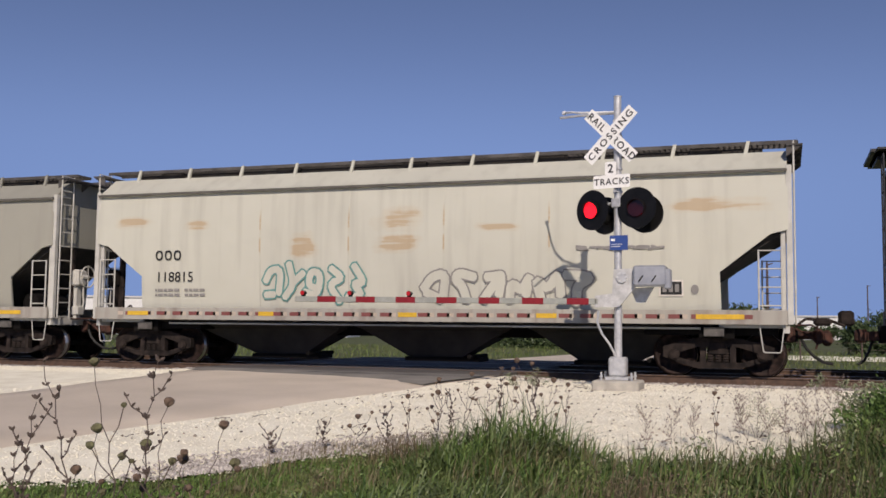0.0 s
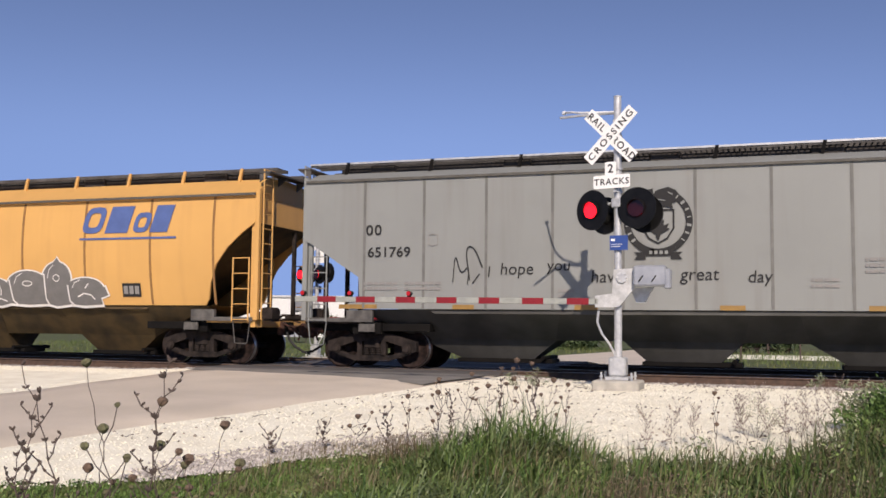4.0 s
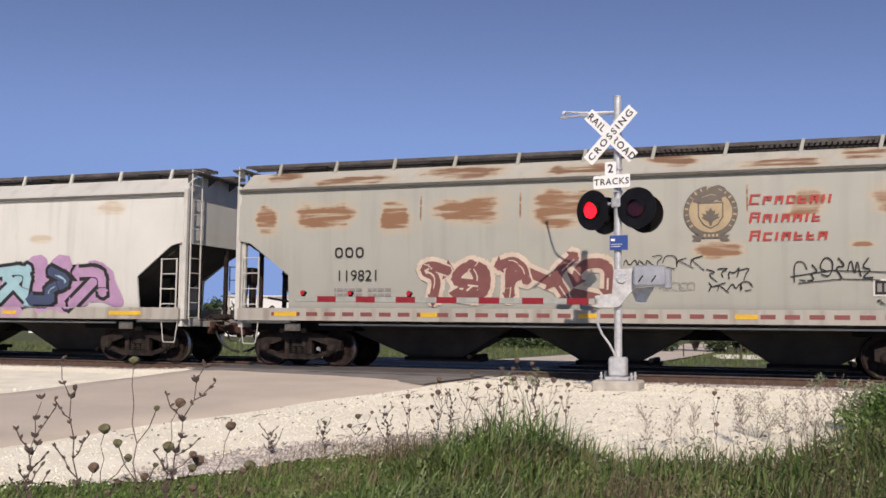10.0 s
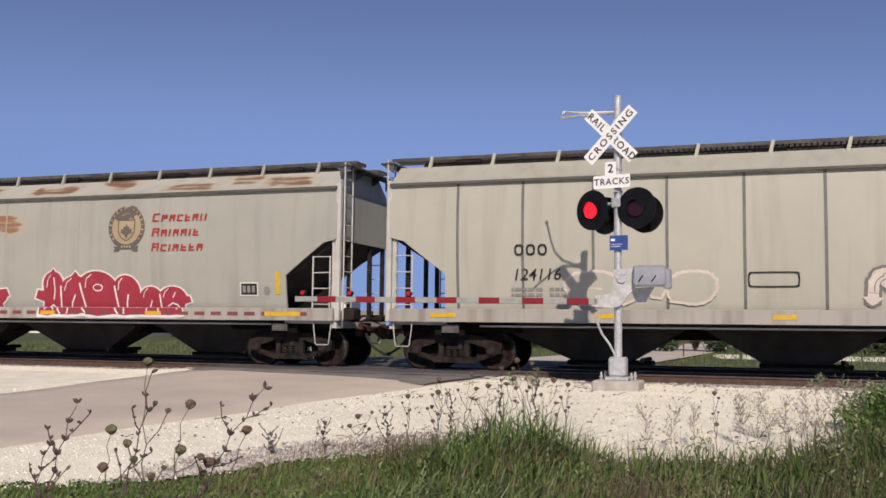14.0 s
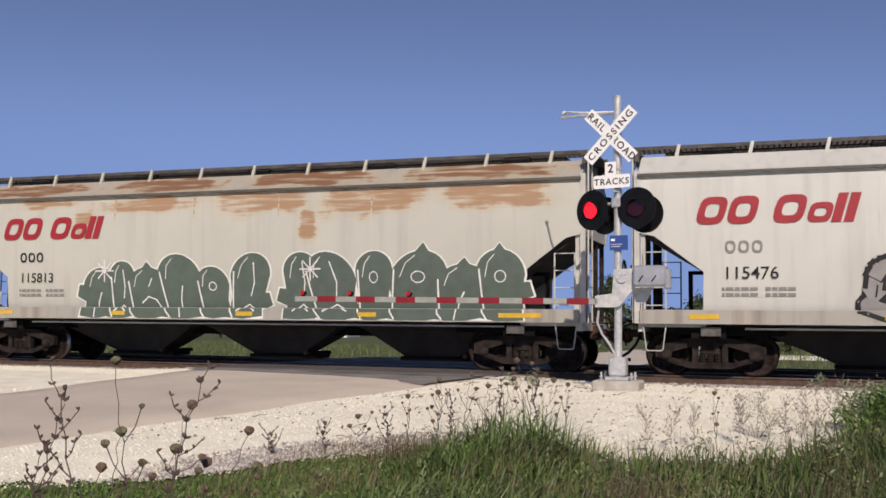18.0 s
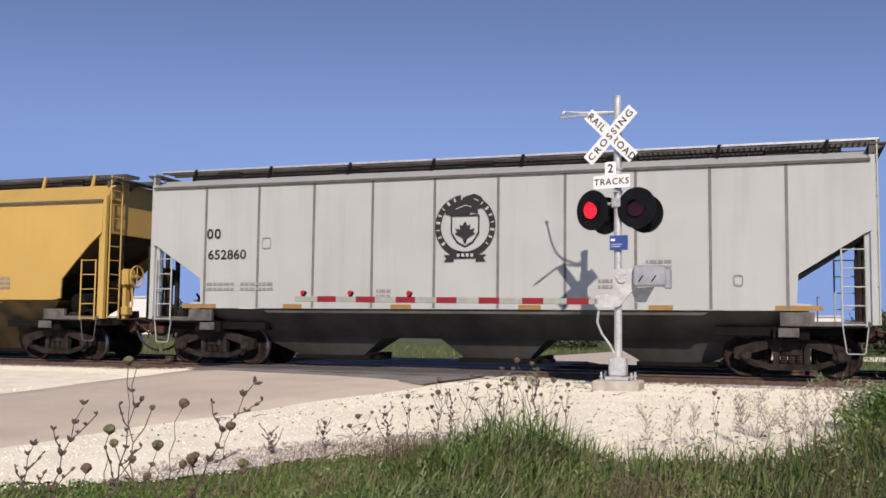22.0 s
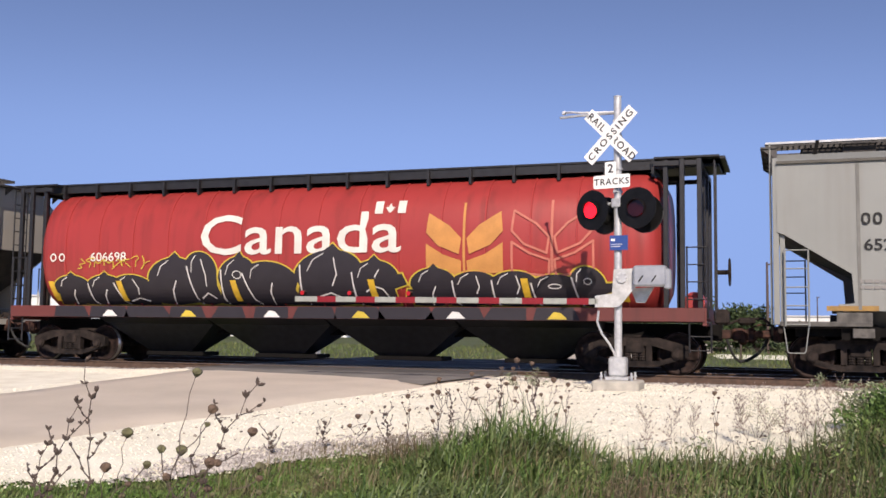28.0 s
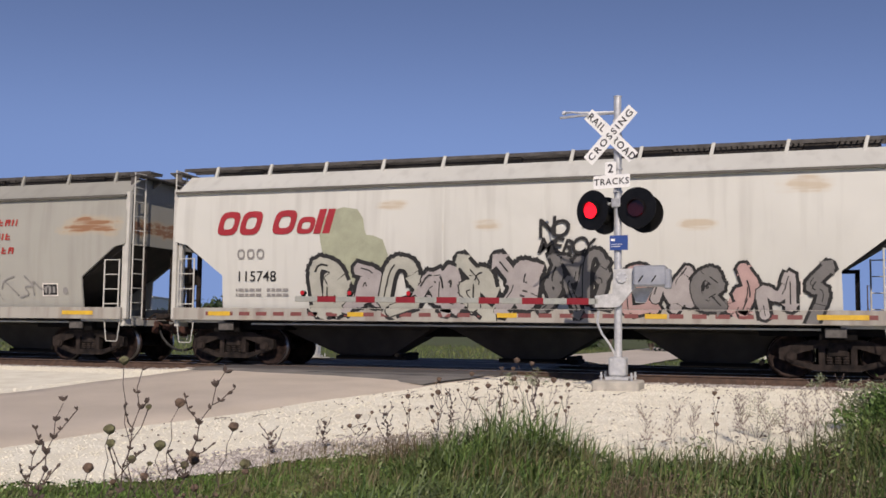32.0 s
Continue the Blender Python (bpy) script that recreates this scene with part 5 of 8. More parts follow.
def panel_box(car, x, z, w, h, material=INK, split=True):
    polys = [[(x - w / 2, z - h / 2), (x + w / 2, z - h / 2), (x + w / 2, z + h / 2), (x - w / 2, z + h / 2)]]
    decal(car, "data_panel", polys, material, 1, "stencilled data panel")
    if split:
        q = []
        for i in range(3):
            x0 = x - w / 2 + 0.04 + i * (w - 0.05) / 3
            q.append([(x0, z - h * 0.3), (x0 + w / 3 - 0.06, z - h * 0.3), (x0 + w / 3 - 0.06, z + h * 0.3), (x0, z + h * 0.3)])
        decal(car, "data_panel", q, FAINT, 2)


def emblem(car, x, z, r, material, fill=None):
    """A round shield emblem: ring, animal-like blob, shield, leaf and ribbon, all as plain shapes."""
    if fill:
        decal(car, "emblem_field", [ellipse(x, z, r * 0.98, r * 0.98, 36)], fill, 0)
    at = lambda pts: [(x + a * r, z + b * r) for a, b in pts]
    polys = [q for k, q in enumerate(ring(x, z, r, r, r * 0.2, 44)) if not 7 < k < 12]
    marks = []
    for i in range(24):
        t = 2 * math.pi * (i + 0.5) / 24
        if math.sin(t) > -0.7 and not (math.sin(t) > 0.85 and math.cos(t) > -0.05):
            marks += ribbon([(x + r * (0.9 + k * 0.045) * math.cos(t), z + r * (0.9 + k * 0.045) * math.sin(t)) for k in (-1, 1)], r * (0.035 + 0.02 * (i % 3)))
    pale_paint = fill or bpy.data.materials[car["paint_name"]]
    lw = r * 0.05
    shield = [(-0.45, 0.34), (0.45, 0.34), (0.45, -0.2), (0.26, -0.5), (0, -0.64), (-0.26, -0.5), (-0.45, -0.2), (-0.45, 0.34)]
    polys += ribbon(at(shield), lw)
    # the crouching animal on top, over the ring
    polys.append(at(((-0.66, 0.4), (-0.55, 0.62), (-0.28, 0.8), (0.02, 0.95), (0.3, 1.02), (0.52, 0.92), (0.64, 0.74), (0.56, 0.58), (0.4, 0.52), (0.44, 0.38), (0.2, 0.44), (0.08, 0.37), (-0.3, 0.38), (-0.45, 0.32))))
    marks += ribbon(at(((0.3, 0.86), (0.42, 0.8))), r * 0.03) + ribbon(at(((-0.3, 0.55), (0.0, 0.66), (0.2, 0.62))), r * 0.025)
    leaf = [(0, 0.16), (0.07, 0.04), (0.14, 0.08), (0.12, -0.06), (0.25, -0.02), (0.2, -0.12), (0.26, -0.16), (0.06, -0.28), (0.02, -0.42), (-0.02, -0.42), (-0.06, -0.28), (-0.26, -0.16), (-0.2, -0.12), (-0.25, -0.02), (-0.12, -0.06), (-0.14, 0.08), (-0.07, 0.04)]
    polys.append(at([(a * 1.3, b * 1.2 - 0.04) for a, b in leaf]))
    # ribbon with forked ends across the foot
    polys.append(at(((-0.42, -0.8), (0.42, -0.8), (0.42, -1.02), (-0.42, -1.02))))
    for k in (-1, 1):
        polys.append(at(((k * 0.36, -0.9), (k * 0.7, -0.9), (k * 0.6, -1.0), (k * 0.7, -1.12), (k * 0.36, -1.12))))
    marks += [q for k in range(4) for q in [at(((-0.26 + k * 0.15, -0.96), (-0.17 + k * 0.15, -0.96), (-0.17 + k * 0.15, -0.86), (-0.26 + k * 0.15, -0.86)))]]
    decal(car, "emblem_border", marks, pale_paint, 3, "pale marks on the emblem")
    decal(car, "emblem", polys, material, 2, "round shield emblem in one dark colour")


def wordmark(car, x0, x1, z, h, material, widths, lean=0.28, holes=(0, 1, 3, 4)):
    """A slanted wordmark as plain leaning blocks, some of them hollow."""
    tot = sum(w for w, _ in widths)
    k = (x1 - x0) / tot
    x = x0
    for i, (w, hh) in enumerate(widths):
        if hh:
            cx, cz = x + w * k / 2, z - h / 2 + hh * h / 2
            if i in holes:
                polys = ring(cx, cz, w * k / 2 * 0.92, hh * h / 2, min(w * k * 0.24, 0.15), 16, 0.6, lean)
            else:
                a, b = w * k / 2 * 0.8, hh * h / 2
                polys = [[(cx - a - lean * b, cz - b), (cx + a - lean * b, cz - b), (cx + a + lean * b, cz + b), (cx - a + lean * b, cz + b)]]
            decal(car, "wordmark_block", polys, material, 1, "bold slanted block of the wordmark")
        x += w * k


def throw_up(car, seed, x0, x1, z0, z1, n, fill, line, back=None, w=0.05, wrap=False, label="", shine=None, spike=0.25):
    """Quick bubble graffiti: one run of swollen, leaning lobes in an outline of its own, parted by thin slits and hooks."""
    rng = random.Random(seed)
    h = z1 - z0
    shares = [rng.uniform(0.6, 1.35) for _ in range(n)]
    k = (x1 - x0) / sum(shares)
    lobes, x = [], x0
    for i, u in enumerate(shares):
        tall = rng.choice((0.62, 0.8, 0.9, 1.0, 1.0)) if n > 2 else rng.uniform(0.85, 1.0)
        lobes.append((x + u * k / 2, u * k * 0.62, h * tall, rng.uniform(-0.2, 0.22)))
        x += u * k
    shapes = []
    for cx, a, hh, lean in lobes:
        pts, r = [], min(a, hh * 0.45)
        sharp = rng.random() < spike
        for q in range(15):
            t = math.pi * q / 14
            lift = 1.25 if sharp and q == 7 else 1.0
            pts.append((cx + a * math.cos(t), z0 + hh - r + r * lift * math.sin(t)))
        pts += [(cx - a * 0.82, z0 + hh * 0.35), (cx - a * 0.95, z0 + rng.uniform(0, 0.06) * h), (cx, z0 - rng.uniform(0, 0.05) * h), (cx + a * 0.95, z0 + rng.uniform(0, 0.06) * h), (cx + a * 0.82, z0 + hh * 0.35)]
        shapes.append([(px + lean * (pz - z0), pz) for px, pz in pts])
    if spike:
        # an arrow of paint at each end of the run
        for sx, cx in ((-1, x0), (1, x1)):
            u, zz = sx * h * rng.uniform(0.16, 0.3), z0 + h * rng.uniform(0.25, 0.5)
            shapes.append([(cx - u * 0.4, zz - h * 0.16), (cx + u, zz - h * 0.05), (cx + u * 0.7, zz + h * 0.14), (cx - u * 0.4, zz + h * 0.12)])
    spread = lambda p, d: grow(p, d, sum(q[0] for q in p) / len(p), sum(q[1] for q in p) / len(p), max(0.1, (max(q[0] for q in p) - min(q[0] for q in p)) / 2), max(0.1, (max(q[1] for q in p) - min(q[1] for q in p)) / 2))
    decal(car, "graffiti_outline", [spread(p, w) for p in shapes], line, 1, "", wrap)
    fills = fill if isinstance(fill, tuple) else (fill,)
    for c, mt in enumerate(fills):
        decal(car, "graffiti", [p for i, p in enumerate(shapes) if i % len(fills) == c], mt, 2.2 + 0.4 * c, label if c == 0 else "", wrap)
    slit = []
    for i, (cx, a, hh, lean) in enumerate(lobes):
        at = lambda u, v: (cx + a * u + lean * hh * v, z0 + hh * v)
        if i:
            slit += ribbon([at(-0.86, 0.72), at(-0.8, 0.45), at(-0.72, 0.12), at(-0.55, 0.02)], w * 0.8)
        kind = rng.randrange(4)
        if kind == 0:
            slit += ribbon([at(-0.3, 0.3), at(0.0, 0.42), at(0.35, 0.36), at(0.55, 0.2)], w * 0.7) + ribbon([at(0.05, 0.62), at(0.2, 0.78)], w * 0.6)
        elif kind == 1:
            slit += ribbon([at(-0.1, 0.02), at(-0.05, 0.3), at(0.1, 0.5)], w * 0.7)
        elif kind == 2:
            slit += ribbon([at(0.1, 0.85), at(0.25, 0.55), at(0.15, 0.35)], w * 0.6) + ribbon([at(-0.4, 0.12), at(0.1, 0.22), at(0.5, 0.12)], w * 0.7)
        else:
            slit += [q for q in ring(cx + lean * hh * 0.6, z0 + hh * 0.62, a * 0.25, hh * 0.09, w * 0.5, 10)]
        slit += ribbon([at(-0.62, 0.62), at(-0.5, 0.82), at(-0.22, 0.93)], w * 0.4)
    decal(car, "graffiti_shine", slit, shine or line, 3.6, "", wrap)


RAILMARK = ((1.0, 1), (1.0, 1), (0.45, 0), (1.05, 1), (0.8, 0.7), (0.38, 1), (0.38, 1))


def lines_of_blocks(car, x, z, rows, h, gap, material):
    """Rows of small slanted blocks, each row led by a taller one; no letters, only their weight and rhythm."""
    rng = random.Random(7)
    for r, n in enumerate(rows):
        polys, at = [], x
        for i in range(n):
            hh = h if i == 0 else h * 0.8
            w = (0.2 if i == 0 else rng.choice((0.16, 0.17, 0.17, 0.06)))
            z0 = z - r * gap
            bar = lambda a, b, c, d: polys.append([(at + a + 0.18 * b, z0 + b), (at + c + 0.18 * b, z0 + b), (at + c + 0.18 * d, z0 + d), (at + a + 0.18 * d, z0 + d)])
            bar(0, 0, 0.05, hh)
            if w > 0.1:
                cut = rng.randrange(4)
                if cut != 1:
                    bar(0.05, hh - 0.038, w, hh)
                if cut != 2:
                    bar(0.05, hh * 0.45, w * 0.9, hh * 0.45 + 0.035)
                if cut in (0, 3):
                    bar(w - 0.045, hh * 0.45 if cut else 0, w, hh)
                else:
                    bar(0.05, 0, w, 0.036)
            at += w + 0.062
        decal(car, "lettering_row", polys, material, 1, "row of red lettering")


def blob(rng, x, z, a, b, n=26, lean=0.0, rough=0.16):
    ph = [rng.uniform(0, 6.28) for _ in range(4)]
    out = []
    for i in range(n):
        t = 2 * math.pi * i / n
        k = 1 + rough * (math.sin(2 * t + ph[0]) * 0.5 + math.sin(3 * t + ph[1]) * 0.6 + math.sin(5 * t + ph[2]) * 0.35)
        c, s_ = math.cos(t), math.sin(t)
        zz = b * k * math.copysign(abs(s_) ** 0.75, s_)
        out.append((x + a * k * math.copysign(abs(c) ** 0.75, c) + lean * zz, z + zz))
    return out


def grow(poly, d, x, z, a, b):
    return [(x + (px - x) * (1 + d / a), z + (pz - z) * (1 + d / b)) for px, pz in poly]


FORMS = (
    (((0.85, 0.15), (0.2, 0.1), (0.08, 0.8), (0.7, 0.98), (0.9, 0.5), (0.45, 0.42)),),
    (((0.78, 1), (0.12, 0.58), (0.85, 0.5), (0.22, 0)),),
    (((0.1, 0.15), (0.12, 0.95), (0.75, 1), (0.95, 0.55)), ((0.4, 0.08), (0.9, 0.22))),
    (((0.08, 0), (0.48, 0.5), (0.15, 1)), ((0.48, 0.5), (0.98, 0.72))),
    (((0.0, 0.25), (0.22, 0.95), (0.5, 0.2), (0.76, 0.95), (1, 0.3)),),
    (((0.05, 0.05), (0.9, 0.85)), ((0.35, 0.95), (0.95, 0.9), (0.92, 0.3))),
    (((0.5, 0), (0.52, 0.6), (0.1, 0.78), (0.3, 1), (0.9, 0.88)),),
    (((0.95, 0.05), (0.3, 0.12), (0.7, 0.5), (0.05, 0.55), (0.5, 1)),),
    (((0.12, 0.05), (0.05, 0.7), (0.5, 0.35), (0.95, 0.98), (0.9, 0.2)),),
)


def form_strokes(rng, x, z, w, h):
    """The strokes of one made-up, bent and often mirrored graffiti form in a box round x, z."""
    form = rng.choice(FORMS[:9])
    flip, lean = rng.random() < 0.5, rng.uniform(-0.12, 0.22)
    out = []
    for st in form:
        pts = []
        for a, b in st:
            a = 1 - a if flip else a
            a, b = a + rng.uniform(-0.12, 0.12), b + rng.uniform(-0.1, 0.1)
            pts.append((x + (a - 0.5) * w + lean * (b - 0.5) * h, z + (b - 0.5) * h))
        # rounded by cutting the corners twice
        for _ in range(2):
            if len(pts) > 2:
                q = [pts[0]]
                for (x0, z0), (x1, z1) in zip(pts, pts[1:]):
                    q += [(x0 * 0.75 + x1 * 0.25, z0 * 0.75 + z1 * 0.25), (x0 * 0.25 + x1 * 0.75, z0 * 0.25 + z1 * 0.75)]
                pts = q + [pts[-1]]
        out.append(pts)
    return out


def fat(strokes, w):
    """Strokes of one width with round ends and joints."""
    polys = []
    for pts in strokes:
        polys += ribbon(pts, w)
        polys += [ellipse(px, pz, w / 2, w / 2, 9) for px, pz in (pts[0], pts[-1])]
    return polys


def flared(rng, strokes, w):
    """Strokes of paint with round joints whose ends flare into wedges or arrows."""
    polys = fat(strokes, w)
    for pts in strokes:
        for (x0, z0), (x1, z1) in ((pts[1], pts[0]), (pts[-2], pts[-1])):
            if rng.random() < 0.6:
                d = math.hypot(x1 - x0, z1 - z0) or 1e-6
                ux, uz = (x1 - x0) / d * w, (z1 - z0) / d * w
                k = rng.uniform(0.7, 1.15)
                polys.append([(x1 - ux * 0.3 - uz * k, z1 - uz * 0.3 + ux * k), (x1 + ux * rng.uniform(0.4, 1.0), z1 + uz * rng.uniform(0.4, 1.0)), (x1 - ux * 0.3 + uz * k, z1 - uz * 0.3 - ux * k)])
    return polys


def bubble_piece(car, seed, x0, x1, z0, z1, n, fill, line, back=None, w=0.05, wrap=False, label="", shine=None, strokes=3):
    """A row of interlocked, flared forms: a shared dark mass, each form edged over the last, with highlights."""
    rng = random.Random(seed)
    pitch = (x1 - x0) / n
    h = z1 - z0
    body = min(pitch * 0.3, h * 0.2)
    hi = []
    if back:
        decal(car, "graffiti_shadow", [blob(rng, x0 + pitch * (i + 0.5) * 0.5, (z0 + z1) / 2 + rng.uniform(-0.06, 0.1) * h, pitch * 0.5, h * rng.uniform(0.4, 0.58), 26, rng.uniform(-0.2, 0.3), 0.3) for i in range(2 * n)], back, 1, "", wrap)
    forms = []
    for i in range(n):
        x = x0 + pitch * (i + 0.5) + rng.uniform(-0.06, 0.06) * pitch
        z = (z0 + z1) / 2 + rng.uniform(-0.04, 0.04) * h
        st = form_strokes(rng, x, z, pitch * 1.25 - body, h * rng.uniform(0.88, 1.05) - body)
        if rng.random() < 0.6:
            st += form_strokes(rng, x + 0.2 * pitch, z, pitch * 0.8 - body, h * 0.8 - body)[:1]
        forms.append(st)
    keep = rng.getstate()
    mass = []
    for st in forms:
        mass += fat(st, body + 3.2 * w)
    decal(car, "graffiti_outline", mass, line, 2, "", wrap)
    rng.setstate(keep)
    for i, st in enumerate(forms):
        d = 3 + (i % 3) * 1.2
        if w > 0.03:
            decal(car, "graffiti_outline", fat(st, body + 1.1 * w), line, d, "", wrap)
        decal(car, "graffiti", flared(rng, st, body), fill if not isinstance(fill, tuple) else fill[i % len(fill)], d + 0.5, label if i == 0 else "", wrap)
        for k in range(strokes):
            s_ = rng.choice(st)
            if len(s_) > 3:
                j = rng.randrange(len(s_) - 3)
                o = rng.uniform(-0.3, 0.32) * body
                hi += ribbon([(a - 0.5 * o, b + o) for a, b in s_[j:j + 4]], w * rng.uniform(0.35, 0.7))
    if hi:
        decal(car, "graffiti_shine", hi, line if shine is None else shine, 7.5, "", wrap)


def marker(car, txt, x, z, size, material, wide=1.0, slant=0.2):
    """Words in a broad marker, each letter set a little askew."""
    rng = random.Random(len(txt))
    step = size * 0.78 * wide
    for i, ch in enumerate(txt):
        if ch != " ":
            ob = words(car, "graffiti_word", ch, x + i * step, z + rng.uniform(-0.06, 0.06) * size, size * rng.uniform(0.85, 1.1), material, wide, slant, 0.012, depth=9)
            ob.matrix_basis = ob.matrix_basis @ pose(0, 0, 0, 0, rng.uniform(-12, 12), 0)


def tag_scrawl(car, seed, x0, x1, z0, z1, n, material, w=0.035, wrap=False, name="graffiti_tag", label=""):
    """Thin spray-can scrawl that cannot be read."""
    rng = random.Random(seed)
    polys = []
    pitch = (x1 - x0) / n
    for i in range(n):
        for pts in form_strokes(rng, x0 + pitch * (i + 0.5), (z0 + z1) / 2 + rng.uniform(-0.1, 0.1) * (z1 - z0), pitch * 1.15, (z1 - z0) * rng.uniform(0.7, 1.1)):
            polys += ribbon(pts, w * rng.uniform(0.7, 1.1))
    return tagged(decal(car, name, polys, material, 3, label, wrap), kind="stuff")


def outline_piece(car, seed, x0, x1, z0, z1, n, material, w=0.05, inner=None):
    """Hollow graffiti forms drawn in outline only."""
    rng = random.Random(seed)
    pitch = (x1 - x0) / n
    body = pitch * 0.3
    edge = car["paint_name"]
    for i in range(n):
        st = form_strokes(rng, x0 + pitch * (i + 0.5), (z0 + z1) / 2, pitch * 1.1 - body, (z1 - z0) - body)
        d = 2 + (i % 3) * 2
        decal(car, "graffiti_outline", fat(st, body + 2 * w), material, d)
        decal(car, "graffiti", fat(st, body), inner or bpy.data.materials[edge], d + 1)


def paint_bar(car, x, z, w, h, material, name="paint_mark", lean=0.0, wrap=False, depth=1):
    decal(car, name, [[(x - w / 2, z - h / 2), (x + w / 2, z - h / 2), (x + w / 2 + lean * h, z + h / 2), (x - w / 2 + lean * h, z + h / 2)]], material, depth, "", wrap)


def sill_stripes(car, pitch, a, b, x0=-7.6, x1=7.6, z=1.24):
    pa, pb = [], []
    n = int((x1 - x0) / pitch)
    for i in range(n):
        x, wide = x0 + i * pitch, 1.25 if i % 2 else 0.7
        (pa if i % 2 else pb).append([(x, z - 0.045), (x + pitch * wide, z - 0.045), (x + pitch * wide, z + 0.045), (x, z + 0.045)])
    for polys, mt in ((pa, a), (pb, b)):
        if mt:
            s = Shape()
            for p in polys:
                s.add([(x, -1.639, zz) for x, zz in p], [(0, 1, 2, 3)])
            tagged(part("reflective_stripes", s, mt, car, "worn reflective striping on the sill"), kind="stuff")


STRIPE_RED = flat("worn_stripe_red", (0.21, 0.062, 0.058))
STRIPE_PALE = flat("worn_stripe_pale", (0.5, 0.42, 0.34))

# grey grain hoppers
for key, num in (("C", "652896"), ("D", "651769"), ("F", "652484"), ("G", "652029"), ("H", "651304"), ("V", "652860"), ("Z", "650848"), ("a", "652838")):
    car = MADE[key]
    emblem(car, -0.08, 3.22, 0.71, INK)
    reporting_mark(car, 2, -6.52, 3.18, 0.24, INK, 0.17)
    words(car, "car_number", num, -6.14, 2.67, 0.22, INK, 1.12, 0, 0.004, label="black stencilled number")
    small_print(car, -6.75, 1.92, FAINT, 2, 2, 0.75)
    decal(car, "load_mark", ring(-5.07, 2.93, 0.12, 0.14, 0.02, 8, 0.3), FAINT, 1)
    small_print(car, 3.9, 2.35, FAINT, 1, 3, 0.5)
    small_print(car, 2.9, 1.95, FAINT, 1, 2, 0.4)
    small_print(car, -2.2, 1.75, FAINT, 1, 2, 0.35)
    decal(car, "load_mark", ring(5.75, 1.98, 0.1, 0.12, 0.025, 8, 0.4), FAINT, 1)
for k, (txt, gx, gz) in enumerate((("I", -3.75, 2.2), ("hope", -3.12, 2.22), ("you", -2.2, 2.25), ("have", -1.15, 2.08), ("a", -0.22, 2.08), ("great", 0.75, 2.05), ("day", 1.95, 2.02))):
    words(MADE["D"], "graffiti_word", txt, gx, gz, 0.24 + 0.02 * (k % 2), INK, 1.0, 0.1, 0.0, label="handwritten black greeting")
tag_scrawl(MADE["D"], 5, -4.55, -3.95, 1.85, 2.65, 2, INK, 0.03)
red_fill, white_line = flat("graffiti_red", (0.32, 0.015, 0.03)), flat("graffiti_white", (0.75, 0.73, 0.7))
throw_up(MADE["G"], 11, -1.5, 0.45, 1.5, 2.6, 3, red_fill, white_line, None, 0.05, label="red bubble graffiti with white outline")
decal(MADE["G"], "graffiti", [blob(random.Random(3), 0.95, 2.0, 0.62, 0.52, 26)], red_fill, 1)
decal(MADE["G"], "graffiti", [blob(random.Random(4), 1.55, 2.25, 0.16, 0.22, 16)], red_fill, 1)

# grey-white hoppers with a side sill
SOO = {"A": ("118815", -6.2, -6.0), "B": ("124462", -5.08, -4.86), "I": ("119821", -5.4, -5.2), "L": ("124116", -5.02, -4.86), "M": ("119471", -5.5, -5.32), "P": ("116247", -5.95, -5.75),
       "Q": ("115476", -6.2, -6.04), "S": ("115813", -6.2, -6.02), "T": ("116677", -6.3, -6.06), "U": ("119141", -5.42, -5.24), "c": ("122797", -5.5, -5.28), "d": ("118462", -6.6, -6.38),
       "e": ("115748", -6.2, -6.03), "J": ("116512", -6.75, -6.55), "f": ("119338", -5.4, -5.2)}
for key, (num, xs_, xn) in SOO.items():
    car = MADE[key]
    ink = FAINT if key in "PJQe" else INK
    reporting_mark(car, 3, xs_, 2.67, 0.25, ink, 0.21)
    words(car, "car_number", num, xn, 2.14, 0.24, INK if key not in "J" else FAINT, 1.05, 0.15 if key in "BL" else 0.0, 0.002, label="black stencilled number")
    small_print(car, xn - 0.6, 1.78, FAINT, 2, 2, 0.6)
    paint_bar(car, 6.02, 1.83, 0.5, 0.34, OFFWHITE, "data_sticker", depth=0.4)
    panel_box(car, 6.02, 1.83, 0.43, 0.27)
    decal(car, "load_mark", [ellipse(6.5, 1.8, 0.08, 0.1, 12)], FAINT, 1)
    if key in "PQSTJde":
        xl = -7.15 if key not in "Jd" else -7.45
        wordmark(car, xl + 0.03, xl + 3.13, 3.42, 0.58, CPRED, RAILMARK)
    if key in "IMUcf":
        xe = {"I": 2.72, "M": 2.5, "U": 2.75, "c": 2.5, "f": 2.6}[key]
        emblem(car, xe, 3.4, 0.54, flat("emblem_brown", (0.13, 0.11, 0.09)), flat("emblem_tan", (0.42, 0.33, 0.2)))
        lines_of_blocks(car, xe + 0.75, 3.52, (8, 7, 7), 0.21, 0.37, flat("lettering_red", (0.42, 0.04, 0.03)))
    if key in "AIMUcTe":
        sill_stripes(car, 0.23, STRIPE_RED, STRIPE_PALE if key == "A" else None)
    if key in "TMUcd":
        for bx in {"T": (-6.9, 7.0), "M": (6.8,), "U": (1.1, 4.1), "c": (-7.0, -6.0, -3.6, -1.25, 1.12, 6.85), "d": (-7.1, -3.85, 0.7, 3.3)}[key]:
            paint_bar(car, bx, 1.98, 0.12, 0.55, YELLOWT, "yellow_strip")

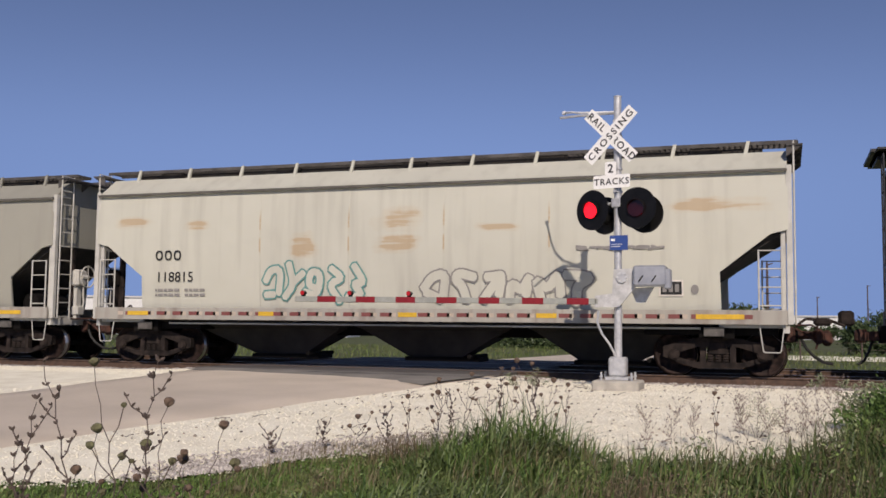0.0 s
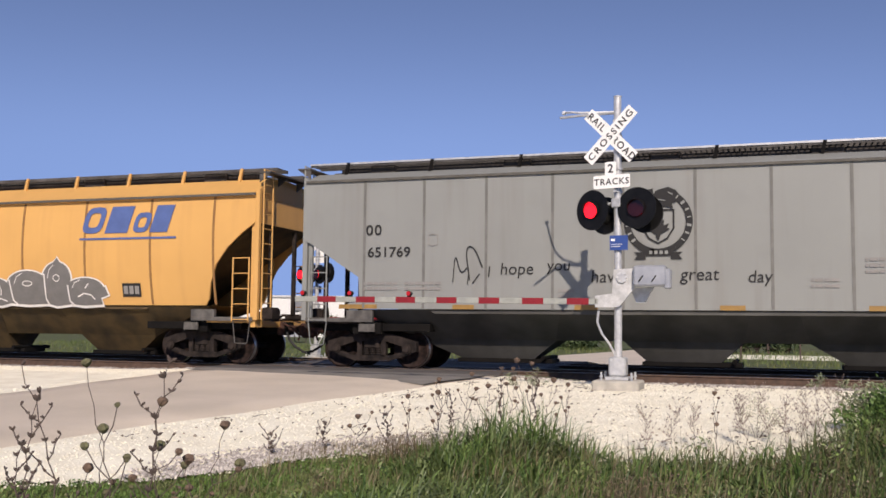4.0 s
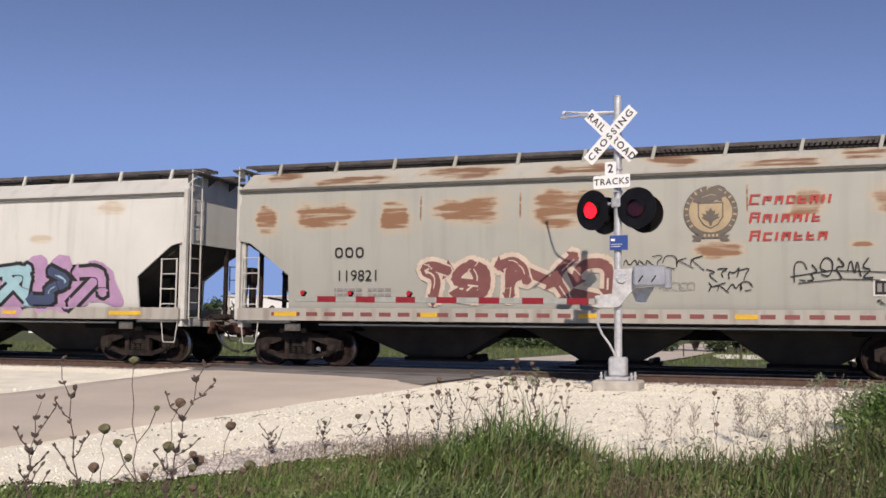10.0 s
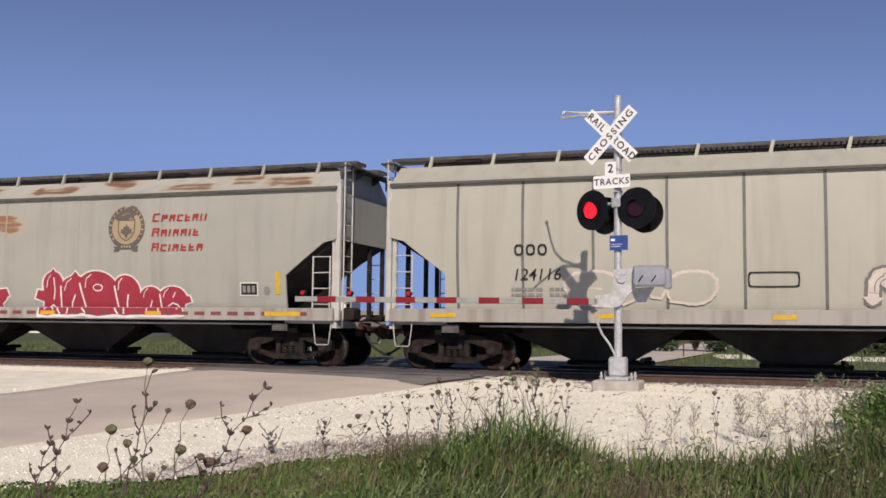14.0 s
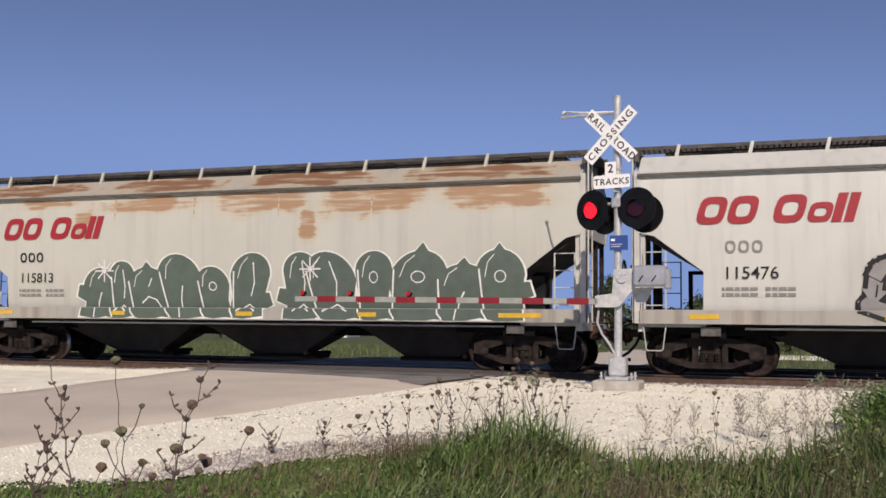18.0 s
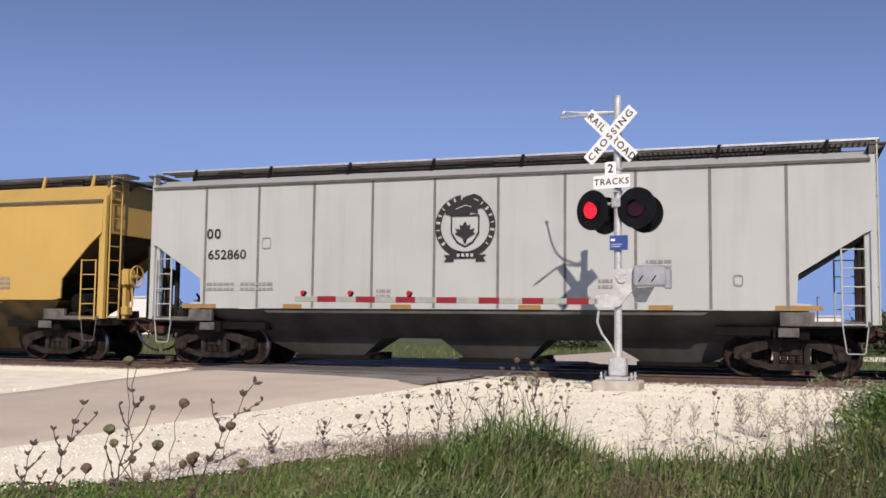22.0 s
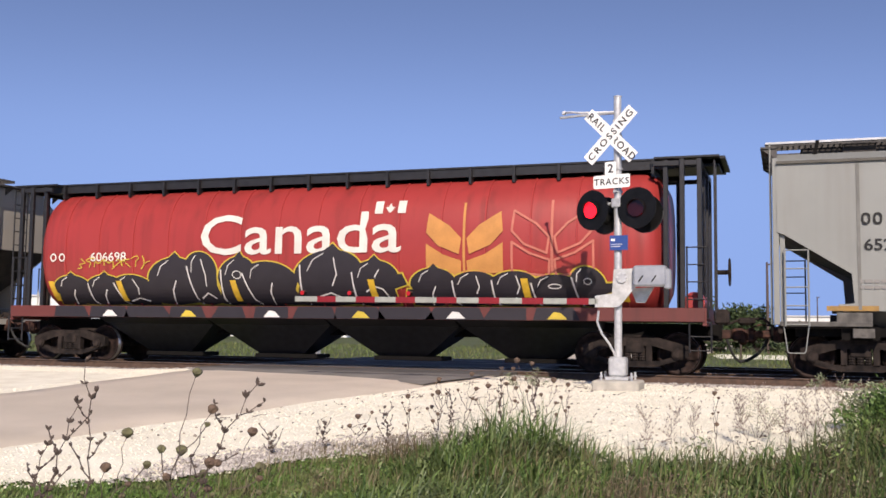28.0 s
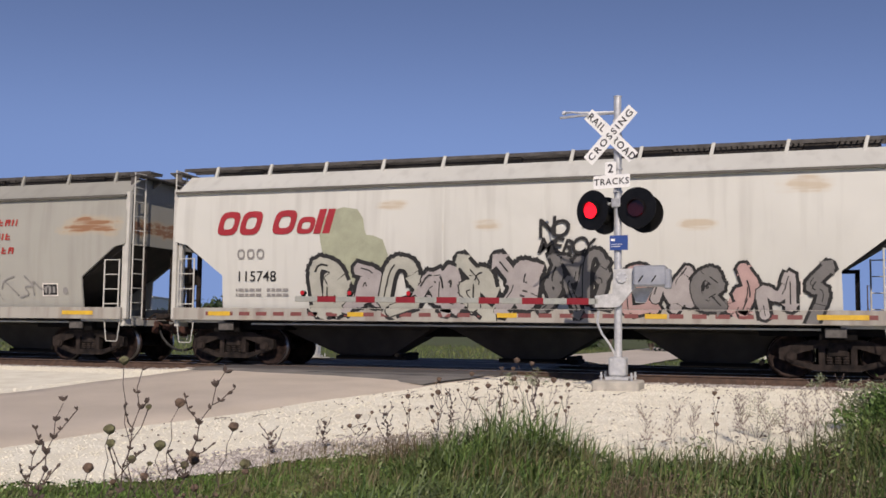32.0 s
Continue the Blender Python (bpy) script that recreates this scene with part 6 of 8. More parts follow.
outline_piece(MADE["A"], 21, -3.55, -0.85, 1.5, 2.42, 5, flat("graffiti_teal", (0.12, 0.3, 0.28)), 0.04)
outline_piece(MADE["A"], 22, 0.5, 4.4, 1.5, 2.25, 6, FAINT, 0.035)
tag_scrawl(MADE["A"], 23, 4.0, 5.9, 2.65, 2.72, 6, FAINT, 0.05)
brown, cream = flat("graffiti_brown", (0.2, 0.115, 0.07)), flat("graffiti_cream", (0.62, 0.52, 0.42))
bubble_piece(MADE["B"], 31, -2.9, 4.3, 1.25, 2.5, 5, brown, cream, flat("graffiti_seafoam", (0.27, 0.37, 0.32)), 0.07, label="brown bubble graffiti with cream outline")
tag_scrawl(MADE["B"], 33, -1.9, 1.2, 2.55, 2.85, 6, flat("graffiti_ochre", (0.35, 0.25, 0.12)), 0.05)
tag_scrawl(MADE["B"], 34, 5.1, 6.7, 2.2, 2.7, 4, FAINT, 0.06)
bubble_piece(MADE["I"], 41, -3.75, 0.75, 1.5, 2.55, 5, flat("graffiti_maroon", (0.2, 0.075, 0.07)), cream, None, 0.06, label="maroon graffiti with pale outline")
tag_scrawl(MADE["I"], 42, 0.95, 2.6, 2.2, 2.5, 6, INK, 0.018)
tag_scrawl(MADE["I"], 44, 0.8, 2.4, 1.75, 1.98, 10, FAINT, 0.016)
tag_scrawl(MADE["I"], 45, 2.6, 3.5, 1.98, 2.26, 4, INK, 0.026)
tag_scrawl(MADE["I"], 46, 2.65, 3.5, 1.72, 1.95, 4, INK, 0.026)
tag_scrawl(MADE["I"], 43, 4.3, 5.8, 1.95, 2.4, 6, INK, 0.028)
decal(MADE["I"], "graffiti_tag", ribbon([(4.25, 2.05), (5.0, 2.17), (6.3, 2.12), (6.9, 2.2)], 0.02) + ribbon([(4.4, 1.92), (5.2, 2.0), (5.9, 1.98)], 0.018), INK, 3)
tag_scrawl(MADE["I"], 47, 5.8, 7.0, 1.5, 1.62, 6, INK, 0.018)
olive, navy, sky_blue, lilac = flat("graffiti_olive", (0.38, 0.34, 0.05)), flat("graffiti_navy", (0.05, 0.07, 0.14)), flat("graffiti_light_blue", (0.3, 0.5, 0.56)), flat("graffiti_lilac", (0.42, 0.26, 0.42))
bubble_piece(MADE["J"], 51, -4.1, 1.2, 1.3, 2.4, 5, olive, flat("graffiti_wine", (0.2, 0.04, 0.09)), flat("graffiti_mid_blue", (0.12, 0.25, 0.42)), 0.05, label="olive wild-style graffiti with blue shadow")
bubble_piece(MADE["J"], 52, 1.5, 6.4, 1.3, 2.5, 4, (navy, sky_blue, navy, lilac), INK, lilac, 0.06, label="navy and light blue graffiti", shine=sky_blue)
decal(MADE["J"], "graffiti", [blob(random.Random(8), -5.55, 1.8, 0.4, 0.36, 20, 0.1, 0.25)], flat("graffiti_heart_red", (0.3, 0.06, 0.06)), 1, "faded red heart-like patch")
bubble_piece(MADE["L"], 61, 1.9, 6.6, 1.3, 2.3, 5, (flat("graffiti_chalk", (0.66, 0.6, 0.52)), flat("graffiti_taupe", (0.24, 0.19, 0.17))), flat("graffiti_grey_line", (0.2, 0.18, 0.17)), None, 0.035, label="chalky graffiti with dark outline")
outline_piece(MADE["L"], 62, -4.2, -1.1, 1.5, 2.2, 3, flat("graffiti_chalk", (0.66, 0.6, 0.52)), 0.06)
tag_scrawl(MADE["L"], 63, 7.6, 8.3, 3.05, 3.6, 4, white_line, 0.045)
decal(MADE["L"], "graffiti", [blob(random.Random(6), 6.55, 2.5, 0.5, 0.16, 20)], flat("graffiti_mint", (0.25, 0.5, 0.4)), 1)
decal(MADE["L"], "data_panel", ring(0.0, 2.0, 0.5, 0.16, 0.03, 12, 0.2), INK, 1)
throw_up(MADE["M"], 71, -4.75, -1.45, 1.25, 2.25, 4, flat("graffiti_crimson", (0.36, 0.03, 0.05)), white_line, None, 0.05, label="crimson bubble graffiti with white outline")
throw_up(MADE["M"], 72, -0.05, 2.9, 1.2, 2.3, 4, flat("graffiti_crimson", (0.36, 0.03, 0.05)), white_line, None, 0.06)
throw_up(MADE["M"], 73, 2.95, 4.2, 1.2, 1.95, 2, flat("graffiti_crimson", (0.36, 0.03, 0.05)), white_line, None, 0.05)
tag_scrawl(MADE["P"], 81, -7.95, -6.3, 2.85, 3.7, 5, white_line, 0.05)
decal(MADE["P"], "primer_patch", [[(-8.25, 4.15), (-6.1, 4.15), (-6.25, 3.4), (-6.2, 2.3), (-7.0, 2.15), (-8.2, 3.0)]], flat("primer_grey", (0.3, 0.27, 0.25)), 0, "grey primer patch")
tag_scrawl(MADE["P"], 82, -6.2, -5.4, 1.6, 2.0, 4, flat("graffiti_wine", (0.2, 0.04, 0.09)), 0.03)
tag_scrawl(MADE["P"], 83, -2.9, 0.4, 1.6, 2.3, 5, FAINT, 0.05)
for px, pz in ((-5.3, 3.9), (-2.4, 3.6), (0.9, 3.1)):
    paint_bar(MADE["P"], px, pz, 0.15, 0.15, FAINT, "primer_patch")
charcoal = flat("graffiti_charcoal", (0.16, 0.155, 0.15))
bubble_piece(MADE["Q"], 91, -3.85, 0.2, 1.1, 2.4, 4, flat("graffiti_silver", (0.3, 0.29, 0.28)), INK, None, 0.06, label="silver and black graffiti")
tag_scrawl(MADE["Q"], 92, 2.45, 3.6, 1.65, 2.2, 4, INK, 0.03)
tag_scrawl(MADE["Q"], 93, 3.7, 6.3, 1.7, 2.25, 7, flat("graffiti_wine", (0.2, 0.04, 0.09)), 0.025)
green_dk = flat("graffiti_dark_green", (0.095, 0.13, 0.105))
for sd, a, b, n in ((101, -4.5, 0.6, 6), (102, 1.3, 7.0, 6)):
    throw_up(MADE["S"], sd, a, b, 1.12, 2.7, n, green_dk, flat("graffiti_pale_line", (0.78, 0.79, 0.74)), None, 0.05, label="dark green bubble graffiti with pale outline")
    star = []
    for k in range(4):
        ca, sa = math.cos(k * 0.785) * 0.27, math.sin(k * 0.785) * 0.27
        star += ribbon([(a + 0.6 - ca, 2.3 - sa), (a + 0.6 + ca, 2.3 + sa)], 0.035)
    decal(MADE["S"], "graffiti_star", star, white_line, 7)
bubble_piece(MADE["T"], 111, -4.8, -3.0, 1.45, 2.3, 3, flat("graffiti_aqua", (0.3, 0.42, 0.4)), charcoal, None, 0.05)
tag_scrawl(MADE["T"], 112, 0.35, 1.3, 1.65, 2.1, 4, INK, 0.03)
tag_scrawl(MADE["T"], 113, 5.7, 6.7, 2.0, 2.35, 3, INK, 0.03)
tag_scrawl(MADE["T"], 114, -6.0, -5.2, 1.75, 1.95, 5, INK, 0.02)
throw_up(MADE["U"], 121, -4.35, -0.95, 1.2, 2.05, 4, (flat("graffiti_salmon", (0.58, 0.3, 0.24)), flat("graffiti_pink", (0.58, 0.36, 0.36))), flat("graffiti_pale_pink", (0.66, 0.5, 0.46)), None, 0.05, label="faded salmon bubble graffiti")
tag_scrawl(MADE["U"], 122, -1.3, -0.3, 1.6, 2.5, 3, INK, 0.03)
outline_piece(MADE["U"], 123, -0.6, 2.9, 1.5, 2.15, 4, INK, 0.03)
outline_piece(MADE["U"], 124, 3.2, 5.8, 1.5, 2.4, 3, INK, 0.03)
decal(MADE["d"], "graffiti_shadow", [blob(random.Random(60 + i), -2.4 + 0.85 * i, 2.42, 0.35, 0.2, 20, 0.3, 0.3) for i in range(6)], flat("graffiti_turquoise", (0.13, 0.38, 0.38)), 0.5)
bubble_piece(MADE["d"], 131, -3.0, 2.95, 1.15, 2.6, 5, (flat("graffiti_amber", (0.52, 0.33, 0.09)), flat("graffiti_gold", (0.5, 0.28, 0.1))), flat("graffiti_brick", (0.24, 0.03, 0.025)), INK, 0.07, label="amber and coral graffiti with black shadow", shine=cream)
outline_piece(MADE["d"], 132, -5.1, -3.3, 1.5, 2.5, 2, flat("graffiti_grey_teal", (0.3, 0.34, 0.32)), 0.08)
tag_scrawl(MADE["d"], 133, 2.8, 5.6, 1.6, 2.4, 4, FAINT, 0.07)
decal(MADE["e"], "graffiti_shadow", [blob(random.Random(9), -3.6, 2.6, 0.8, 1.0, 26, 0, 0.25)], flat("graffiti_sage", (0.36, 0.38, 0.27)), 0)
bubble_piece(MADE["e"], 141, -4.6, 0.8, 1.1, 2.6, 6, (flat("graffiti_pale_sage", (0.42, 0.42, 0.36)), flat("graffiti_dove", (0.38, 0.35, 0.34))), INK, None, 0.06, label="sage and black graffiti figures", strokes=4)
bubble_piece(MADE["e"], 142, 0.9, 2.4, 1.3, 2.6, 3, charcoal, INK, None, 0.05)
marker(MADE["e"], "NO", 1.1, 3.14, 0.36, INK, 1.0)
marker(MADE["e"], "MERCY", 1.08, 2.74, 0.32, INK, 0.95)
tag_scrawl(MADE["e"], 143, 1.85, 2.2, 3.1, 3.35, 2, INK, 0.04)
bubble_piece(MADE["e"], 144, 2.7, 6.9, 1.15, 2.35, 6, (flat("graffiti_dusty_pink", (0.45, 0.3, 0.28)), flat("graffiti_dove", (0.38, 0.35, 0.34)), charcoal), INK, None, 0.04)
tag_scrawl(MADE["f"], 151, 4.0, 6.0, 1.6, 2.2, 4, FAINT, 0.04)

# yellow and orange hoppers
reporting_mark(MADE["W"], 3, -6.62, 3.09, 0.3, INK, 0.25)
words(MADE["W"], "car_number", "51474", -6.38, 2.52, 0.27, INK, 1.1, 0, 0.006, label="black stencilled number")
small_print(MADE["W"], -7.2, 2.12, FAINT, 2, 2, 0.4)
paint_bar(MADE["W"], -5.26, 2.77, 0.22, 0.26, flat("rust_brown_patch", (0.26, 0.15, 0.05)), "patch")
for px in (-4.51, 4.65, -7.46):
    paint_bar(MADE["W"], px, 2.05, 0.07, 0.45, flat("rust_brown_patch", (0.26, 0.15, 0.05)), "patch")
for px in (-1.99, 3.15):
    panel_box(MADE["W"], px, 2.04, 0.5, 0.28, flat("rust_brown_patch", (0.26, 0.15, 0.05)), False)
tag_scrawl(MADE["W"], 161, -1.7, -1.0, 1.8, 2.4, 2, INK, 0.03)
small_print(MADE["W"], -0.5, 2.05, FAINT, 1, 2, 0.6)
small_print(MADE["W"], 5.2, 2.1, FAINT, 1, 3, 0.6)
for key, num in (("E", "51043"), ("Y", "51266")):
    reporting_mark(MADE[key], 3, -6.9, 2.68, 0.25, INK, 0.2)
    words(MADE[key], "car_number", num, -6.68, 2.18, 0.26, INK, 1.1, 0, 0.004, label="black stencilled number")
    panel_box(MADE[key], 5.5, 1.82, 0.55, 0.34)
    wordmark(MADE[key], 4.05, 6.75, 3.6, 0.68, DMBLUE, ((1.0, 1), (1.25, 1), (0.75, 0.75), (0.95, 1)), 0.3, (0, 2))
    paint_bar(MADE[key], 5.4, 3.12, 2.9, 0.05, DMBLUE, "wordmark_rule")
throw_up(MADE["Y"], 171, -4.5, -1.8, 1.45, 2.55, 4, flat("graffiti_slate_violet", (0.17, 0.155, 0.19)), white_line, None, 0.045, label="slate-violet graffiti with white outline")
rusty_ink = flat("graffiti_rust_line", (0.36, 0.13, 0.05))
tag_scrawl(MADE["Y"], 172, -5.1, -1.2, 1.7, 2.2, 8, rusty_ink, 0.04)
tag_scrawl(MADE["Y"], 173, 5.7, 7.7, 1.9, 2.35, 6, rusty_ink, 0.04)
tag_scrawl(MADE["Y"], 174, 2.0, 5.0, 1.8, 2.4, 5, rusty_ink, 0.04)
throw_up(MADE["E"], 181, -6.0, -2.85, 1.45, 2.45, 5, flat("graffiti_bottle_green", (0.03, 0.12, 0.045)), white_line, None, 0.05, label="bottle-green graffiti with white outline")
throw_up(MADE["E"], 182, -2.6, 4.5, 1.45, 2.55, 8, charcoal, white_line, None, 0.05, label="charcoal graffiti with white outline")
tag_scrawl(MADE["E"], 183, -8.4, -7.1, 2.8, 3.9, 5, white_line, 0.04)

# red cylindrical hoppers
for key, num in (("K", "606381"), ("b", "606698"), ("cyl", "606140")):
    car = MADE[key]
    words(car, "country_name", "Canada", -0.5, 3.15, 0.95, OFFWHITE, 1.3, 0, 0.012, True, "large off-white word")
    for fx, fw in ((1.55, 0.2), (2.12, 0.2)):
        paint_bar(car, fx, 3.72, fw, 0.3, OFFWHITE, "flag_bar", 0, True)
    decal(car, "flag_leaf", [[(1.83 + a * 0.6, 3.7 + b * 0.6) for a, b in ((0, 0.2), (0.07, 0.05), (0.2, 0.03), (0.1, -0.1), (0, -0.2), (-0.1, -0.1), (-0.2, 0.03), (-0.07, 0.05))]], OFFWHITE, 1, "", True)
    words(car, "car_number", num, -5.85, 2.66, 0.22, OFFWHITE, 1.15, 0, 0.004, True, "white stencilled number")
    decal(car, "company_mark", ring(-7.55, 2.66, 0.1, 0.11, 0.04, 12) + ring(-7.28, 2.66, 0.1, 0.11, 0.04, 12), OFFWHITE, 1, "dark stencilled company initials", True)
    # two ears of wheat
    for ox, mt, solid_leaf in ((3.65, TANINK, True), (5.65, flat("wheat_line", (0.55, 0.17, 0.12)), False)):
        polys = []
        for sx in (-1, 1):
            leaf = [(0.06, 2.95), (0.35, 3.25), (0.85, 3.55), (0.9, 3.1), (0.62, 2.8), (0.12, 2.6)]
            leaf2 = [(0.06, 2.45), (0.5, 2.6), (0.9, 2.85), (0.9, 2.2), (0.08, 2.1)]
            for lf in (leaf, leaf2):
                q = [(ox + sx * a, b) for a, b in lf]
                if solid_leaf:
                    # split into bands so that it follows the curved shell
                    polys.append(q)
                else:
                    polys += ribbon(q + [q[0]], 0.05)
        polys += ribbon([(ox, 2.0 + 0.25 * i) for i in range(8)], 0.06)
        decal(car, "wheat_ear", polys, mt, 1, "stylised ear of wheat", True)
    for bx in (-7.6, -5.5, -2.2, 1.43, 5.07, 7.2):
        paint_bar(car, bx, 1.8, 0.16, 0.5, YELLOWT, "yellow_strip", -0.12, True, 9)
black_p, yellow_p = flat("graffiti_black", (0.022, 0.018, 0.025)), flat("graffiti_yellow", (0.6, 0.45, 0.05))
for sd, a, b, lo, hi, n in ((191, -7.5, -4.6, 1.46, 2.2, 3), (195, -4.6, 1.9, 1.46, 2.75, 6), (196, 2.4, 6.8, 1.46, 2.3, 5)):
    throw_up(MADE["b"], sd, a, b, lo, hi, n, black_p, yellow_p, None, 0.045, True, "black graffiti with yellow outline", white_line)
for i in range(12):
    rr = random.Random(400 + i)
    x, w = -6.9 + i * 1.15, rr.uniform(0.45, 0.75)
    sp = Shape()
    sp.add([(x - w, -1.584, 1.14), (x + w, -1.584, 1.14), (x + w * rr.uniform(0.6, 1.0), -1.584, 1.41), (x - w * rr.uniform(0.6, 1.0), -1.584, 1.41)], [(0, 1, 2, 3)])
    part("graffiti", sp, black_p, MADE["b"])
    if i % 2:
        sp = Shape()
        sp.add([(x - 0.2, -1.588, 1.16), (x + 0.25, -1.588, 1.16), (x + 0.1, -1.588, 1.3), (x - 0.05, -1.588, 1.32)], [(0, 1, 2, 3)])
        part("graffiti_shine", sp, white_line if i % 4 == 1 else yellow_p, MADE["b"])
tag_scrawl(MADE["b"], 192, -6.8, -4.6, 2.35, 2.65, 8, flat("graffiti_yellow", (0.6, 0.45, 0.05)), 0.025, True)
bubble_piece(MADE["K"], 193, 2.1, 4.5, 1.5, 2.2, 4, flat("graffiti_pewter", (0.3, 0.25, 0.25)), white_line, None, 0.035, True, "pewter graffiti with white outline")
tag_scrawl(MADE["K"], 194, -2.0, -0.4, 1.55, 2.1, 5, INK, 0.08, True)


# ---- gravel, grass and weeds ----
def leaf_material(name, a, b, rough=0.6, other=None, patch=0.9):
    """Leaf tones picked blade by blade; other: the tones of a second growth that takes over in patches."""
    m, t, bs = nodes_of(name, rough)
    n, ln = t.nodes, t.links
    g = n.new("ShaderNodeNewGeometry")
    ra = n.new("ShaderNodeValToRGB")
    ra.color_ramp.elements[0].color, ra.color_ramp.elements[1].color = rgba(a), rgba(b)
    ln.new(g.outputs["Random Per Island"], ra.inputs[0])
    out = ra.outputs[0]
    if other:
        r2 = n.new("ShaderNodeValToRGB")
        r2.color_ramp.elements[0].color, r2.color_ramp.elements[1].color = rgba(other[0]), rgba(other[1])
        ln.new(g.outputs["Random Per Island"], r2.inputs[0])
        tc = n.new("ShaderNodeTexCoord")
        no = n.new("ShaderNodeTexNoise")
        no.inputs["Scale"].default_value, no.inputs["Detail"].default_value = patch, 4
        ln.new(tc.outputs["Object"], no.inputs["Vector"])
        mr = n.new("ShaderNodeMapRange")
        mr.inputs["From Min"].default_value, mr.inputs["From Max"].default_value = 0.45, 0.6
        ln.new(no.outputs[0], mr.inputs[0])
        mx = n.new("ShaderNodeMix")
        mx.data_type = "RGBA"
        ln.new(mr.outputs[0], mx.inputs[0]), ln.new(out, mx.inputs[6]), ln.new(r2.outputs[0], mx.inputs[7])
        out = mx.outputs[2]
    ln.new(out, bs.inputs["Base Color"])
    return m


def raw_mesh(name, verts, faces):
    """A mesh from numpy arrays of vertices and of equal faces."""
    me = bpy.data.meshes.new(name)
    k = faces.shape[1]
    me.vertices.add(len(verts))
    me.vertices.foreach_set("co", verts.astype(np.float32).ravel())
    me.loops.add(faces.size)
    me.loops.foreach_set("vertex_index", faces.astype(np.int32).ravel())
    me.polygons.add(len(faces))
    me.polygons.foreach_set("loop_start", np.arange(0, faces.size, k, dtype=np.int32))
    me.update(calc_edges=True)
    return me


def stones(name, points, lo, hi, material, label, category, seed):
    """Angular pebbles, each a knocked-about octahedron."""
    rng = np.random.default_rng(seed)
    n = len(points)
    base = np.array([(1, 0, 0), (0, 1, 0), (-1, 0, 0), (0, -1, 0), (0, 0, 1), (0, 0, -1)], float)
    tri = np.array([(0, 1, 4), (1, 2, 4), (2, 3, 4), (3, 0, 4), (1, 0, 5), (2, 1, 5), (3, 2, 5), (0, 3, 5)])
    size = rng.uniform(lo, hi, (n, 1, 1)) * rng.uniform(0.6, 1.25, (n, 1, 3)) * np.array([1, 1, 0.7])
    v = base[None] * size * rng.uniform(0.7, 1.3, (n, 6, 1))
    a = rng.uniform(0, 6.28, n)
    c, s_ = np.cos(a)[:, None], np.sin(a)[:, None]
    x, y = v[..., 0] * c - v[..., 1] * s_, v[..., 0] * s_ + v[..., 1] * c
    v[..., 0], v[..., 1] = x, y
    v += np.array(points)[:, None, :]
    f = tri[None] + (np.arange(n) * 6)[:, None, None]
    return solid(name, raw_mesh(name, v.reshape(-1, 3), f.reshape(-1, 3)), material, label, category, kind="stuff")


rng = np.random.default_rng(4)
pts, grey_pts, slate_pts = [], [], []
while len(pts) < 46000:
    x, y = rng.uniform(-24, 7), rng.uniform(-16.2, -2.3)
    if y > verge(x) - 0.3 and not (road_left(y) - 0.02 < x < road_right(y) + 0.02) and (x > -13 or y > -5):
        if -6.2 < x < -3.3 and verge(x) - 0.2 < y < verge(x) + 1.5 and rng.random() < 0.75 * (1 - (y - verge(x)) / 1.6):
            slate_pts.append((x, y, land(x, y) + 0.03))
        else:
            pts.append((x, y, land(x, y) + 0.025))
while len(slate_pts) < 4500:
    x = rng.uniform(-6.4, -2.6)
    y = verge(x) + rng.uniform(-0.2, 1.5)
    k = 1 - (y - verge(x)) / 1.5
    if rng.random() < k * min(1, (x + 6.4) / 0.9, (-2.6 - x) / 1.4) * (0.6 + 0.9 * noise.noise((x * 1.3, y * 1.3, 5.0))):
        slate_pts.append((x, y, land(x, y) + 0.036))
for _ in range(14000):
    x, y = rng.uniform(-26, 9), rng.uniform(-2.75, -0.9)
    if not -13.1 < x < -5.5:
        grey_pts.append((x, y, (land(x, y) + 0.025 if y < -1.9 else -0.19) + rng.uniform(-0.01, 0.02)))
for _ in range(5000):
    x, y = rng.uniform(-1.6, 10), -2.0 - 1.3 * rng.random() ** 1.5
    if rng.random() < 0.4 + 0.12 * (x + 1.6):
        grey_pts.append((x, y, land(x, y) + 0.04))
PEBBLE = leaf_material("limestone_chips", (0.74, 0.69, 0.555), (0.93, 0.9, 0.77), 0.95)
stones("limestone_chips", pts, 0.006, 0.021, PEBBLE, "loose pale limestone chips on the shoulder", "gravel", 1)
stones("slate_chips", slate_pts, 0.012, 0.034, leaf_material("slate_chip", (0.26, 0.235, 0.22), (0.7, 0.65, 0.6), 0.95), "loose blue-grey stones along the grass edge", "gravel", 2)
stones("ballast_stones", grey_pts, 0.022, 0.05, leaf_material("ballast_stone", (0.2, 0.18, 0.165), (0.6, 0.56, 0.52), 0.95), "grey ballast stones beside the rail", "ballast", 3)


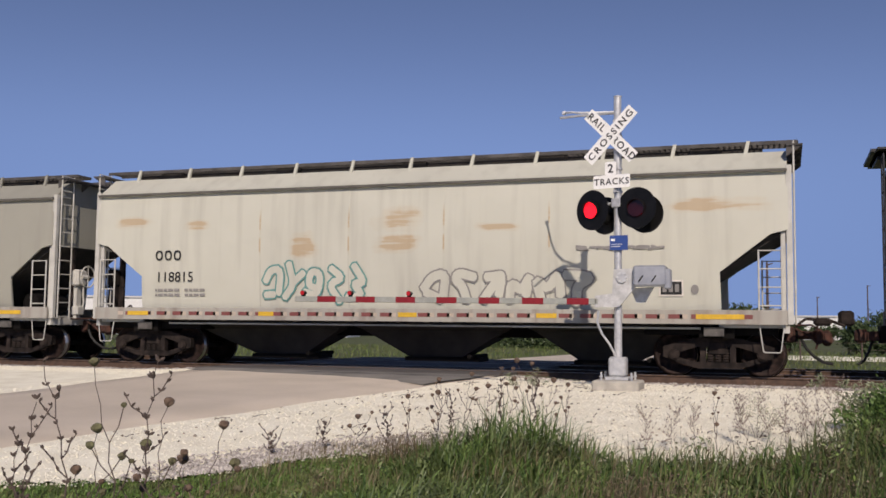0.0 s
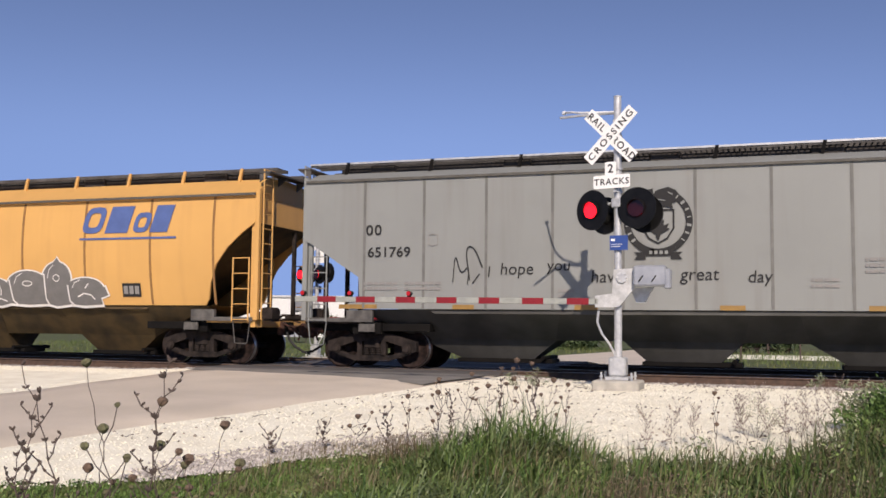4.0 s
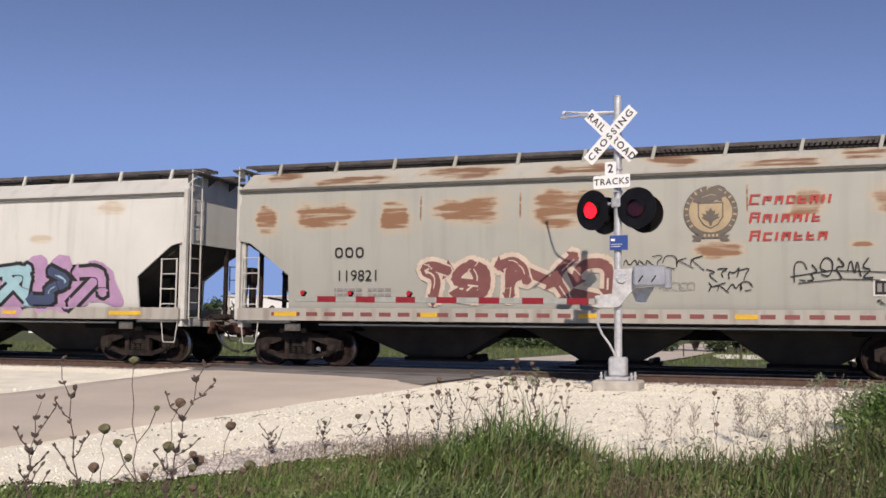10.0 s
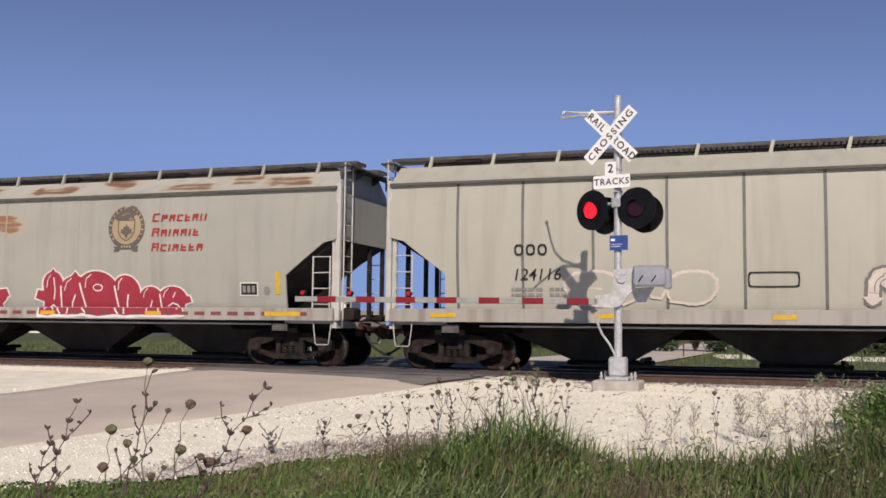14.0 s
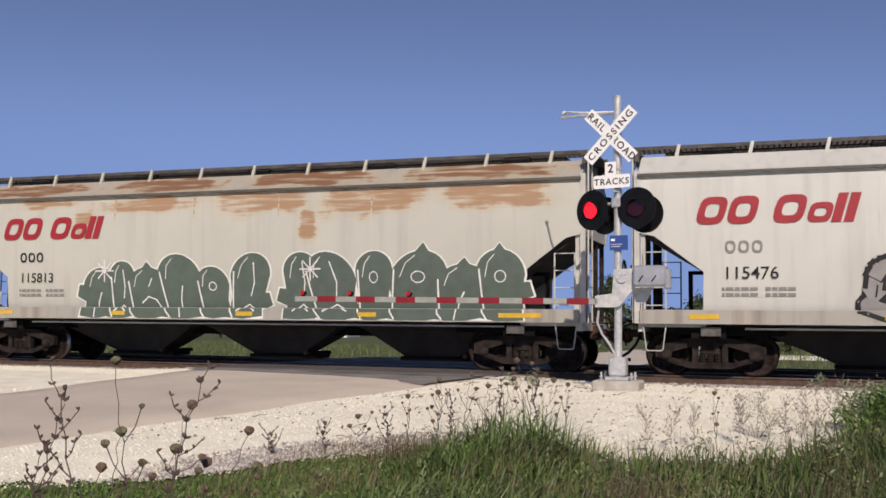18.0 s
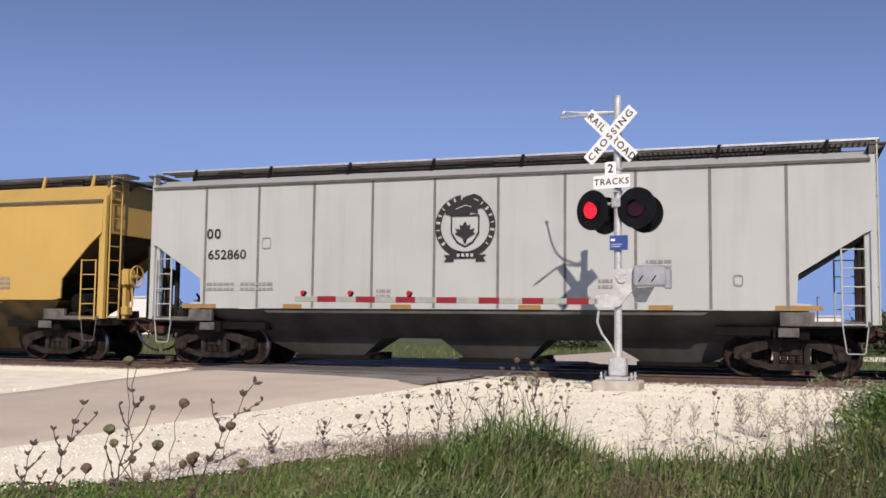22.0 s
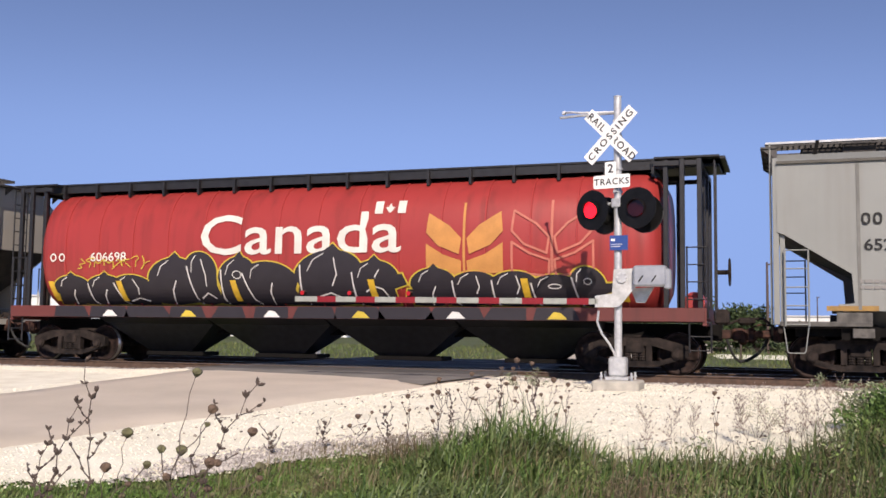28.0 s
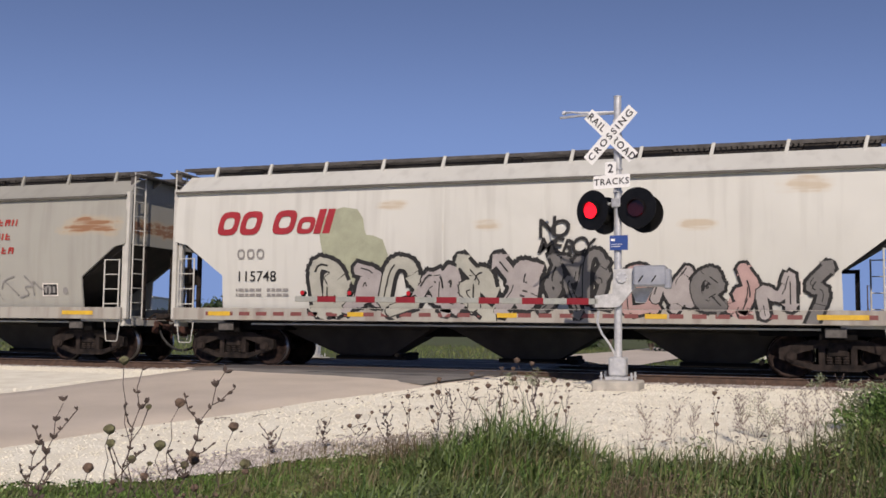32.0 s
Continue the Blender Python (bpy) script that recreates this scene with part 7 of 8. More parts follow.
def blades(name, roots, h0, h1, width, material, label, seed, lean=0.5, category="grass"):
    """Grass: each blade a bent, tapering strip of two quads and a tip."""
    rng = np.random.default_rng(seed)
    r = np.array(roots)
    n = len(r)
    h = rng.uniform(h0, h1, n) * (r[:, 3] if r.shape[1] > 3 else 1)
    a = rng.uniform(0, 6.28, n)
    d = np.stack([np.cos(a), np.sin(a), np.zeros(n)], 1)
    side = np.stack([-np.sin(a + 0.6), np.cos(a + 0.6), np.zeros(n)], 1)
    bend = rng.uniform(0.1, lean, n)
    wind = np.array([0.06, 0.02, 0])
    v = np.zeros((n, 6, 3))
    for k, (t, w) in enumerate(((0.0, 1.0), (0.55, 0.75), (1.0, 0.12))):
        c = r[:, :3] + (d * (bend * t * t)[:, None] + wind * t * t) * h[:, None]
        c[:, 2] += h * t * (1 - 0.35 * bend * t)
        o = side * (width * w * rng.uniform(0.7, 1.3, n))[:, None]
        v[:, 2 * k], v[:, 2 * k + 1] = c - o, c + o
    q = np.array([(0, 1, 3, 2), (2, 3, 5, 4)])
    f = q[None] + (np.arange(n) * 6)[:, None, None]
    return solid(name, raw_mesh(name, v.reshape(-1, 3), f.reshape(-1, 4)), material, label, category, kind="stuff")


def height_of(x, y):
    """How tall the growth stands: mown at the road side, rank further along."""
    k = 0.12 + 0.7 * max(0, min(1, (x + 4.6) / 1.4))
    k *= 0.8 + 0.45 * noise.noise((x * 0.9, y * 0.9, 2.0))
    k += 0.55 * math.exp(-((x + 3.0) ** 2) / 0.5 - ((y + 11.7) ** 2) / 1.2)
    k += 0.5 * max(0, min(1, (x + 0.3) / 1.2))
    return max(0.12, k)


lawn, tall, dry = [], [], []
while len(lawn) < 46000:
    x, y = rng.uniform(-11, 1.5), rng.uniform(-17, -10.8)
    if y < verge(x) + 0.15 * noise.noise((x * 2, y * 2, 1)) and y < -22.5 + 14 and -0.36 * (y + 22.5) - 6.5 < x < -0.36 * (y + 22.5) + 5.0:
        lawn.append((x, y, land(x, y), 1.0))
while len(tall) < 37000:
    x, y = rng.uniform(-5.6, 5.5), rng.uniform(-16.5, -4.2)
    k = height_of(x, y)
    if y < verge(x) + 0.1 and k > 0.25 and rng.random() < 0.35 + k * 0.5 and (y < -9.5 or x > 0.4):
        tall.append((x, y, land(x, y), k))
for _ in range(23000):
    x, y = rng.uniform(-5.3, 3.0), rng.uniform(-14.5, -6)
    if verge(x) - (2.2 if x < -2 else 3.4) < y < verge(x) + 0.4 and rng.random() < 0.5 + 1.2 * noise.noise((x * 1.4, y * 1.4, 12.0)):
        dry.append((x, y, land(x, y), 0.5 + 0.6 * height_of(x, y)))
blades("lawn_grass", lawn, 0.03, 0.085, 0.0055, leaf_material("lawn_green", (0.06, 0.13, 0.02), (0.15, 0.24, 0.05), 0.6, ((0.08, 0.11, 0.03), (0.2, 0.21, 0.08)), 2.2), "short green verge grass", 5, 1.3)
blades("tall_grass", tall, 0.2, 0.58, 0.0105, leaf_material("rank_grass_green", (0.026, 0.07, 0.013), (0.155, 0.235, 0.06), 0.5, ((0.035, 0.06, 0.018), (0.16, 0.195, 0.07)), 1.6), "rank tall green grass", 6, 1.7)
blades("dry_grass", dry, 0.15, 0.45, 0.0035, leaf_material("dry_straw", (0.1, 0.08, 0.04), (0.28, 0.235, 0.13)), "dry brown grass and stalks", 7, 0.5)

# seed stalks and brown stems among the grass, twigs and dark bits on the gravel
stems, twigs, specks = [], [], []
while len(stems) < 2200:
    x, y = rng.uniform(-4.2, 3.2), rng.uniform(-14.5, -8.6)
    if verge(x) - 3.4 < y < verge(x) + 0.25 and rng.random() < 0.05 + 1.2 * max(0, noise.noise((x * 1.1, y * 1.1, 7.0)) - 0.05) - 0.5 * math.exp(-((x + 2.9) ** 2) / 0.8):
        stems.append((x, y, land(x, y), 0.35 + 0.65 * height_of(x, y)))
blades("weed_stems", stems, 0.25, 0.62, 0.0028, leaf_material("brown_stem", (0.05, 0.035, 0.025), (0.2, 0.15, 0.09)), "thin brown weed stems among the grass", 17, 0.35)


def leafage(name, spots, spread, leaf, material, label, seed):
    """Small leaves in loose clumps round low weeds."""
    r2 = np.random.default_rng(seed)
    sp = np.array(spots)
    n = len(sp)
    p = sp[:, :3] + r2.normal(0, 1, (n, 3)) * np.array([spread, spread, 0.0])
    p[:, 2] += sp[:, 3] * r2.uniform(0.05, 1.0, n) ** 0.8
    u = r2.normal(0, 1, (n, 3)) + np.array([0, 0, 0.5])
    u /= np.linalg.norm(u, axis=1)[:, None]
    w = np.cross(u, r2.normal(0, 1, (n, 3)))
    w /= np.linalg.norm(w, axis=1)[:, None]
    L = leaf * r2.uniform(0.5, 1.5, (n, 1))
    v = np.stack([p - u * L, p + w * L * 0.4, p + u * L, p - w * L * 0.4], 1)
    return solid(name, raw_mesh(name, v.reshape(-1, 3), np.arange(4 * n).reshape(-1, 4)), material, label, "weeds", kind="stuff")


clump, clover = [], []
for _ in range(520):
    x, y = rng.uniform(-4.6, 3.4), rng.uniform(-15, -8.5)
    if not verge(x) - 3.6 < y < verge(x) + 0.1 or rng.random() < 0.6 or (abs(x + 2.9) < 1.1 and rng.random() < 0.8):
        continue
    h = 0.1 + 0.42 * height_of(x, y) * rng.uniform(0.5, 1.1)
    for _ in range(int(rng.uniform(25, 75))):
        clump.append((x + rng.normal(0, 0.07), y + rng.normal(0, 0.07), land(x, y), h))
for _ in range(1500):
    x, y = rng.uniform(-9, -2.5), rng.uniform(-16.5, -11.4)
    if y < verge(x) - 0.05:
        for _ in range(12):
            clover.append((x + rng.normal(0, 0.05), y + rng.normal(0, 0.05), land(x, y), 0.07))
leafage("weed_leaves", clump, 0.05, 0.021, leaf_material("weed_leaf", (0.045, 0.1, 0.018), (0.2, 0.29, 0.075), 0.5, ((0.08, 0.08, 0.035), (0.26, 0.25, 0.14)), 1.8), "small leaves of low weeds in the rank grass", 31)
leafage("lawn_leaves", clover, 0.03, 0.014, leaf_material("lawn_leaf", (0.05, 0.11, 0.02), (0.16, 0.26, 0.07), 0.5), "small clover-like leaves in the mown verge", 32)
flecks = np.array(stems[:1200])
rf = np.random.default_rng(21)
top = flecks[:, :3] + np.stack([rf.normal(0.05, 0.05, len(flecks)), rf.normal(0, 0.05, len(flecks)), flecks[:, 3] * rf.uniform(0.22, 0.5, len(flecks))], 1)
stones("seed_husks", [tuple(p) for p in top], 0.006, 0.015, leaf_material("seed_husk", (0.09, 0.06, 0.045), (0.3, 0.24, 0.16), 0.9), "small brown seed husks on the weeds", "weed seeds", 22)
while len(specks) < 950:
    x, y = rng.uniform(-12, 5), rng.uniform(-13, -3.0)
    if y > verge(x) - 0.1 and not (road_left(y) - 0.02 < x < road_right(y) + 0.05) and rng.random() < 0.25 + 0.75 * max(0, noise.noise((x * 0.7, y * 1.3, 3.0))):
        specks.append((x, y, land(x, y) + 0.035))
stones("dark_bits", specks, 0.008, 0.026, leaf_material("dark_bit", (0.1, 0.08, 0.065), (0.42, 0.37, 0.31), 0.95), "dark stones and bark bits scattered on the gravel", "debris", 23)
tw = Shape()
for x, y, z in specks[:110]:
    a, l = rng.uniform(-1.2, 1.2), rng.uniform(0.03, 0.12)
    d = Vector((math.cos(a) * l, math.sin(a) * l, rng.uniform(0.0, 0.05)))
    p = Vector((x + 0.1, y, z + 0.005))
    tw.path([p - d, p + Vector((0, rng.uniform(-0.03, 0.03), 0.012)), p + d], 0.0055, 4)
STALK = plain("dry_stalk", (0.125, 0.092, 0.076), (0.068, 0.05, 0.043), 20, 0.9)
solid("twigs", tw, STALK, "dry twigs lying on the gravel", "twigs", kind="stuff")
SEEDHEAD = plain("brown_seed_head", (0.2, 0.135, 0.095), (0.1, 0.065, 0.048), 30, 0.9, 0, 0.6)
GREENHEAD = plain("green_seed_head", (0.17, 0.17, 0.085), (0.1, 0.085, 0.05), 30, 0.9, 0, 0.6)


SPRAY = plain("pale_mauve_spray", (0.3, 0.23, 0.2), (0.17, 0.125, 0.105), 30, 0.9)


def seed_head(s, c, r, rg):
    """A closed-up umbel: a cup of short bristles round a core."""
    c = Vector(c)
    rings = []
    for k, (rr, z) in enumerate(((0.2, -0.95), (0.7, -0.6), (1.0, -0.05), (1.0, 0.4), (0.72, 0.8), (0.3, 0.98))):
        ring_ = []
        for i in range(12):
            q = r * rr * rg.uniform(0.86, 1.14) * (1.12 if i % 2 and k > 1 else 0.95)
            ring_.append((c.x + q * math.cos(i * math.pi / 6), c.y + q * math.sin(i * math.pi / 6), c.z + r * (z + rg.uniform(-0.1, 0.1))))
        rings.append(ring_)
    s.loft(rings)


def weed(seed, height, kind, bow=0.05):
    """A tall dead weed: a kinked stalk with buds or seed heads on side shoots."""
    rg = random.Random(seed)
    w = thing("tall_weed", "dry brown weed stalk with buds and seed heads in the grass", "weed", "swaying weeds")
    pts = [Vector((0, 0, 0))]
    n = 13
    drift = 0.0
    for i in range(1, n + 1):
        t = i / n
        drift += rg.uniform(-0.018, 0.018)
        pts.append(Vector((bow * math.sin(t * 4.2 + seed) - bow * math.sin(seed) + drift * 0.6 + (0.01 if i % 2 else -0.01), rg.uniform(-0.015, 0.015), height * t)))
    st, hd = Shape(), Shape()
    thick = {"bud": 0.0065, "spray": 0.003}.get(kind, 0.0055)
    st.loft([[p + Vector((math.cos(a * 1.2566), math.sin(a * 1.2566), 0)) * thick * (1 - 0.62 * i / n) for a in range(5)] for i, p in enumerate(pts)])
    if kind == "bud":
        bd = Shape()

        def knot(c, k, size):
            for _ in range(k):
                a = rg.uniform(0, 6.28)
                d = Vector((math.cos(a), 0.6 * math.sin(a), rg.uniform(0.5, 1.6))).normalized()
                m_ = c + d * size * rg.uniform(0.5, 0.9)
                bd.tube(c, m_, size * 0.18, 5, size * 0.36)
                bd.tube(m_, m_ + d * size * 0.6, size * 0.36, 5, size * 0.08)

        for i in range(3, n + 1):
            knot(pts[i] + Vector((0, 0, rg.uniform(-0.03, 0.02))), 3 if i % 3 else 4, rg.uniform(0.02, 0.034))
        for i, sgn in ((5, 1), (7, -1), (8, 1), (10, -1), (4, -1), (11, 1)):
            a = pts[i]
            l, up_ = rg.uniform(0.05, 0.16) * (1.2 - 0.5 * i / n), rg.uniform(0.7, 1.7)
            chain = [a]
            for q in range(1, 4):
                chain.append(a + Vector((sgn * l * q / 3, rg.uniform(-0.03, 0.03), l * up_ * (q / 3) ** 1.3 + rg.uniform(-0.012, 0.012))))
            part("side_shoot", Shape().path(chain, 0.004, 4), STALK, w)
            for p in chain[1:]:
                knot(p, 2, rg.uniform(0.016, 0.026))
        tagged(part("bud", bd, STALK, w, "small dark dry buds"), kind="stuff")
    elif kind == "spray":
        fine = Shape()
        for _ in range(46):
            a = pts[rg.randrange(3, n)]
            t_ = rg.uniform(0, 6.28)
            d = Vector((math.cos(t_), math.sin(t_), rg.uniform(0.6, 1.8))) * rg.uniform(0.04, 0.11)
            fine.tube(a, a + d, 0.0016, 3, 0.001)
            for _ in range(2):
                e_ = a + d * rg.uniform(0.6, 1.05)
                fine.tube(e_, e_ + Vector((rg.uniform(-0.02, 0.02), rg.uniform(-0.02, 0.02), 0.02)), 0.0042, 4, 0.0012)
        tagged(part("spray", fine, SPRAY, w, "airy pale seed sprays"), kind="stuff")
    else:
        mt = GREENHEAD if kind == "green" else SEEDHEAD
        seed_head(hd, pts[-1] + Vector((0, 0, 0.02)), rg.uniform(0.026, 0.034), rg)
        part("seed_head", hd, mt, w, "closed-up seed head")
        for i, sgn in ((6, 1), (7, -1), (4, 1), (9, 1)):
            a = pts[i]
            b = a + Vector((sgn * rg.uniform(0.06, 0.16), rg.uniform(-0.05, 0.05), rg.uniform(0.1, 0.22)))
            part("side_shoot", Shape().path([a, (a + b) / 2 + Vector((sgn * 0.012, 0, -0.012)), b], 0.0036, 4), STALK, w)
            hd = Shape()
            seed_head(hd, b, rg.uniform(0.012, 0.026), rg)
            part("seed_head", hd, mt, w)
    part("stalk", st, STALK, w)
    return w


# swaying weeds close to the camera: place, height, look, and lean in degrees by the second
SWAY = [
    ((-3.81, -17.84), 1.46, "bud", ((0, -7.4), (1.5, -9.3), (3, -11.7), (5.5, -12.5), (5.75, 0), (6, 9), (7.5, 9.7), (8.2, 8), (9, -2), (10.5, -3.4), (12, 11), (13, 3), (13.5, 9), (14.4, 20), (16.5, 17), (17, 14), (18.5, -11), (19.2, -4.5), (20.6, 4.5), (21, 8), (23, 15), (24.5, -8), (25, 1), (28, 2), (29.5, -2.5), (30.5, 1.5), (31, 12), (32, 15))),
    ((-3.56, -17.75), 1.42, "green", ((0, -4.6), (1.5, -6), (3, -10), (5.5, 12), (6, 18), (7.5, 8), (9, 0.4), (9.8, 3.5), (12, 12.3), (13, 17), (14.4, 5.3), (16.5, 18), (17, 9), (18.5, 0), (19.5, 15), (20.6, 8), (23, 2.5), (24.5, 1), (25.2, 5), (28, 19), (29.5, 15), (30.5, 14), (32, 2.2))),
    ((-3.36, -17.69), 1.18, "brown", ((0, 7), (1.5, 6), (3, 4), (5.5, 15), (6, 19), (7.5, 11), (9, 9.5), (12, 14), (13, 16), (14.4, 12), (16.5, 20), (17, 15), (19, 13), (21, 12), (23, 10.5), (25, 12), (28, 19), (29.5, 18), (31, 14), (32, 10))),
    ((-3.44, -17.6), 1.45, "bud", ((0, 2.2), (1.5, 4), (3, 4.5), (5.5, 10), (6, 14), (7.5, 22), (9, 13), (12, 13), (13, 17), (14.4, 30), (16.5, 31), (17, 22), (19, 13), (20.6, 16), (23, 29), (24.5, 16), (25.5, 13), (28, 26), (29.5, 16), (30.5, 30), (32, 18))),
    ((-4.02, -17.9), 1.22, "bud", ((0, -2), (3, -4), (6, 4), (9, -1), (12, 2), (14.4, 10), (17, 14), (19, -3), (21, 5), (23, 13), (25, 2), (28, 9), (30, 0), (32, 5))),
    ((-3.9, -17.6), 1.02, "green", ((0, -3), (3, -3.5), (6, 6), (9, -1), (12, 1), (14.4, 2), (16.5, 7), (19, 3), (23, 1), (25, 5), (28, 7), (32, 1))),
    ((-3.62, -17.5), 0.92, "green", ((0, -2), (4, 3), (8, 5), (12, 8), (16, 12), (20, 4), (24, 2), (28, 11), (32, 3))),
    ((-3.28, -17.62), 0.86, "brown", ((0, 4), (4, 6), (8, 9), (12, 11), (16, 15), (20, 9), (24, 7), (28, 14), (32, 8))),
    ((-3.74, -17.66), 0.8, "brown", ((0, -5), (4, 0), (8, 2), (12, 3), (16, 8), (20, 1), (24, -1), (28, 7), (32, 0))),
    ((-4.12, -17.75), 0.95, "bud", ((0, -4), (4, -3), (8, 2), (12, 3), (16, 10), (20, 1), (24, 2), (28, 6), (32, 3))),
    ((-3.05, -17.45), 0.82, "green", ((0, 5), (4, 7), (8, 10), (12, 12), (16, 16), (20, 10), (24, 8), (28, 15), (32, 9))),
    ((-3.2, -17.55), 1.05, "brown", ((0, 3), (3, 1), (6, 10), (9, 5), (13, 8), (16.5, 14), (19, 8), (23, 5), (25, 8), (28, 12), (32, 6))),
]
SWAYING = []
for i, ((x, y), h, kind, rows) in enumerate(SWAY):
    w = weed(200 + i, h, kind)
    SWAYING.append((w, x, y, rows))
    w.matrix_basis = pose(x, y, land(x, y) - 0.02)

# dead weeds standing along the grass edge
STANDING = [(-4.6, -12.2, 0.42), (-4.3, -12.0, 0.5), (-4.1, -11.8, 0.62), (-3.95, -11.3, 0.78), (-3.75, -11.4, 0.7), (-3.6, -11.2, 0.85), (-3.4, -11.3, 0.72), (-3.2, -11.1, 0.9), (-3.05, -11.2, 0.8), (-2.9, -11.0, 0.95),
            (-2.75, -11.1, 0.88), (-2.6, -11.2, 0.78), (-2.45, -11.0, 0.7), (-4.9, -12.3, 0.38), (-1.2, -11.2, 0.55), (-0.75, -10.9, 0.66), (-0.4, -10.6, 0.62), (0.0, -10.6, 0.6), (0.35, -10.1, 0.7), (0.7, -9.6, 0.7), (-1.0, -10.7, 0.5), (-0.55, -10.4, 0.6), (-0.2, -10.2, 0.66), (0.15, -10.3, 0.5), (0.5, -9.9, 0.62), (0.9, -9.3, 0.6), (-1.5, -11.3, 0.45), (0.25, -9.8, 0.56), (-5.4, -12.6, 0.3), (-3.85, -11.6, 0.66), (-3.0, -10.9, 0.98)]
for i, (x, y, h) in enumerate(STANDING):
    w = weed(300 + i, h, "spray" if x > -2 and i != 15 else ("brown", "bud", "brown")[i % 3], 0.04)
    w.matrix_basis = pose(x, y, land(x, y) - 0.02, 0, 0, i * 67)
    tagged(w, "dead brown weed standing at the gravel's edge", "weed", "weeds at the gravel edge")


def bush(name, x, y, rx, rz, n, leaf, material, label, seed, stem=0.0, category="shrub", limb=1.0):
    """A shrub or small tree: forked limbs carrying many small leaves in uneven clumps."""
    rg = random.Random(seed)
    b = thing(name, label, category, m=pose(x, y, land(x, y) - 0.03))
    st = Shape()
    clumps = []
    for i in range(max(7, n // 130)):
        a, t = rg.uniform(0, 6.28), rg.uniform(0.3, 1)
        c = Vector((math.cos(a) * rx * t * rg.uniform(0.2, 1), math.sin(a) * rx * t * rg.uniform(0.2, 1), stem + rz * rg.uniform(0.25, 1.0) * (1.05 - 0.35 * t)))
        clumps.append((c, rx * rg.uniform(0.25, 0.45)))
        mid = Vector((c.x * 0.4, c.y * 0.4, stem + (c.z - stem) * 0.5))
        st.tube((0, 0, 0 if i else 0), mid, rx * 0.035 * limb, 5, rx * 0.02 * limb)
        st.tube(mid, c, rx * 0.02 * limb, 5, rx * 0.008 * limb)
    part("trunk", st, STALK, b)
    r2 = np.random.default_rng(seed)
    pick = r2.integers(0, len(clumps), n)
    cc = np.array([tuple(c) for c, _ in clumps])[pick]
    rr = np.array([r for _, r in clumps])[pick][:, None]
    o = r2.normal(0, 0.5, (n, 3)) * rr
    p = cc + o
    p[:, 2] = np.maximum(p[:, 2], 0.02)
    u = r2.normal(0, 1, (n, 3))
    u /= np.linalg.norm(u, axis=1)[:, None]
    w = np.cross(u, r2.normal(0, 1, (n, 3)))
    w /= np.linalg.norm(w, axis=1)[:, None]
    L = leaf * r2.uniform(0.6, 1.4, (n, 1))
    v = np.stack([p - u * L, p + w * L * 0.35, p + u * L, p - w * L * 0.35], 1)
    part("crown", raw_mesh("crown", v.reshape(-1, 3), np.arange(4 * n).reshape(-1, 4)), material, b, "small green leaves")
    return b


BUSHLEAF = leaf_material("bush_green", (0.038, 0.085, 0.017), (0.115, 0.2, 0.042))
TREELEAF = leaf_material("tree_green", (0.022, 0.045, 0.016), (0.075, 0.11, 0.04))
PALELEAF = leaf_material("pale_dry_leaf", (0.24, 0.25, 0.16), (0.5, 0.49, 0.36))
GREYLEAF = leaf_material("grey_green_leaf", (0.13, 0.16, 0.08), (0.32, 0.35, 0.22))
bush("roadside_bush", 0.95, -10.6, 0.42, 0.7, 2600, 0.035, BUSHLEAF, "bright green leafy weed bush in the rank grass", 1)
bush("roadside_bush", 1.35, -9.8, 0.5, 0.62, 2600, 0.035, BUSHLEAF, "bright green leafy weed bush in the rank grass", 2)
bush("roadside_bush", 1.0, -9.3, 0.45, 0.6, 1800, 0.03, GREYLEAF, "grey-green weedy bush at the gravel's edge", 3)
bush("roadside_bush", -0.35, -9.9, 0.4, 0.6, 800, 0.014, PALELEAF, "wispy grey-green weed at the gravel's edge", 4, limb=0.3)
bush("roadside_bush", 1.8, -8.2, 0.5, 0.42, 1800, 0.035, BUSHLEAF, "bright green leafy weed bush in the rank grass", 5)
bush("trackside_weed", -4.35, -4.6, 0.25, 0.4, 330, 0.02, GREYLEAF, "small green weed beside the crossing", 6, category="weed")
bush("trackside_weed", -4.75, -4.7, 0.2, 0.3, 220, 0.02, GREYLEAF, "small green weed beside the crossing", 7, category="weed")
bush("trackside_weed", 0.55, -2.6, 0.18, 0.5, 260, 0.03, GREYLEAF, "thin weed beside the rail", 8, category="weed")
bush("trackside_weed", 1.0, -2.7, 0.16, 0.4, 200, 0.03, GREYLEAF, "thin weed beside the rail", 9, category="weed")

# ---- beyond the tracks: field, lot, trees, white buildings ----
field = []
while len(field) < 26000:
    x, y = rng.uniform(-70, 25), 9 + 60 * rng.random() ** 1.6
    if not -14 < x < -5.5:
        field.append((x, y, land(x, y), 0.6 + 0.03 * y))
blades("field_grass", field, 0.07, 0.18, 0.022, leaf_material("field_green", (0.05, 0.09, 0.018), (0.14, 0.19, 0.05), 0.7, ((0.075, 0.095, 0.028), (0.19, 0.2, 0.075)), 0.25), "yellowish green field grass beyond the tracks", 8, 0.7)
s = Shape()
for yy in steps((7.6, 200, 30)):
    s.v += [(-13.0, yy, along(ROAD_PROFILE, yy) + 0.02), (-5.7, yy, along(ROAD_PROFILE, yy) + 0.02)]
for j in range(30):
    s.f.append((2 * j, 2 * j + 1, 2 * j + 3, 2 * j + 2))
solid("far_road", s, ASPHALT, "bleached asphalt road beyond the crossing", "road", kind="structure")
solid("gravel_lot", Shape().box(-5, 120, 44, 56, -0.9, -0.78), LIMESTONE, "pale gravel lot across the field", "gravel lot", kind="structure")
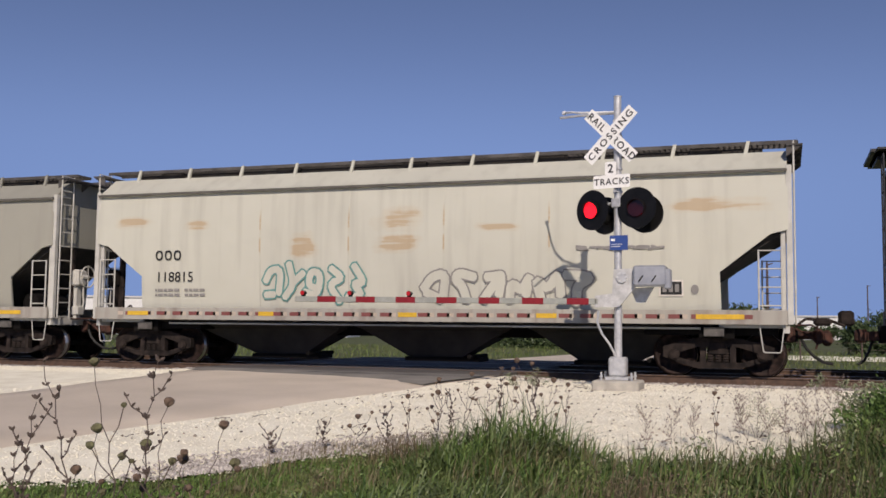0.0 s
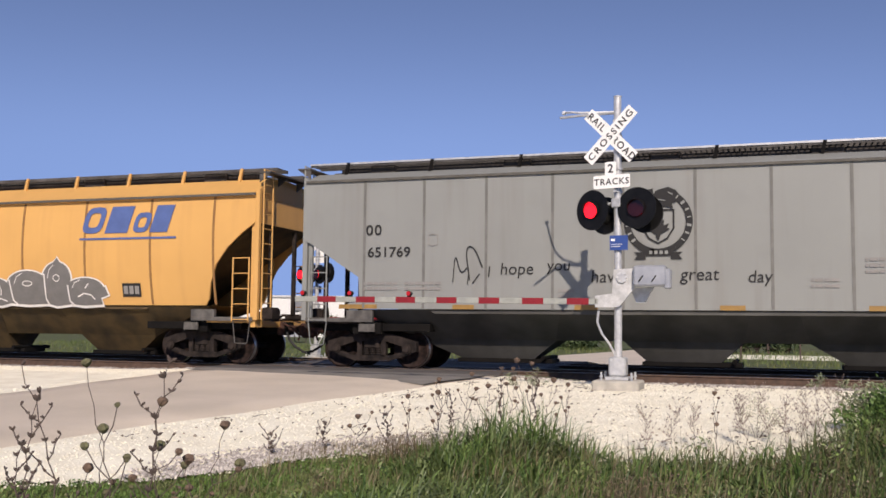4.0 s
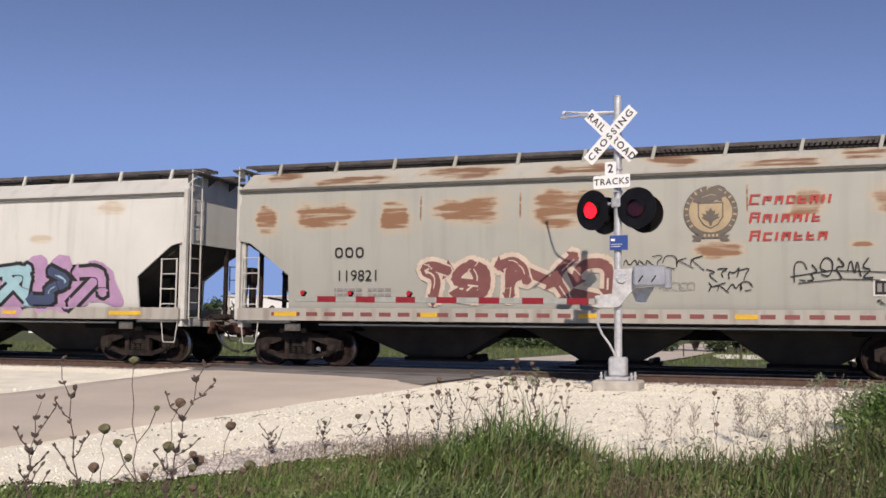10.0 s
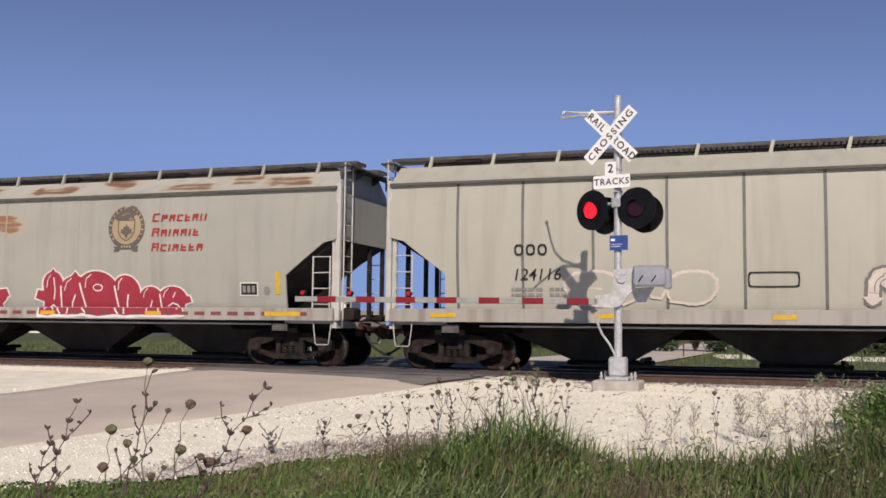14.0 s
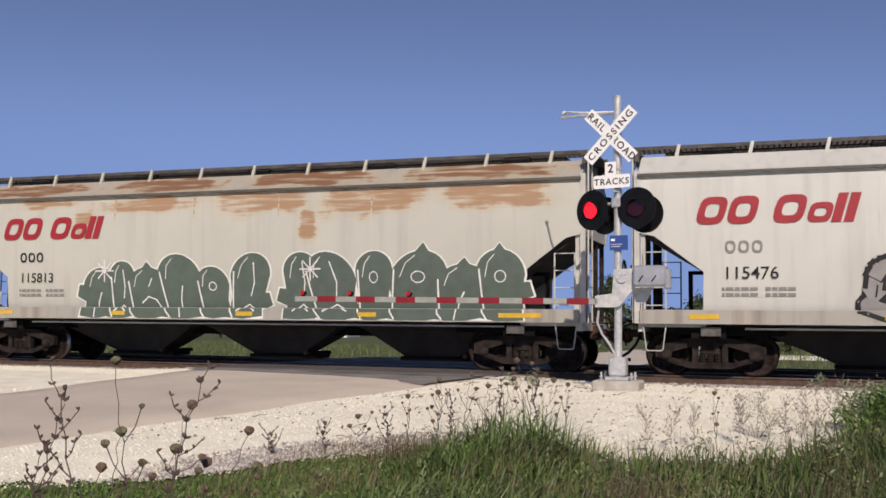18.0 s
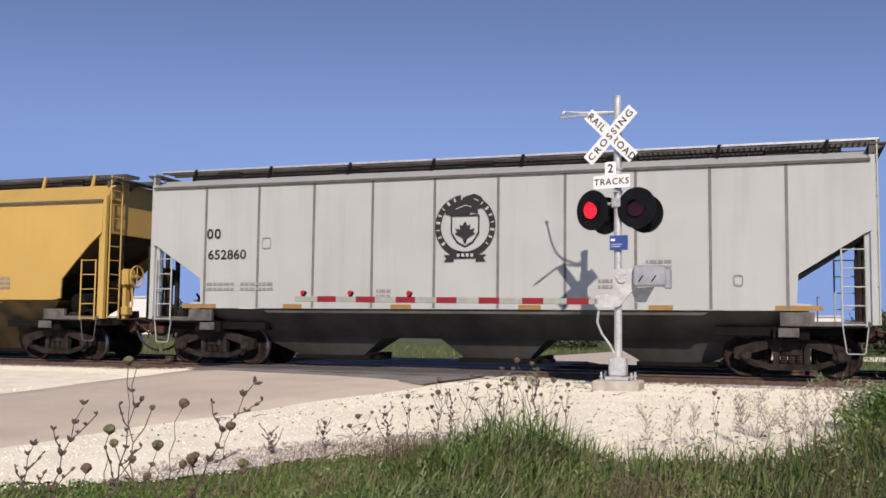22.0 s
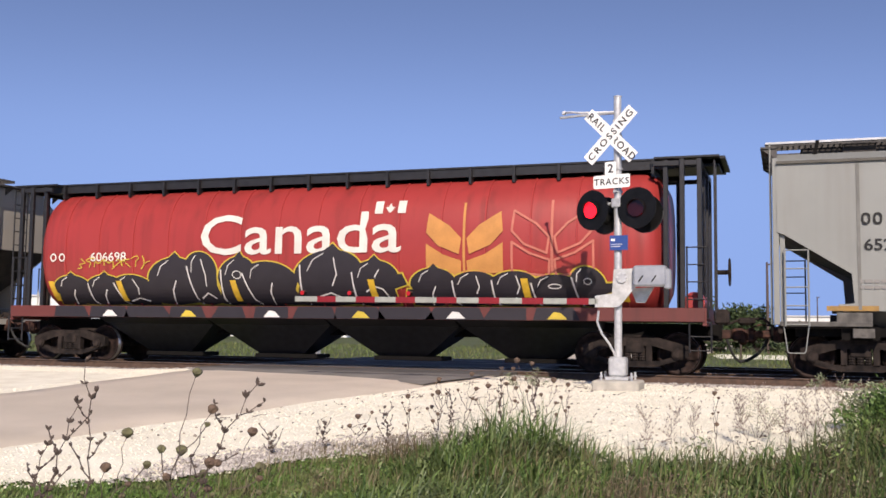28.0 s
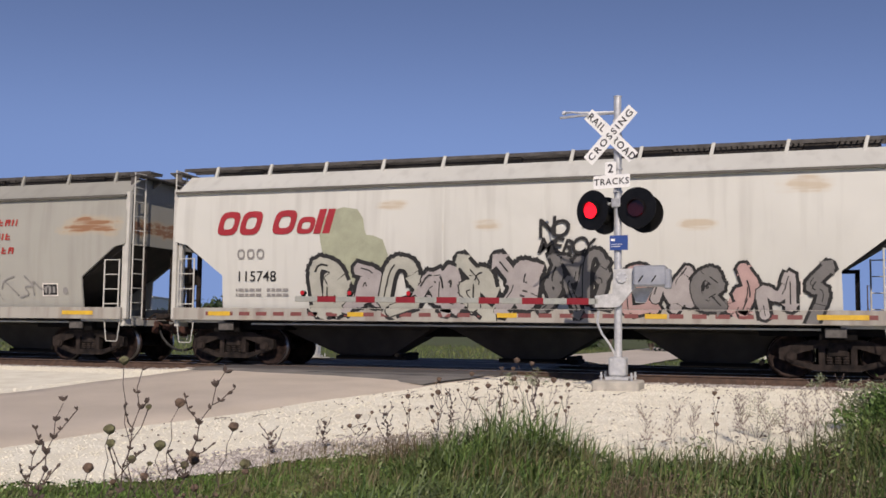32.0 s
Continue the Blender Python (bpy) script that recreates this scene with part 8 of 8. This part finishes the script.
for i in range(16):
    solid("fence_post", Shape().tube((0, 0, -0.1), (0, 0, 1.3), 0.05, 6), STALK, "weathered wooden fence post by the lot", "post", "fence posts", m=pose(-6 + i * 3.4, 40.5, -0.8))
fw = Shape()
for z in (-0.05, 0.35):
    fw.tube((-6, 40.5, z), (45, 40.5, z), 0.012, 4)
solid("fence_wire", fw, STALK, "wire strung along the fence posts", "fence wire")


def warehouse(x, y, w, d, h, turn, label):
    b = thing("warehouse", label, "building", "white buildings", pose(x, y, -0.9, 0, 0, turn))
    part("wall", Shape().box(-w / 2, w / 2, 0, d, 0, h), flat("white_siding", (0.8, 0.8, 0.78)), b)
    part("roof", Shape().box(-w / 2 - 0.3, w / 2 + 0.3, -0.3, d + 0.3, h, h + 0.4, 0.05), flat("roof_grey", (0.6, 0.6, 0.6)), b)
    for i in range(int(w / 8)):
        part("door", Shape().box(-w / 2 + 3 + i * 8, -w / 2 + 6 + i * 8, -0.06, 0, 0, h * 0.45), flat("door_grey", (0.35, 0.37, 0.4)), b)
    return b


warehouse(6.5, 235, 13, 12, 5.6, 0, "long white flat-roofed building beyond the field")
warehouse(-48, 165, 6, 12, 3.0, 0, "small white flat-roofed building beyond the field")
warehouse(-130, 140, 24, 15, 7.2, 20, "white warehouse beyond the road")
warehouse(-84, 135, 22, 15, 7.0, 15, "white warehouse beyond the road")
for i, (x, y, r, h, st) in enumerate(((-15.0, 67, 1.9, 5.2, 1.4), (-11.6, 69, 1.8, 3.6, 0.8), (-7.6, 68, 2.2, 4.0, 1.0), (-9.6, 64, 1.5, 2.6, 0.1), (-5.3, 65, 1.7, 2.7, 0.1), (-3.5, 66, 2.1, 4.1, 0.1), (-2.3, 65.5, 1.7, 3.7, 0.1), (0.2, 65, 1.6, 2.1, 0.1), (5.4, 64, 1.4, 2.8, 0.1), (7.4, 66, 1.7, 2.6, 0.1), (-6, 120, 3.4, 3.6, 0.6), (-3.5, 126, 2.6, 3.0, 0.5), (12.5, 135, 3.2, 3.8, 0.5), (16.5, 138, 3.4, 4.4, 0.6), (21, 140, 3.0, 3.6, 0.5), (2.5, 190, 2.6, 2.6, 0.6), (6, 195, 2.2, 2.2, 0.6),
                                      (9, 192, 2.6, 2.4, 0.6), (-85, 105, 3.0, 4.2, 0.8), (-78, 104, 3.4, 4.6, 0.8), (-92, 112, 3.2, 4.0, 0.8), (-64, 110, 3, 3.6, 0.6), (-22, 70, 2.4, 1.2, 0.1), (-18.5, 68, 2.2, 1.1, 0.1), (-26, 72, 2.2, 0.9, 0.1),
                                      (-15, 240, 5, 5, 1), (30, 220, 6, 5, 1), (-36, 230, 6, 5, 1), (-55, 230, 7, 5, 1))):
    bush("tree", x, y, r, h, 3200 if y < 80 else 1200, (0.16 if y < 80 else 0.28) + r * 0.03, TREELEAF, "dark green leafy tree beyond the field", 40 + i, st, "tree")
for x, y, h in ((-1.4, 64, 7.6), (12.5, 150, 9.5), (5.2, 160, 8.0), (-3, 170, 7.5)):
    solid("utility_pole", Shape().tube((0, 0, -0.2), (0, 0, h), 0.14, 8, 0.09).tube((0, 0, h - 0.25), (0.45, 0, h - 0.08), 0.05, 6), STALK, "wooden utility pole beyond the field", "utility pole", "poles", m=pose(x, y, -0.85))

# the signal on the far side of the crossing
far = copy_thing(sig, pose(-15.85, 9.5, -0.22, 0, 0, 180))
for ob in far.children_recursive:
    if ob.name.startswith("rear_lens") or ob.name.startswith("lens"):
        LENSES.append((ob, ob.parent.matrix_basis.translation.x < 0, ob.name.startswith("rear_lens")))
tagged(far, "galvanised crossing signal seen from behind, beyond the tracks", "crossing signal")


# ---- what moves ----
SPEEDS = ((0, 15.085), (4, 15.045), (9, 14.985), (14, 14.902), (18, 14.853), (22, 14.809), (27, 14.797), (32, 14.797))


def run(t):
    s = 0.0
    for (a, v), (b, _) in zip(SPEEDS, SPEEDS[1:]):
        s += v * max(0, min(t, b) - a)
    return s


def motions():
    for key, x in TRAIN:
        walk(MADE[key], [(t, pose(x + run(t), 0, 0)) for t in (0, 4, 8, 12, 16, 20, 24, 28, 32)])
    for w, x, y, rows in SWAYING:
        walk(w, [(t, pose(x, y, land(x, y) - 0.02, 0, a, 19)) for t, a in rows])
    for lens, left, back in LENSES:
        at = lambda a: pose(0, 0.545, -0.07, 0, 0, a) if back else pose(0, -0.03, 0, 0, 0, a)
        turn, t = (0.0 if left != back else 180.0) + (180.0 if back else 0.0), FLASH_START
        rows = [(0.0, at(turn))]
        while t < 31.9:
            rows += [(t + k / 30, at(turn + 60 * k)) for k in range(4)]
            turn += 180
            t += FLASH_HALF
        rows.append((32.0, at(turn)))
        walk(lens, rows)


FLASH_START, FLASH_HALF = 0.06, 0.5016
motions()
